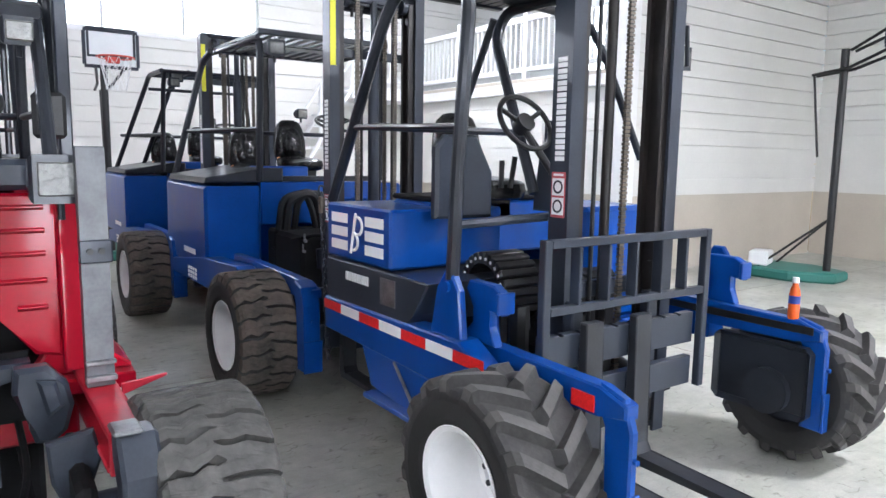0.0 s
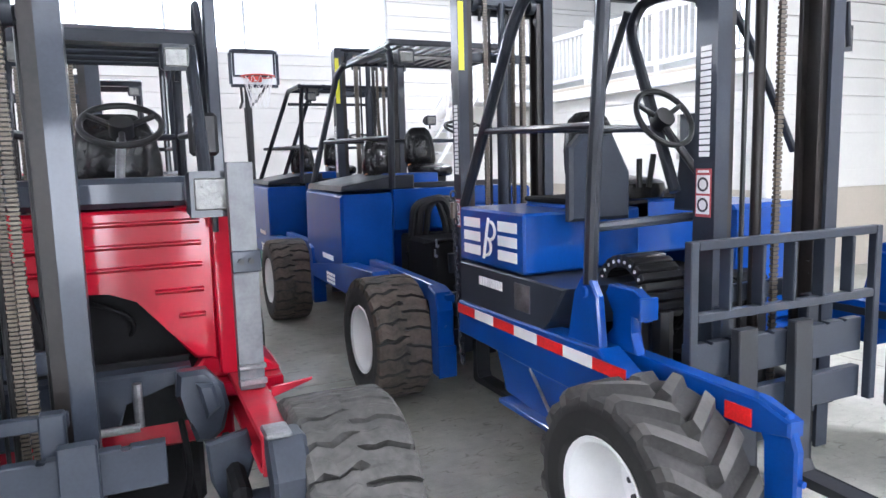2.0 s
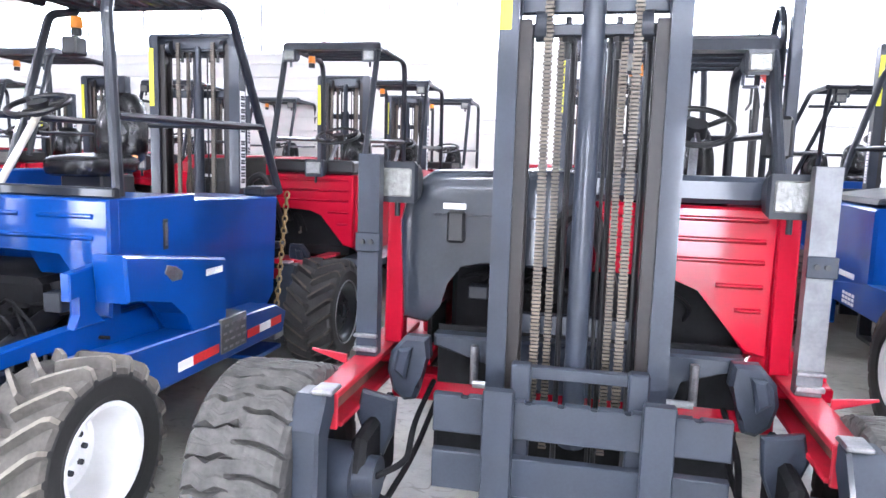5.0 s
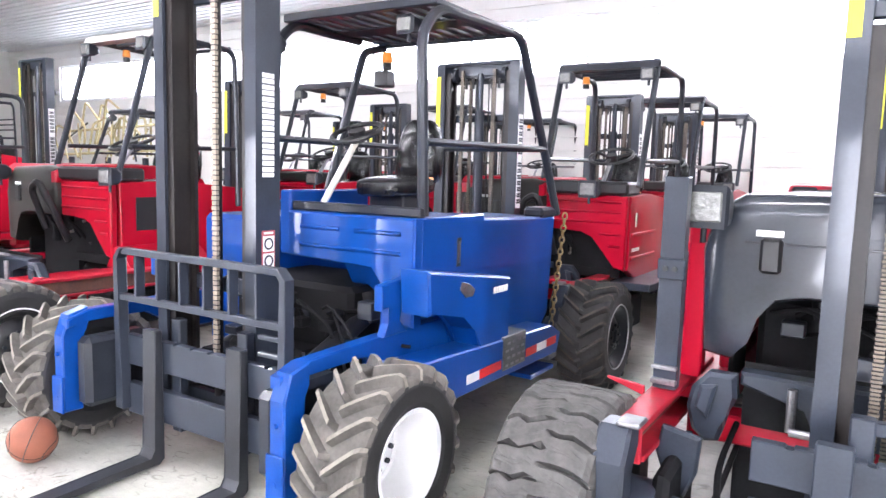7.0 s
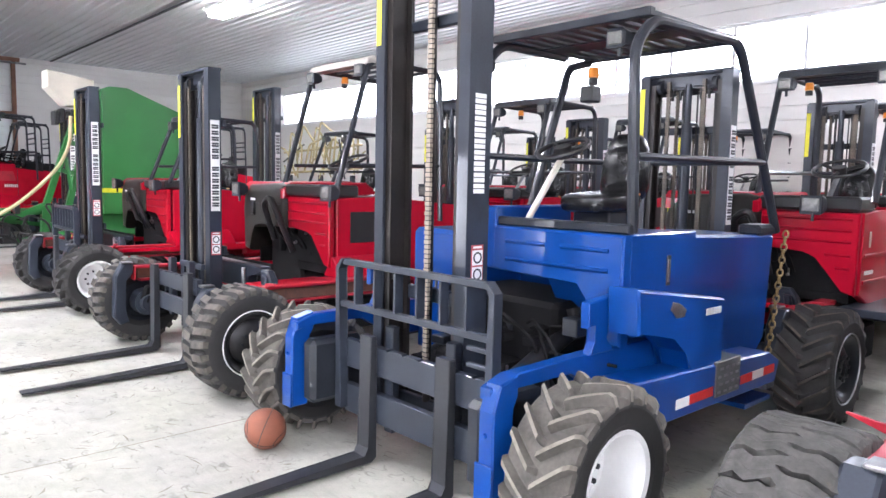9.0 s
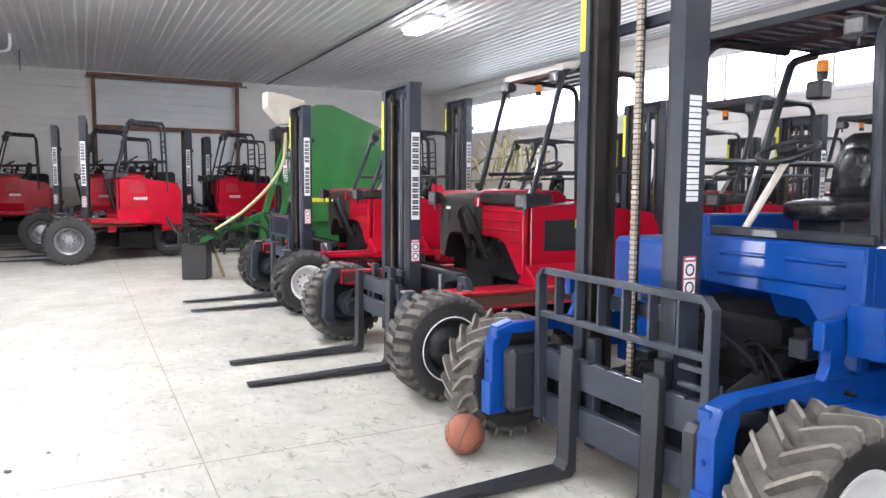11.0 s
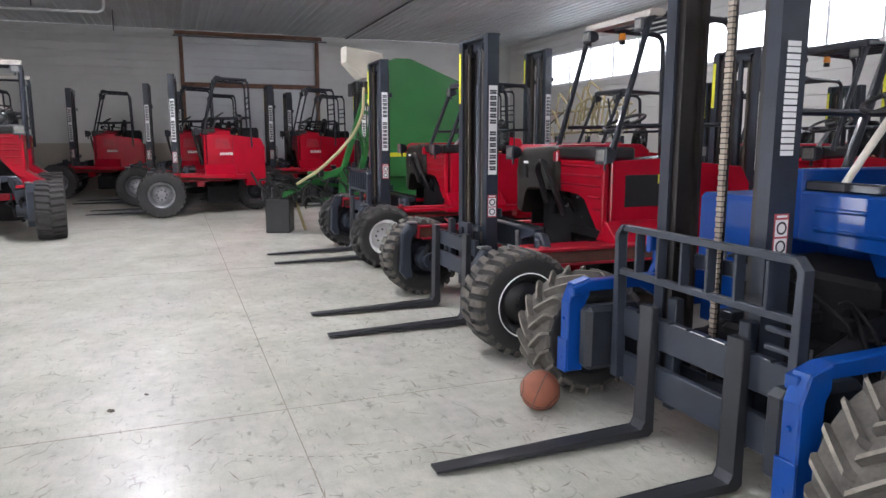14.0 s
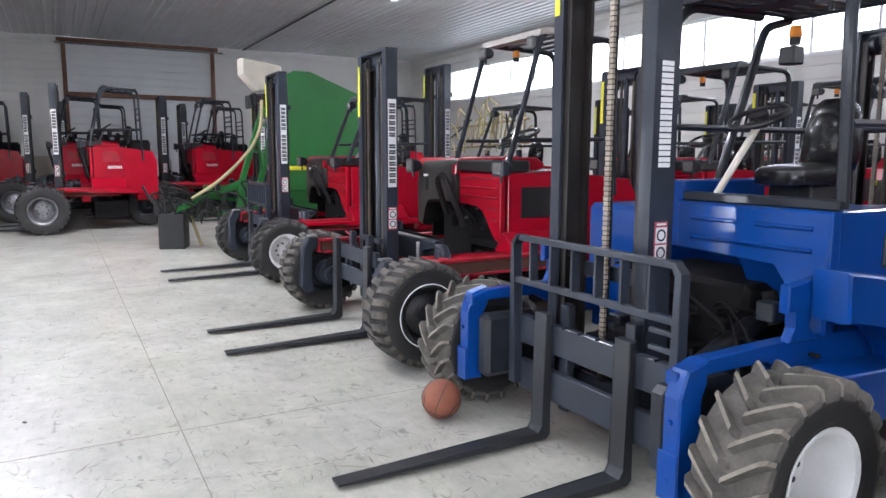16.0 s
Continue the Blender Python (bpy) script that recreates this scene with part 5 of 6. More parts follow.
    for i in range(4):
        for j in range(4):
            slab(tp, "tread_lug", STEEL, 1.068, 1.071, 1.24 + i * 0.066 + 0.02 * (j % 2), 1.275 + i * 0.066 + 0.02 * (j % 2), 0.49 + j * 0.042, 0.503 + j * 0.042, 0)
    slab(t, "rear_step", BLUE, 0.75, 1.0, 1.75, 2.1, 0.28, 0.31, 0.004)
    slab(t, "left_body", BLUE, -0.9, -0.35, 0.75, 2.0, 0.62, 1.28, 0.03)
    slab(t, "rear_body", BLUE, -0.4, 0.32, 1.25, 2.25, 0.5, 1.2, 0.03)
    slab(t, "cab_floor", BLUE, -0.1, 0.85, 0.66, 1.3, 1.28, 1.34, 0.005)
    slab(t, "dash_side", BLUE, -0.06, 0.02, 0.6, 1.3, 1.1, 1.46, 0.01)
    seat(t, 0.3, 1.24, 1.44)
    steering(t, (0.26, 0.88, 1.79), 24, 0.145, COLUMN, (0.12, 0.74, 1.36))
    slab(t, "cab_bar", DARK, -0.12, 0.88, 0.62, 0.68, 1.352, 1.40, 0.008)
    guard_post(t, [(0.86, 0.68, 1.36), (0.84, 0.66, 2.26), (0.84, 0.8, 2.40), (0.84, 1.74, 2.43), (0.86, 2.36, 1.31)], DARK, 0.028)
    guard_post(t, [(-0.2, 0.65, 1.38), (-0.2, 0.72, 2.3), (-0.2, 0.85, 2.42), (-0.2, 1.45, 2.42)], DARK, 0.028)
    guard_post(t, [(-0.2, 1.72, 2.42), (-0.2, 1.5, 2.36), (-0.2, 1.12, 1.35)], DARK, 0.026, 0.06)
    roof_grid(t, -0.22, 0.84, 0.78, 1.74, 2.43, DARK)
    bar(t, (0.86, 0.69, 1.73), (0.86, 2.1, 1.75), DARK, 0.02)
    bar(t, (-0.2, 2.08, 1.75), (0.86, 2.08, 1.75), DARK, 0.02)
    bar(t, (-0.2, 0.7, 1.75), (-0.2, 2.08, 1.75), DARK, 0.02)
    slab(t, "post_foot", DARK, 0.72, 0.87, 2.1, 2.36, 1.29, 1.36, 0.02)
    work_lamp(t, (-0.2, 0.62, 2.27), 0.06, DARK)
    work_lamp(t, (0.60, 0.84, 2.35), 0.05, DARK)
    beacon(t, (0.1, 1.36, 2.3))
    slab(t, "alarm_box", BLACK, 0.04, 0.14, 1.3, 1.4, 2.1, 2.2, 0.01)
    link_chain(t, (0.95, 2.3, 1.32), (0.97, 2.05, 0.36), 24, SHACKLE)
    bm = bmesh.new()
    box(bm, 0.72, 1.02, 1.98, 2.1, 0.36, 0.46, 0.01)
    part("hitch_block", bm, STEEL, t, "worn hitch and shackle")
    return t


def logo(t, x, y0, y1, z0, z1, s):
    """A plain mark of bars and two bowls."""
    dy = (y1 - y0)
    for k in range(3):
        za = z0 + (z1 - z0) * (0.04 + 0.34 * k)
        zb = za + (z1 - z0) * 0.24
        for a, b in ((0.0, 0.33), (0.67, 1.0)):
            slab(t, "logo_bar", LABEL, min(x, x + 0.003 * s), max(x, x + 0.003 * s), y0 + dy * a, y0 + dy * b, za, zb, 0)
    for a, z, sg in ((0.47, z0 + (z1 - z0) * 0.7, 1), (0.55, z0 + (z1 - z0) * 0.3, 1)):
        bm = bmesh.new()
        pts = []
        for i in range(14):
            an = -math.pi / 2 + math.pi * i / 13
            pts.append((x + 0.002 * s, y0 + dy * a - 0.05 * math.cos(an), z + 0.045 * math.sin(an)))
        tube(bm, pts, 0.008, 6)
        part("logo_bowl", bm, LABEL, t)
    bm = bmesh.new()
    tube(bm, [(x + 0.002 * s, y0 + dy * 0.6, z0), (x + 0.002 * s, y0 + dy * 0.5, z1)], 0.009, 6)
    part("logo_stem", bm, LABEL, t)


def blue_truck_left(label):
    """The cab stands on the -x side, with a counterweight box that bears the mark."""
    t = blue_base(label, 2.9, "broad", RUBBER, WORN, tip=(-0.56, -0.38), axle=-0.14, r=0.4, end=0.04, centre=-0.10, half=0.37, strands=(0.04,), d=0.058, cover=0.765, sign=SIGN_L, tines=(-0.455, -0.14), rack=-0.215, bars=((0.69, 0.84), (0.48, 0.62)), wide=0.5, tine=(0.885, 0.235))
    before = set(t.children)
    backrest(t, -0.02, 0.525, 0.47, 0.955, 1.25, 6, SLATE, square=True)
    for ob in t.children:
        if ob not in before:
            ob.location.x -= 0.205
    lb = slab(t, "counterweight_box", BLUE, -0.98, -0.30, 0.78, 1.46, 1.03, 1.32, 0.012)
    logo(lb, -0.981, 0.84, 1.40, 1.07, 1.28, -1)
    gp = plate(t, "lower_panel", SLATE, [(0.44, 1.02), (1.46, 1.02), (1.46, 0.80), (0.62, 0.80), (0.56, 0.86)], "x", -0.985, -0.4, 0.008, "dark grey lower panel")
    for i in range(9):
        slab(gp, "letter_bar", LABEL, -0.989, -0.986, 0.98 + i * 0.028, 1.002 + i * 0.028, 0.925, 0.97, 0)
    slab(gp, "data_plate", STEEL, -0.989, -0.986, 0.72, 0.86, 0.86, 0.99, 0)
    sf = plate(t, "side_frame", BLUE, [(0.05, 0.74), (0.2, 0.82), (1.46, 0.80), (1.46, 0.62), (0.3, 0.6)], "x", -1.0, -0.88, 0.008)
    stripe(sf, -1.001, 0.02, 1.46, 0.735, 0.785, 7, -1)
    plate(t, "step", BLUE, [(0.3, 0.60), (1.05, 0.62), (0.95, 0.42), (0.45, 0.38)], "x", -0.99, -0.75, 0.01)
    slab(t, "step_tread", BLUE, -1.05, -0.8, 0.45, 0.92, 0.385, 0.41, 0.003)
    bar(t, (-1.03, 0.45, 0.43), (-0.99, 0.72, 0.6), STEEL, 0.008, "step_rod")
    slab(t, "cab_front", BLUE, -0.66, 0.4, 0.92, 1.3, 1.05, 1.34, 0.015)
    slab(t, "right_body", BLUE, 0.3, 0.88, 0.75, 2.1, 0.62, 1.30, 0.03)
    slab(t, "rear_body", BLUE, -0.7, 0.32, 1.3, 1.9, 0.5, 1.2, 0.03)
    slab(t, "side_deck", BLUE, 0.86, 1.02, 0.3, 1.6, 0.56, 0.72, 0.01)
    plate(t, "seat_shield", SLATE, [(-0.80, 1.28), (-0.80, 1.62), (-0.74, 1.68), (-0.56, 1.68), (-0.46, 1.5), (-0.46, 1.28)], "y", 0.66, 0.72, 0.015, "grey moulded seat shield")
    plate(t, "console", SLATE, [(0.5, 1.3), (0.5, 1.55), (0.58, 1.68), (0.68, 1.6), (0.72, 1.3)], "x", -0.15, -0.02, 0.012)
    seat(t, -0.25, 1.05, 1.36)
    steering(t, (-0.28, 0.64, 1.75), 58, 0.155, BLACK, (-0.2, 0.36, 1.35))
    hose(t, [(-0.36, 0.72, 1.42), (-0.36, 0.72, 1.56)], 0.014, "lever")
    hose(t, [(-0.30, 0.72, 1.42), (-0.29, 0.70, 1.58)], 0.014, "lever")
    # Black sheet added to take the bright sheen off the panel top.
    slab(t, "floor_sheet", SHADEBLACK, -0.66, 0.4, 0.915, 1.31, 1.342, 1.37, 0.01, "black sheet added over the cab floor")
    # The shade inside the arm slots is laid on as flat black strips.
    for s, yy in ((1, -0.36), (-1, -0.4)):
        slab(t, "slot_strip", BLACK, min(s * 0.779, s * 0.776), max(s * 0.779, s * 0.776), yy + 0.02, 0.55, 0.725, 0.765, 0.001, "flat black strip for the dark slot along the arm")
    guard_post(t, [(-0.2, 0.7, 2.34), (0.3, 0.8, 2.34), (0.46, 0.8, 2.14), (0.8, 0.8, 1.58)], DARK, 0.022)
    # cable carrier, a ring of links
    n = 17
    for i in range(n):
        a = math.pi * (-0.2 + 1.35 * i / (n - 1))
        bm = bmesh.new()
        c = Vector((-0.55, 0.48 + 0.145 * math.cos(a), 0.96 + 0.15 * math.sin(a)))
        mm = Matrix.Translation(c) @ Matrix.Rotation(a, 4, "X")
        box(bm, -0.11, 0.11, -0.028, 0.028, -0.017, 0.017, 0.004)
        bmesh.ops.transform(bm, matrix=mm, verts=bm.verts[:])
        lk = part("carrier_link", bm, BLACK, t, "black plastic cable carrier link")
        bm = bmesh.new()
        cyl(bm, c + Vector((-0.111, 0, 0)), c + Vector((-0.114, 0, 0)), 0.008, 8)
        part("link_pin", bm, LABEL, lk)
    hose(t, [(-0.55, 0.34, 0.9), (-0.55, 0.34, 0.7), (-0.4, 0.5, 0.6)], 0.05, "cable_carrier_tail")
    # guard
    guard_post(t, [(-0.95, 0.31, 1.06), (-0.92, 0.33, 1.5), (-0.88, 0.32, 2.22), (-0.88, 0.42, 2.34), (-0.88, 0.9, 2.34), (-0.9, 1.0, 2.2), (-0.9, 1.56, 1.32)], DARK, 0.03, 0.1)
    guard_post(t, [(-0.2, 0.4, 2.34), (-0.2, 0.9, 2.34), (-0.28, 0.9, 2.2), (-0.28, 0.56, 1.4)], DARK, 0.028, 0.1)
    guard_post(t, [(-0.25, 0.95, 2.3), (-0.25, 1.5, 1.32)], DARK, 0.02, 0.05)
    roof_grid(t, -0.88, -0.2, 0.36, 0.98, 2.36, DARK)
    bar(t, (-0.94, 0.32, 1.29), (-0.4, 0.30, 1.31), SLATE, 0.02)
    bar(t, (-0.9, 1.1, 1.72), (0.1, 1.1, 1.72), DARK, 0.02)
    bar(t, (-0.9, 0.35, 1.70), (-0.9, 1.28, 1.72), DARK, 0.016)
    work_lamp(t, (-0.26, 0.3, 2.24), 0.065, DARK)
    work_lamp(t, (0.5, 0.3, 2.1), 0.06, DARK)
    bar(t, (0.46, 0.25, 2.05), (0.44, 0.25, 2.25), DARK, 0.012, "lamp_arm")
    link_chain(t, (-0.97, 1.56, 1.40), (-0.96, 1.5, 0.42), 26, DARK)
    bm = bmesh.new()
    cyl(bm, (-0.97, 1.555, 1.25), (-0.97, 1.555, 1.34), 0.02, 10)
    part("chain_end", bm, CHAIN, t, "brass coloured chain end")
    return t


def blue_truck_rear(label, arched=False):
    """A heavier kind with a tall engine box on the -x side, set far back, and a wide roof or a caged one."""
    t = blue_base(label, 2.75, "lumpy", RUBBER, MUD, hook=None)
    f = 1.33
    eb = plate(t, "engine_box", BLUE, [(f, 0.62), (f, 1.31), (2.55, 1.33), (2.6, 0.62)], "x", -0.97, -0.5, 0.025)
    for i in range(9):
        slab(eb, "letter_bar", LABEL, -0.974, -0.971, f + 0.3 + i * 0.04, f + 0.333 + i * 0.04, 0.72, 0.765, 0)
    plate(t, "engine_hood", DARK, [(-0.965, 1.335), (-0.95, 1.38), (-0.45, 1.46), (-0.3, 1.46), (-0.3, 1.335)], "y", f, 2.5, 0.015, "sloping black hood")
    plate(t, "front_panel", BLUE, [(-0.5, 0.98), (-0.5, 1.34), (0.62, 1.34), (0.62, 0.86), (0.5, 0.98)], "y", f + 0.002, f + 0.08, 0.01)
    bm = bmesh.new()
    prism(bm, [(f, 1.17), (f - 0.012, 1.185), (f, 1.2)], "x", 0.0, 0.5, 0.002)
    part("pressed_rib", bm, BLUE, t)
    slab(t, "right_body", BLUE, 0.48, 0.92, f + 0.08, 2.4, 0.66, 1.32, 0.02)
    slab(t, "rear_body", BLUE, -0.5, 0.48, 1.7, 2.55, 0.5, 1.3, 0.03)
    sf = plate(t, "side_frame", BLUE, [(0.3, 0.60), (0.5, 0.78), (1.3, 0.74), (2.3, 0.62), (2.3, 0.5), (0.5, 0.5)], "x", -1.0, -0.86, 0.008)
    for i in range(4):
        for j in range(3):
            slab(sf, "tread_slot", LABEL, -1.004, -1.001, 1.5 + i * 0.07, 1.55 + i * 0.07, 0.525 + j * 0.035, 0.55 + j * 0.035, 0)
    slab(t, "side_frame", BLUE, 0.86, 1.0, 0.4, 2.2, 0.5, 0.72, 0.01)
    slab(t, "hose_plate", SHADEBLACK, -0.46, 0.45, f - 0.2, f - 0.02, 0.5, 0.96, 0.02)
    for dx, r in ((0.0, 0.04), (0.075, 0.03), (-0.065, 0.028)):
        hose(t, [(-0.36 + dx, f - 0.12, 0.75), (-0.34 + dx, f - 0.22, 1.22), (-0.14 + dx, f - 0.24, 1.27), (-0.02 + dx, f - 0.18, 1.0), (-0.02 + dx, f - 0.1, 0.6)], r, "thick_hose", None, 0.2)
    clutter(t, -0.45, 0.4, f - 0.26, f - 0.18, 0.55, 0.85, 17)
    seat(t, 0.1, f + 0.62, 1.44)
    seat(t, -0.35, f + 0.6, 1.36)
    slab(t, "dash_box", BLUE, -0.46, -0.02, f + 0.12, f + 0.4, 1.345, 1.47, 0.01)
    steering(t, (0.28, f + 0.16, 1.86), 22, 0.19, BLACK, (0.26, f + 0.06, 1.34))
    slab(t, "dash_bar", DARK, -0.5, 0.64, f + 0.01, f + 0.07, 1.345, 1.39, 0.006)
    if arched:
        for x, foot in ((-0.62, -0.9), (-0.34, -0.6), (0.55, 0.85)):
            guard_post(t, [(foot, 2.3, 1.32), (x, 1.72, 2.36), (x, 1.55, 2.45), (x, 0.95, 2.45)], DARK, 0.026, 0.2)
        for y in (0.97, 1.25, 1.55):
            bar(t, (-0.62, y, 2.45), (0.55, y, 2.45), DARK, 0.02, "roof_bar")
        for x in (-0.58, 0.52):
            guard_post(t, [(x, f - 0.1, 1.36), (x, f - 0.25, 2.3), (x, 0.98, 2.45)], DARK, 0.026, 0.15)
        work_lamp(t, (-0.5, 0.9, 2.33), 0.05, DARK)
        bar(t, (-0.62, 1.6, 2.3), (0.55, 1.6, 2.3), DARK, 0.018)
    else:
        guard_post(t, [(-0.51, f, 1.35), (-0.51, f - 0.06, 2.4), (-0.51, f - 0.03, 2.5)], DARK, 0.03)
        guard_post(t, [(0.64, f, 1.35), (0.6, f - 0.1, 2.36), (0.5, f - 0.12, 2.5)], DARK, 0.03, 0.2)
        guard_post(t, [(-0.9, 2.55, 1.34), (-0.64, 2.42, 2.42), (-0.6, 2.3, 2.5)], DARK, 0.03)
        guard_post(t, [(0.75, 2.45, 1.3), (0.6, 2.4, 2.44), (0.58, 2.3, 2.5)], DARK, 0.03)
        roof_grid(t, -0.56, 0.62, f - 0.17, 2.48, 2.53, DARK)
        for x in (-0.55, 0.6):
            bar(t, (x, f - 0.12, 2.5), (x, 2.42, 2.5), DARK, 0.02, "roof_bar")
    bar(t, (-0.78, 2.45, 1.78), (0.68, 2.45, 1.78), DARK, 0.02)
    bar(t, (-0.51, f, 1.78), (-0.78, 2.45, 1.78), DARK, 0.018)
    work_lamp(t, (-0.42, f - 0.2, 2.42), 0.065, DARK)
    work_lamp(t, (0.3, 2.3, 1.98), 0.05, DARK)
    return t


def fleet():
    blue_truck_right("blue truck-mounted forklift with pale-dusted chevron tyres and white rims").matrix_world = pose(-2.68, 2.15, 0)
    blue_truck_left("blue truck-mounted forklift with a white bar logo and reflective tape").matrix_world = pose(3.42, 2.1, 0)
    b = blue_truck_rear("blue truck-mounted forklift with worn smooth tyres and a black hood")
    b.matrix_world = pose(3.36, 4.40, 0)
    c = blue_truck_rear("blue truck-mounted forklift with a rounded tube cage at the back", True)
    c.matrix_world = pose(3.27, 7.15, 0)
    red_truck("red truck-mounted forklift with a slate-grey engine cover and dusty tyres", 2.6, False, 2.12, DARK, "lumpy", SCRUBBED, SCRUBBED, spread=(0.085, 0.025), rail=0.33, centre=-0.02).matrix_world = pose(0.33, 2.3, 0)
    p = red_truck("red truck-mounted forklift with white-ringed black wheels", 2.5, True, 2.66, PALE, "block", RUBBER, DUSTY, BLACK, WHITE, seed=3, back=0.42, cab=(-0.12, 0.8), spread=(0.0, 0.23), centre=-0.08)
    p.matrix_world = pose(-5.9, 2.15, 0)
    q = red_truck("red truck-mounted forklift with black wheels and a dark roof", 2.5, True, 2.52, DARK, "block", RUBBER, RUBBER, DARK, seed=4, cab=(0.0, 0.8))
    q.matrix_world = pose(-5.8, 5.0, 0)
    red_truck("red truck-mounted forklift with a wide dark roof behind a blue one", 2.5, True, 2.54, DARK, "chevron", RUBBER, MUD, DARK, seed=14, cab=(-0.04, 0.82), spread=(0.0, 0.2), shift=0.46, rail=0.40, ring=STEEL).matrix_world = pose(-2.86, 4.9, 0)
    for x, y in ((-2.6, 7.6), (-2.5, 10.0), (-5.9, 7.7), (-5.6, 10.3), (-8.9, 10.3), (0.35, 5.1), (0.2, 7.8)):
        copy_thing(q, pose(x, y, 0))
    s = red_truck("red truck-mounted forklift facing along the hall with a pale visor", 2.52, True, 2.42, PALE, "block", RUBBER, RUBBER, DARK, seed=8, cab=(-0.1, 0.78), rail=0.37, tine=1.85, reach=0.42, swing=-0.2)
    s.matrix_world = pose(-12.7, -3.32, 0, 0, 0, 98) @ Matrix.Scale(1.2, 4)
    copy_thing(s, pose(-16.0, -3.75, 0, 0, 0, 98))
    m = red_truck("red truck-mounted forklift with white rims and chevron tyres", 2.65, True, 2.35, DARK, "chevron", RUBBER, RUBBER, WHITE, rack=True, seed=5, back=0.3, sign=0.16)
    m.matrix_world = pose(-9.5, 2.2, 0)
    red_truck("red truck-mounted forklift with a tall mast behind the front row", 2.98, True, 2.35, DARK, "chevron", RUBBER, RUBBER, WHITE, seed=17, back=0.3, sign=0.23, rail=0.36).matrix_world = pose(-10.1, 5.0, 0)
    copy_thing(q, pose(-9.0, 7.7, 0))
    f = red_truck("red truck-mounted forklift with grey rims parked by the end wall", 2.5, True, 2.42, DARK, "block", RUBBER, RUBBER, STEEL, seed=6, back=0.12, short=True)
    f.matrix_world = pose(-16.9, -0.5, 0) @ Matrix.Scale(1.2, 4)
    for x, y in ((-22.4, -3.15), (-19.9, -1.1), (-22.7, -0.3), (-19.3, 1.9), (-22.0, 2.8), (-17.4, 3.9), (-22.6, -6.2), (-18.2, 6.6), (-21.2, 5.8)):
        copy_thing(f, pose(x, y, 0))


fleet()


# ---- overhead door, pipe and lights ----
def overhead_door():
    d = tagged(new("door_1"), "closed pale overhead door with rusty timber trim", "door", kind="structure")
    y0, y1, z1 = DOOR[0], DOOR[1], DOOR[3]
    n = 20
    slab(d, "door_backing", DOORW, XW - 0.14, XW - 0.095, y0 - 0.1, y1 + 0.1, 0.0, z1, 0)
    for i in range(n):
        za, zb = z1 * i / n, z1 * (i + 1) / n - 0.014
        bm = bmesh.new()
        box(bm, XW - 0.09, XW - 0.05, y0, y1, za, zb, 0.006)
        part("door_panel", bm, DOORW, d)
    for nm, a in (("door_jamb", (y0 - 0.13, y0 - 0.01, 0.0, z1 + 0.0)), ("door_jamb", (y1 + 0.01, y1 + 0.13, 0.0, z1)), ("door_header", (y0 - 0.25, y1 + 0.25, z1 + 0.002, z1 + 0.12)), ("door_rail", (y0 - 0.01, y1 + 0.01, 3.34, 3.48))):
        bm = bmesh.new()
        box(bm, XW + (0.0 if nm != "door_rail" else -0.048), XW + 0.08, *a, 0.01)
        part(nm, bm, RUST, d)
    bm = bmesh.new()
    tube(bm, [(XW + 0.12, y0 - 0.3, z1 - 0.05), (XW + 0.12, y1 + 0.4, z1 - 0.05)], 0.03, 10)
    part("torsion_bar", bm, STEEL, d)


overhead_door()


def yard_door(name, x0, x1, z1, closed):
    """A rusty-framed door to the yard in the south wall; the closed one has a row of small panes."""
    d = tagged(new(name), "closed pale yard door with rusty trim and small panes" if closed else "open yard door with rusty trim", "door", kind="structure")
    for nm, (xa, xb, za, zb) in (("door_jamb", (x0 - 0.12, x0 - 0.002, 0.0, z1)), ("door_jamb", (x1 + 0.002, x1 + 0.2, 0.0, z1 + 0.45)), ("door_header", (x0 - 0.12, x1, z1 + 0.002, z1 + 0.3))):
        slab(d, nm, RUST, xa, xb, YS - 0.02, YS + 0.06, za, zb, 0.01)
    if not closed:
        return
    n, row = 16, 7
    slab(d, "door_backing", DOORW, x0, x1, YS - 0.17, YS - 0.125, 0.0, z1 * row / n, 0)
    slab(d, "door_backing", DOORW, x0, x1, YS - 0.17, YS - 0.125, z1 * (row + 1) / n, z1, 0)
    for i in range(n):
        za, zb = z1 * i / n, z1 * (i + 1) / n - 0.012
        if i != row:
            slab(d, "door_panel", DOORW, x0, x1, YS - 0.12, YS - 0.08, za, zb, 0.006)
            continue
        for k in range(6):
            xa = x0 + (x1 - x0) * k / 6
            xb = x0 + (x1 - x0) * (k + 1) / 6
            slab(d, "door_stile", DOORW, xa, xa + 0.14, YS - 0.12, YS - 0.08, za, zb, 0.004)
            pane = slab(d, "pane", GLASS, xa + 0.14, xb, YS - 0.105, YS - 0.097, za, zb, 0)
            pane.visible_shadow = False


for k, (xa, xb, zt) in enumerate(YARD):
    yard_door("door_%d" % (k + 2), xa, xb, zt, k == 0)
bm = bmesh.new()
tube(bm, arc([(-20.3, -6.3, 3.6), (-20.2, -6.3, 4.73), (-19.8, -1.6, 4.72), (-19.8, -1.6, ZC)], 0.2), 0.035, 10)
tagged(part("pipe", bm, WHITE, smooth=True), "thin white pipe hung below the ceiling", "pipe")
for x, y, z in ((-19.6, -3.15, 4.75), (-22.0, -1.55, 4.6)):
    bm = bmesh.new()
    tube(bm, [(x, y, z), (x, y, ZC)], 0.018, 6)
    tagged(part("hanger_rod", bm, GALV, smooth=True), "thin steel rod hung from the ceiling", "hanger rod")


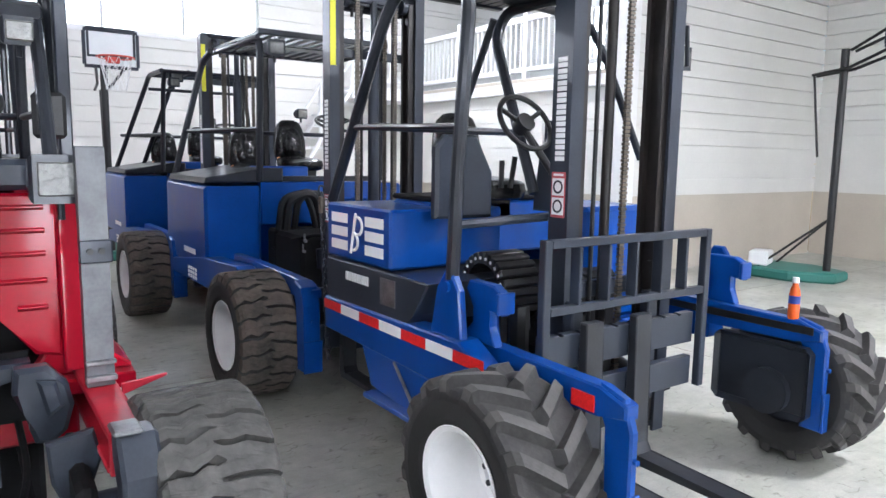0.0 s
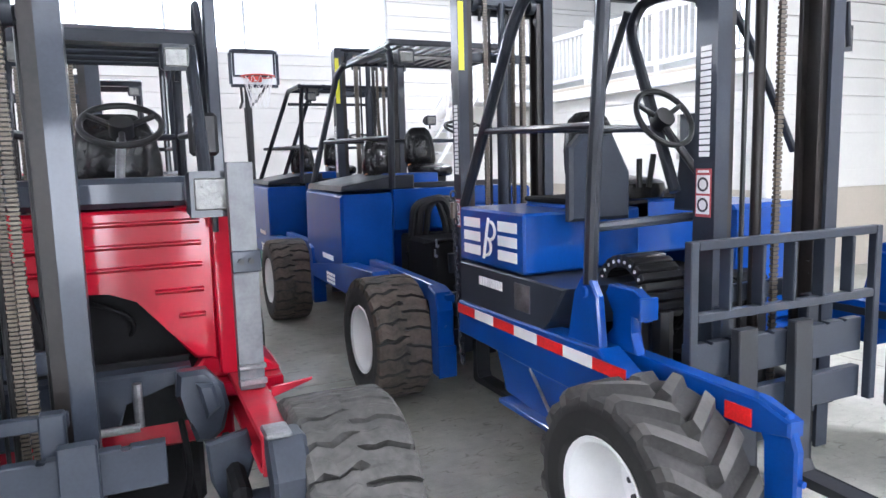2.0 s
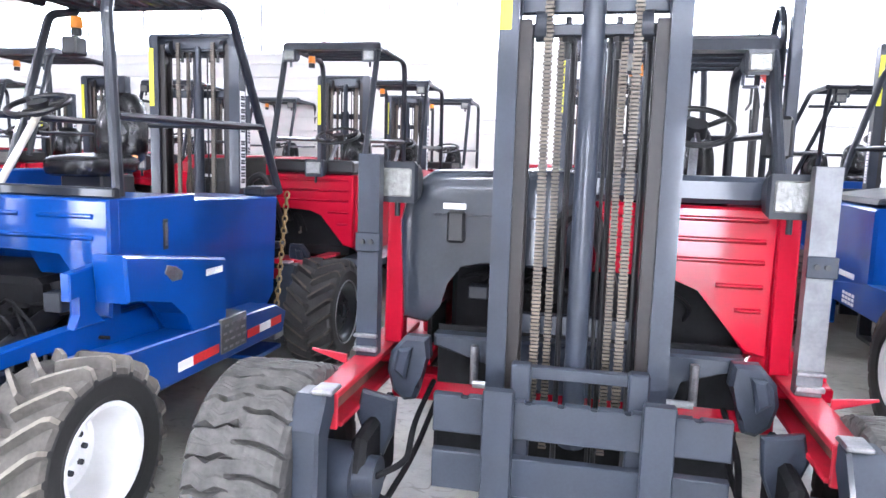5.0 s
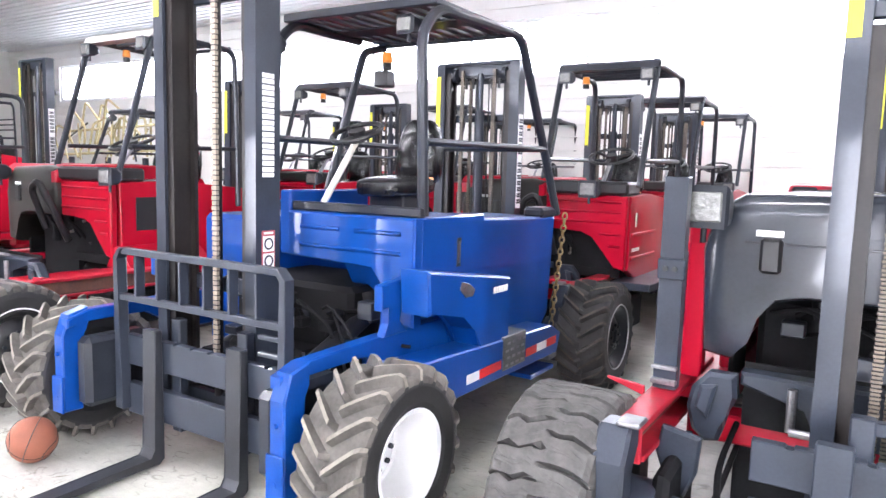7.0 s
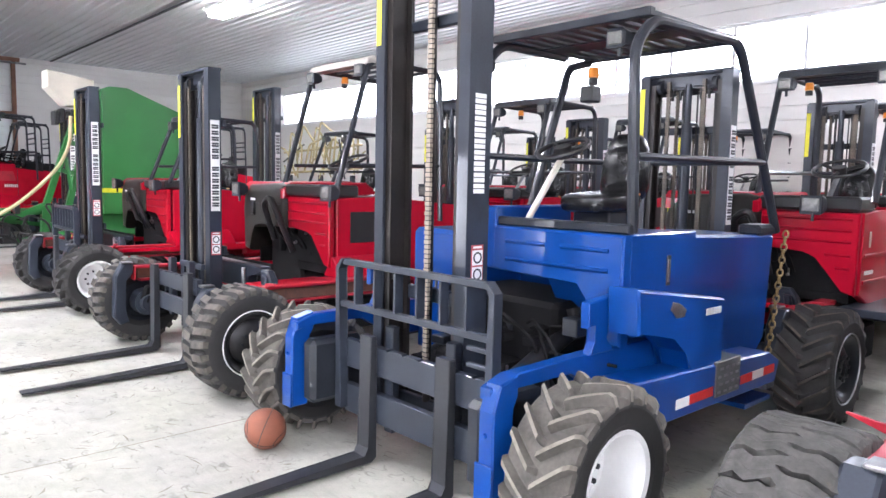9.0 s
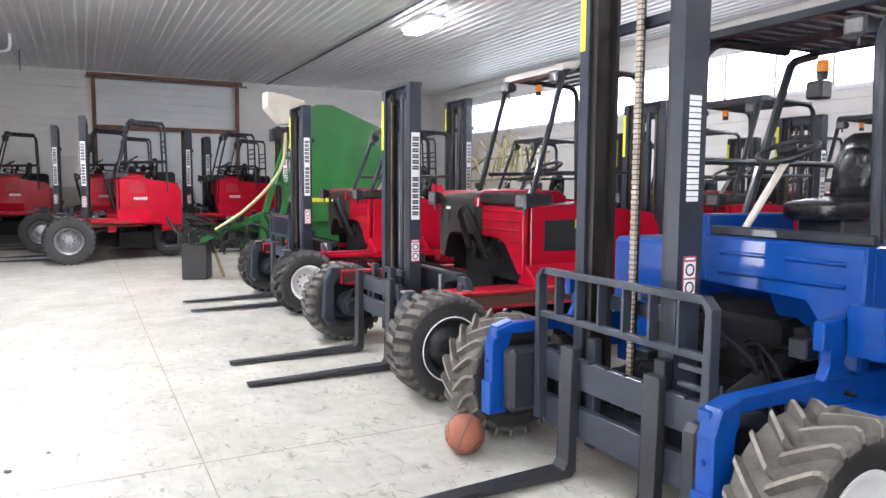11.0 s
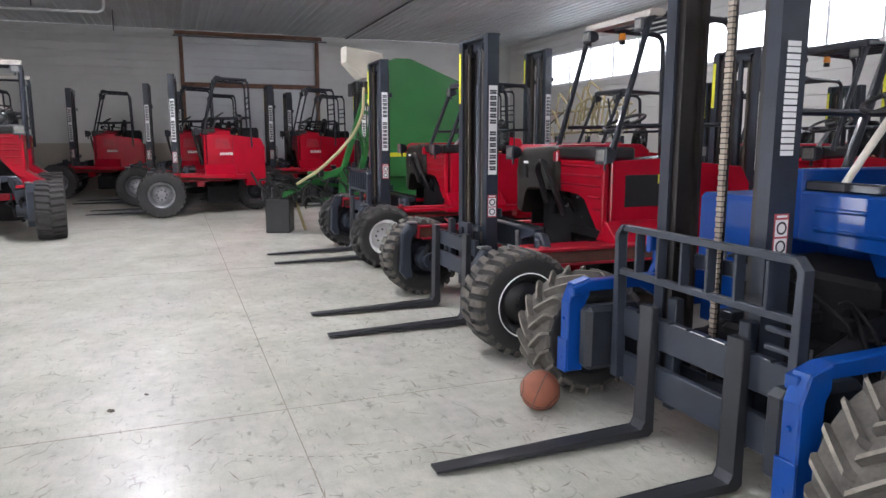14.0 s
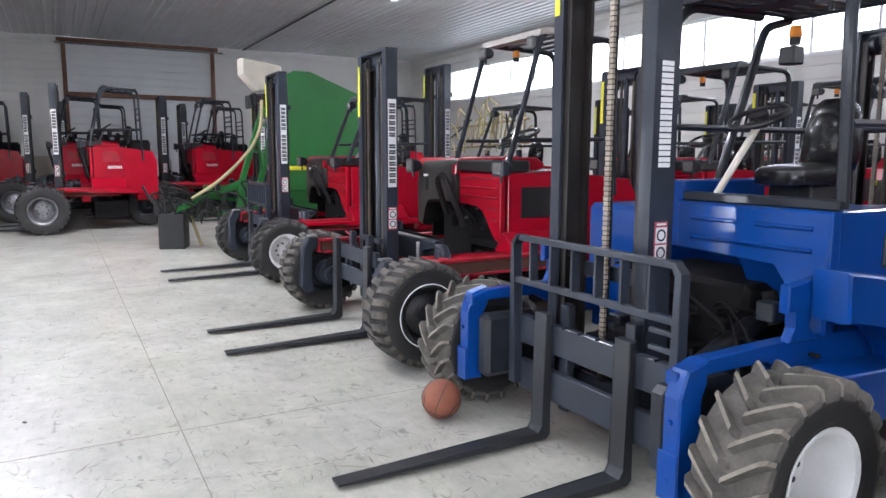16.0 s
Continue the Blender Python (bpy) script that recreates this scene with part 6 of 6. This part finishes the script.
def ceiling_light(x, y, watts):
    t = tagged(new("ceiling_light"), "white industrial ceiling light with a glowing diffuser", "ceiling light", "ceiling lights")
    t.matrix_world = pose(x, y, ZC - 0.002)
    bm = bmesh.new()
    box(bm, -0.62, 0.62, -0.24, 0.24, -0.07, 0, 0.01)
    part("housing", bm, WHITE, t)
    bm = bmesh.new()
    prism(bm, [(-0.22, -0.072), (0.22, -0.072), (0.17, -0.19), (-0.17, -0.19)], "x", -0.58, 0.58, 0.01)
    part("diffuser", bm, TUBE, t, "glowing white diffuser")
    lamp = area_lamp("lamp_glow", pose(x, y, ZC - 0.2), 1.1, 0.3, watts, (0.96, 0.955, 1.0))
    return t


# Only the first is ever in view; the rest are added to balance brightness.
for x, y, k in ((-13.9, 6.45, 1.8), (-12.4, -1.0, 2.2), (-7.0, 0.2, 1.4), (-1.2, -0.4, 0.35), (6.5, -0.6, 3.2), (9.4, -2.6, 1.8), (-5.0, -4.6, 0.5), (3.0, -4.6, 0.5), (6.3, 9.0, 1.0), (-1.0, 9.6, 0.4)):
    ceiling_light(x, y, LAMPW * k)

# ---- floor joints ----
for y in (0.36, -4.2, 4.9):
    bm = bmesh.new()
    box(bm, XW, XE, y - 0.003, y + 0.003, -0.002, 0.0012, 0)
    tagged(part("trim_floor_joint", bm, JOINT), "dark saw-cut floor joint", "floor joint", kind="structure")
for x in (-4.1, -9.0, 0.8, -13.9, -18.8, 5.7):
    bm = bmesh.new()
    box(bm, x - 0.003, x + 0.003, YS, YN, -0.002, 0.0014, 0)
    tagged(part("trim_floor_joint", bm, JOINT), "dark saw-cut floor joint", "floor joint", kind="structure")

# the dotted arc that a lugged tyre has left, two crumbs of dirt
rnd = random.Random(9)
bm = bmesh.new()
for k in range(26):
    f = k / 25
    y = -0.2 + 1.2 * f
    x = -3.3 - 0.42 * (1 - f) ** 2
    d = Vector((0.84 * (1 - f), 1.2, 0)).normalized() * rnd.uniform(0.008, 0.02)
    n = Vector((-d.y, d.x, 0)).normalized() * rnd.uniform(0.003, 0.007)
    c = Vector((x + rnd.uniform(-0.005, 0.005), y, 0.0012))
    bm.faces.new([bm.verts.new(c + v) for v in (-d - n * 0.4, -d * 0.3 - n, d - n * 0.5, d * 0.8 + n, -d * 0.6 + n * 0.8)])
tagged(part("tyre_mark", bm, SCRAPE), "faint dotted arc of tyre marks on the concrete", "tyre mark", kind="stuff")

# short scrapes left by forks and wheels, thickest before the parked row
scr = random.Random(23)
bm = bmesh.new()
for i in range(330):
    x, y = scr.uniform(-11.0, -2.6), scr.gauss(1.3, 0.8) if i % 4 else scr.uniform(-3.5, 1.5)
    ang = scr.choice((0.35, -0.6, 1.4)) + scr.gauss(0, 0.3)
    ln, wd = scr.uniform(0.02, 0.09) * (1.8 if i % 9 == 0 else 1.0), scr.uniform(0.003, 0.007)
    d, n = Vector((math.cos(ang), math.sin(ang), 0)) * ln, Vector((-math.sin(ang), math.cos(ang), 0)) * wd
    c = Vector((x, y, 0.0012))
    bend = n * scr.uniform(-2.0, 2.0)
    bm.faces.new([bm.verts.new(c + v) for v in (-d, bend - n, d, bend + n)])
tagged(part("scrape_marks", bm, SCRAPE), "short dull brown scrapes in the concrete floor", "scrape marks", kind="stuff")

for x, y, r in ((-4.45, -0.63, 0.02), (-4.67, -0.44, 0.012)):
    bm = bmesh.new()
    bmesh.ops.create_icosphere(bm, subdivisions=2, radius=r)
    for v in bm.verts:
        v.co = Vector((v.co.x * 1.5, v.co.y, max(v.co.z, -0.2 * r) * 0.45)) * rnd.uniform(0.8, 1.2)
    d = tagged(part("dirt_clump", bm, MUD), "small dark clump of dirt on the concrete", "dirt clump")
    d.matrix_world = pose(x, y, 0.1 * r, 0, 0, 30)

# ---- mezzanine with its railing, stair ----
def mezzanine():
    m = tagged(new("mezzanine"), "white railed mezzanine above the corner room", "mezzanine", kind="structure")
    bm = bmesh.new()
    box(bm, XB - 0.12, XE, YR + 0.2, YN - 0.01, 2.58, 2.8, 0.01)
    part("deck", bm, WHITE, m)
    bm = bmesh.new()
    box(bm, XB - 0.125, XB - 0.12, YR + 0.2, YN - 0.01, 2.74, 2.79, 0)
    part("edge_trim", bm, BEIGE, m)
    x = XB - 0.06
    for z0, z1 in ((3.66, 3.75), (2.9, 2.97)):
        bm = bmesh.new()
        box(bm, x - 0.04, x + 0.04, YR + 0.25, YN - 0.05, z0, z1, 0.008)
        part("handrail", bm, WHITE, m)
    y = YR + 0.3
    i = 0
    while y < YN - 0.1:
        bm = bmesh.new()
        if i % 14 == 0:
            box(bm, x - 0.05, x + 0.05, y - 0.05, y + 0.05, 2.8, 3.86, 0.01)
            part("post", bm, WHITE, m)
        else:
            box(bm, x - 0.018, x + 0.018, y - 0.018, y + 0.018, 2.97, 3.66, 0.003)
            part("baluster", bm, WHITE, m)
        y += 0.125
        i += 1
    bm = bmesh.new()
    box(bm, XB - 0.12, XB + 0.12, YR - 0.02, YR + 0.2, 0, ZC, 0.012)
    part("corner_post", bm, WHITE, m)
    # the landing that turns along the window wall
    bm = bmesh.new()
    box(bm, 6.6, XB - 0.125, 11.3, YN - 0.01, 2.58, 2.8, 0.01)
    part("landing", bm, WHITE, m)
    for z0, z1 in ((3.66, 3.75), (2.9, 2.97)):
        bm = bmesh.new()
        box(bm, 6.6, XB - 0.11, 11.32, 11.38, z0, z1, 0.008)
        part("handrail", bm, WHITE, m)
    for k in range(12):
        bm = bmesh.new()
        xx = 6.65 + k * 0.125
        box(bm, xx - 0.018, xx + 0.018, 11.33, 11.37, 2.97, 3.66, 0.003)
        part("baluster", bm, WHITE, m)
    # windows of the room behind
    bm = bmesh.new()
    box(bm, XB + 0.05, XB + 0.07, YR + 0.8, YR + 1.7, 1.5, 2.15, 0)
    part("room_window", bm, DARKGLASS, m, "dark window of the corner room")


mezzanine()


def white_stair():
    """An open white stair against the window wall, with a slanting handrail."""
    t = empty("stair", "white-painted open stair with slanting rails against the wall", "stair")
    x0, x1, n = 4.9, 6.6, 14
    for i in range(n):
        f = (i + 0.5) / n
        bm = bmesh.new()
        box(bm, x0 + (x1 - x0) * f - 0.13, x0 + (x1 - x0) * f + 0.13, 11.35, 12.1, 2.8 * f - 0.02, 2.8 * f + 0.02, 0.004)
        part("tread", bm, WHITE, t)
    for y in (11.32, 12.13):
        bm = bmesh.new()
        tube(bm, [(x0 - 0.1, y, 0.0), (x1, y, 2.75)], 0.035, 8)
        part("stringer", bm, WHITE, t)
    for z in (0.5, 0.95):
        bm = bmesh.new()
        tube(bm, [(x0 - 0.1, 11.32, z), (x1, 11.32, 2.75 + z)], 0.025, 8)
        part("stair_rail", bm, WHITE, t)
    for f in (0.0, 0.33, 0.66, 1.0):
        bm = bmesh.new()
        xx = x0 - 0.1 + (x1 - x0 + 0.1) * f
        tube(bm, [(xx, 11.32, 2.75 * f), (xx, 11.32, 2.75 * f + 0.98)], 0.03, 8)
        part("stair_post", bm, WHITE, t)


white_stair()


# ---- basketball hoops ----
def hoop(x, y, turn, label, height=3.05, board=(1.1, 0.75)):
    t = empty("basketball_hoop", label, "basketball hoop", "portable basketball hoops")
    bm = bmesh.new()
    prism(bm, [(-0.45, 1.1), (0.45, 1.1), (0.48, 0.3), (0.2, -0.2), (-0.2, -0.2), (-0.48, 0.3)], "z", 0.0, 0.14, 0.03)
    part("base", bm, TEAL, t, "teal plastic water-filled base")
    bm = bmesh.new()
    tube(bm, [(0, 0.0, 0.1), (0, 0.0, height - 0.02)], 0.05, 12)
    part("pole", bm, BLACK, t, smooth=True)
    for s in (-1, 1):
        bm = bmesh.new()
        tube(bm, [(s * 0.3, 0.8, 0.13), (0, 0.0, 0.85)], 0.016, 8)
        part("brace", bm, BLACK, t)
        bm = bmesh.new()
        tube(bm, [(s * 0.07, 0.36, height - 0.33), (s * 0.1, -0.09, height - 0.27), (s * 0.2, -0.64, height - 0.05)], 0.02, 8)
        part("board_arm", bm, BLACK, t)
        bm = bmesh.new()
        tube(bm, [(s * 0.07, -0.09, height - 0.05), (s * 0.2, -0.64, height + 0.22)], 0.02, 8)
        part("board_arm", bm, BLACK, t)
    bm = bmesh.new()
    tube(bm, [(0, 0.36, height - 0.33), (0.0, 0.24, height - 1.4)], 0.016, 8)
    part("lift_handle", bm, BLACK, t)
    bw, bh = board
    bm = bmesh.new()
    box(bm, -bw / 2, bw / 2, -0.66, -0.63, height - 0.1, height - 0.1 + bh, 0.008)
    bb = part("backboard", bm, CLEARBOARD, t, "pale clear backboard")
    for a in ((-bw / 2, bw / 2, height - 0.12, height - 0.08), (-bw / 2, bw / 2, height - 0.13 + bh, height - 0.09 + bh), (-bw / 2 - 0.02, -bw / 2 + 0.02, height - 0.08, height - 0.13 + bh), (bw / 2 - 0.02, bw / 2 + 0.02, height - 0.08, height - 0.13 + bh)):
        bm = bmesh.new()
        box(bm, a[0], a[1], -0.675, -0.615, a[2], a[3], 0.004)
        part("board_frame", bm, SLATE, bb)
    for a in ((-0.3, 0.3, height + 0.38, height + 0.41), (-0.3, 0.3, height + 0.02, height + 0.05), (-0.3, -0.27, height + 0.05, height + 0.38), (0.27, 0.3, height + 0.05, height + 0.38)):
        bm = bmesh.new()
        box(bm, a[0], a[1], -0.665, -0.661, a[2], a[3], 0)
        part("board_line", bm, SLATE, bb)
    bm = bmesh.new()
    tube(bm, [(0.225 * math.cos(2 * math.pi * i / 28), -0.94 + 0.225 * math.sin(2 * math.pi * i / 28), height) for i in range(28)], 0.011, 8, closed=True)
    part("rim", bm, REDRIM, t, "red steel rim", smooth=True)
    slab(t, "rim_plate", REDRIM, -0.09, 0.09, -0.73, -0.66, height - 0.05, height + 0.03, 0.005)
    for i in range(12):
        a0 = 2 * math.pi * i / 12
        for sgn in (1, -1):
            bm = bmesh.new()
            pts = []
            for k in range(6):
                f = k / 5
                a = a0 + sgn * f * 0.9
                r = 0.222 - 0.10 * f ** 0.7
                pts.append((r * math.cos(a), -0.94 + r * math.sin(a), height - 0.42 * f))
            tube(bm, pts, 0.004, 4)
            part("net_cord", bm, LABEL, t)
    t.matrix_world = pose(x, y, 0, 0, 0, turn)
    return t


hoop(2.57, 11.15, 0, "portable basketball hoop with clear board and white net", 2.8, (0.66, 0.48))
hoop(10.27, 4.69, 6, "portable basketball hoop on a teal base by the wall", 3.05)
w = slab(None, "storage_box", WHITE, -0.19, 0.19, -0.13, 0.13, 0.0, 0.2, 0.02)
tagged(w, "small white foam box on the teal hoop base", "box")
w.matrix_world = pose(10.05, 5.5, 0.142, 0, 0, 20)


# ---- basketball, bottle ----
def basketball():
    t = empty("basketball", "worn orange-brown basketball on the concrete floor", "basketball")
    bm = bmesh.new()
    bmesh.ops.create_uvsphere(bm, u_segments=40, v_segments=24, radius=0.12)
    part("shell", bm, BALL, t, smooth=True)
    R = 0.1198
    for kind in range(4):
        pts = []
        for i in range(40):
            a = 2 * math.pi * i / 40
            if kind == 0:
                v = Vector((math.cos(a), math.sin(a), 0))
            elif kind == 1:
                v = Vector((0, math.cos(a), math.sin(a)))
            else:
                s = 1 if kind == 2 else -1
                b = 0.62 + 0.22 * math.cos(2 * a)
                v = Vector((s * math.cos(b), math.sin(b) * math.cos(a), math.sin(b) * math.sin(a)))
            pts.append(v.normalized() * R)
        bm = bmesh.new()
        tube(bm, pts, 0.0025, 5, closed=True)
        part("seam", bm, BLACK, t, "black ball seam")
    t.matrix_world = pose(-3.56, 1.78, 0.12, 35, 20, 50)
    return t


basketball()


def bottle(x, y, z):
    t = empty("drink_bottle", "orange drink bottle with a white cap and blue label", "bottle")
    bm = bmesh.new()
    lathe(bm, [(0.0, 0.001), (0.0, 0.024), (0.01, 0.027), (0.12, 0.027), (0.15, 0.023), (0.175, 0.013), (0.19, 0.012), (0.19, 0.001)], (0, 0, 0), "z", 20)
    part("body", bm, DRINK, t, "orange drink", smooth=True)
    bm = bmesh.new()
    lathe(bm, [(0.185, 0.001), (0.185, 0.017), (0.212, 0.016), (0.212, 0.001)], (0, 0, 0), "z", 16)
    part("cap", bm, WHITE, t)
    bm = bmesh.new()
    lathe(bm, [(0.08, 0.0275), (0.08, 0.028), (0.12, 0.028), (0.12, 0.0275)], (0, 0, 0), "z", 20)
    part("label", bm, BLUELABEL, t)
    t.matrix_world = pose(x, y, z)


bottle(3.42 + 0.80, 2.1 - 0.22, 0.787)


# ---- green farm machine ----
def farm_machine():
    t = empty("farm_machine", "large green farm machine with a sloping top and pale hose", "farm machine")
    bm = bmesh.new()
    prism(bm, [(3.72, 0.9), (3.72, 3.08), (3.85, 3.14), (4.15, 3.14), (5.8, 2.5), (5.8, 0.9)], "x", -14.2, -13.1, 0)
    part("tank", bm, GREEN, t, "green sheet-steel tank")
    slab(t, "yellow_band", YELLOW, -13.096, -13.09, 3.6, 4.5, 1.28, 1.36, 0)
    slab(t, "chassis", GREEN, -14.2, -13.3, 3.3, 5.4, 0.5, 0.9, 0.03)
    for y in (3.5, 5.3):
        tyre_parts("tyre", t, (-13.7, y, 0.42), 0.42, 0.3, 1, 15, "bars", 0.95, 0.06, RUBBER, RUBBER, YELLOW)
    for a, b, r in (((-12.2, 3.02, 2.4), (-12.3, 2.62, 1.1), 0.045), ((-12.5, 3.3, 2.3), (-12.5, 2.95, 0.9), 0.045), ((-12.2, 2.95, 2.1), (-12.5, 3.22, 2.05), 0.03), ((-12.2, 2.8, 1.65), (-12.5, 3.1, 1.6), 0.03), ((-12.2, 2.9, 1.85), (-12.5, 3.05, 1.3), 0.025), ((-12.3, 2.62, 1.1), (-12.2, 1.5, 0.66), 0.045),
                    ((-12.3, 2.62, 1.1), (-12.4, 2.6, 0.5), 0.06), ((-12.6, 2.8, 0.75), (-12.3, 1.7, 0.9), 0.03), ((-12.4, 3.3, 1.0), (-12.3, 2.2, 1.0), 0.05), ((-13.2, 3.6, 0.8), (-12.4, 2.6, 0.75), 0.05), ((-12.3, 2.2, 0.55), (-12.3, 3.2, 0.7), 0.03), ((-12.5, 2.95, 0.9), (-12.4, 3.3, 0.6), 0.04)):
        bm = bmesh.new()
        tube(bm, [a, b], r, 8, square=True)
        part("boom", bm, GREEN, t)
    bm = bmesh.new()
    prism(bm, [(2.66, 3.19), (3.32, 3.09), (3.31, 2.95), (3.08, 2.67), (2.91, 2.66), (2.66, 2.93)], "x", -12.5, -12.1, 0.015)
    part("hopper", bm, HOPPER, t, "off-white plastic hopper")
    for k in range(5):
        slab(t, "seed_meter", BLACK, -12.45 + 0.03 * (k % 2), -12.2, 2.76 + 0.08 * k, 2.83 + 0.08 * k, 2.36 + 0.05 * (k % 3), 2.58 + 0.04 * (k % 2), 0.012)
    hose(t, [(-12.1, 2.96, 2.5), (-12.05, 2.93, 2.05), (-12.05, 2.76, 1.70), (-12.05, 2.45, 1.36), (-12.05, 2.15, 1.1), (-12.1, 1.75, 0.85)], 0.027, "pale_hose", HOSE, 0.3)
    rnd = random.Random(12)
    for k in range(12):
        y, z = rnd.uniform(1.3, 2.7), rnd.uniform(0.45, 0.95)
        hose(t, [(-12.2, y, z), (-12.05, y + rnd.uniform(-0.2, 0.2), z + 0.22), (-12.2, y + 0.35, z + 0.1), (-12.35, y + 0.45, z - 0.2)], rnd.uniform(0.012, 0.022), "hydraulic_hose", BLACK)
    for k in range(6):
        y, z = rnd.uniform(1.4, 2.9), rnd.uniform(0.4, 1.1)
        slab(t, "bracket", rnd.choice((GREEN, DARK, BLACK)), -12.35, -12.2, y, y + rnd.uniform(0.06, 0.16), z, z + rnd.uniform(0.08, 0.25), 0.008)
    for k in range(6):
        slab(t, "manifold", BLACK, -12.5 + 0.05 * k, -12.4 + 0.05 * k, 1.2 + 0.16 * k, 1.3 + 0.16 * k, 0.55, 0.75 + 0.03 * (k % 3), 0.01)
    for k in range(4):
        hose(t, [(-12.4, 1.3 + 0.15 * k, 0.7), (-12.2, 1.1 + 0.2 * k, 0.95), (-12.3, 1.6 + 0.15 * k, 0.9), (-12.5, 2.0, 0.6)], 0.018, "hydraulic_hose", BLACK)
    slab(t, "beam", BLACK, -12.6, -12.5, 1.0, 2.9, 0.5, 0.58, 0.01)
    bar(t, (-12.5, 1.95, 0.0), (-12.52, 1.78, 0.55), BOOM, 0.028, "stand")
    return t


farm_machine()
bm = bmesh.new()
box(bm, -0.21, 0.21, -0.2, 0.2, 0.0, 0.6, 0.015)
w = tagged(part("black_box", bm, BLACK), "black upright box on the concrete floor", "box")
w.matrix_world = pose(-12.45, 1.5, 0, 0, 0, 70)


def sprayer():
    """Folded boom sections: bent tan tubes heaped on a dark frame."""
    t = empty("farm_boom", "folded tan tube boom heaped on a dark frame by the windows", "farm boom")
    rnd = random.Random(4)
    for k in range(9):
        x, z = -16.9 + 0.36 * k + rnd.uniform(-0.1, 0.1), rnd.uniform(1.75, 2.1)
        y = 9.2 + 0.12 * (k % 4)
        hose(t, [(x, y, z), (x + rnd.uniform(0.1, 0.35), y, z + rnd.uniform(0.6, 1.0)), (x + rnd.uniform(0.5, 0.9), y + 0.05, z + rnd.uniform(0.3, 0.9)), (x + rnd.uniform(0.6, 1.1), y, z - 0.1)], 0.026, "boom_tube", BOOM, 0.12)
    for k in range(12):
        x, y, z = rnd.uniform(-16.9, -13.6), rnd.uniform(9.1, 9.8), rnd.uniform(1.6, 2.1)
        bar(t, (x, y, z), (x + rnd.uniform(-0.5, 0.9), y + rnd.uniform(-0.2, 0.2), z + rnd.uniform(0.2, 0.95)), rnd.choice((BOOM, BOOM, DARK, BLACK)), rnd.uniform(0.014, 0.024), "strut")
    for z in (1.75, 2.3):
        bar(t, (-17.0, 9.5, z), (-13.4, 9.5, z + 0.12), BOOM, 0.03, "chord")
    for x in (-16.6, -15.1, -13.7):
        slab(t, "stand", DARK, x - 0.05, x + 0.05, 9.4, 9.5, 0.0, 1.7, 0.006)
    slab(t, "frame", DARK, -16.9, -13.5, 9.36, 9.54, 1.0, 1.2, 0.01)


sprayer()
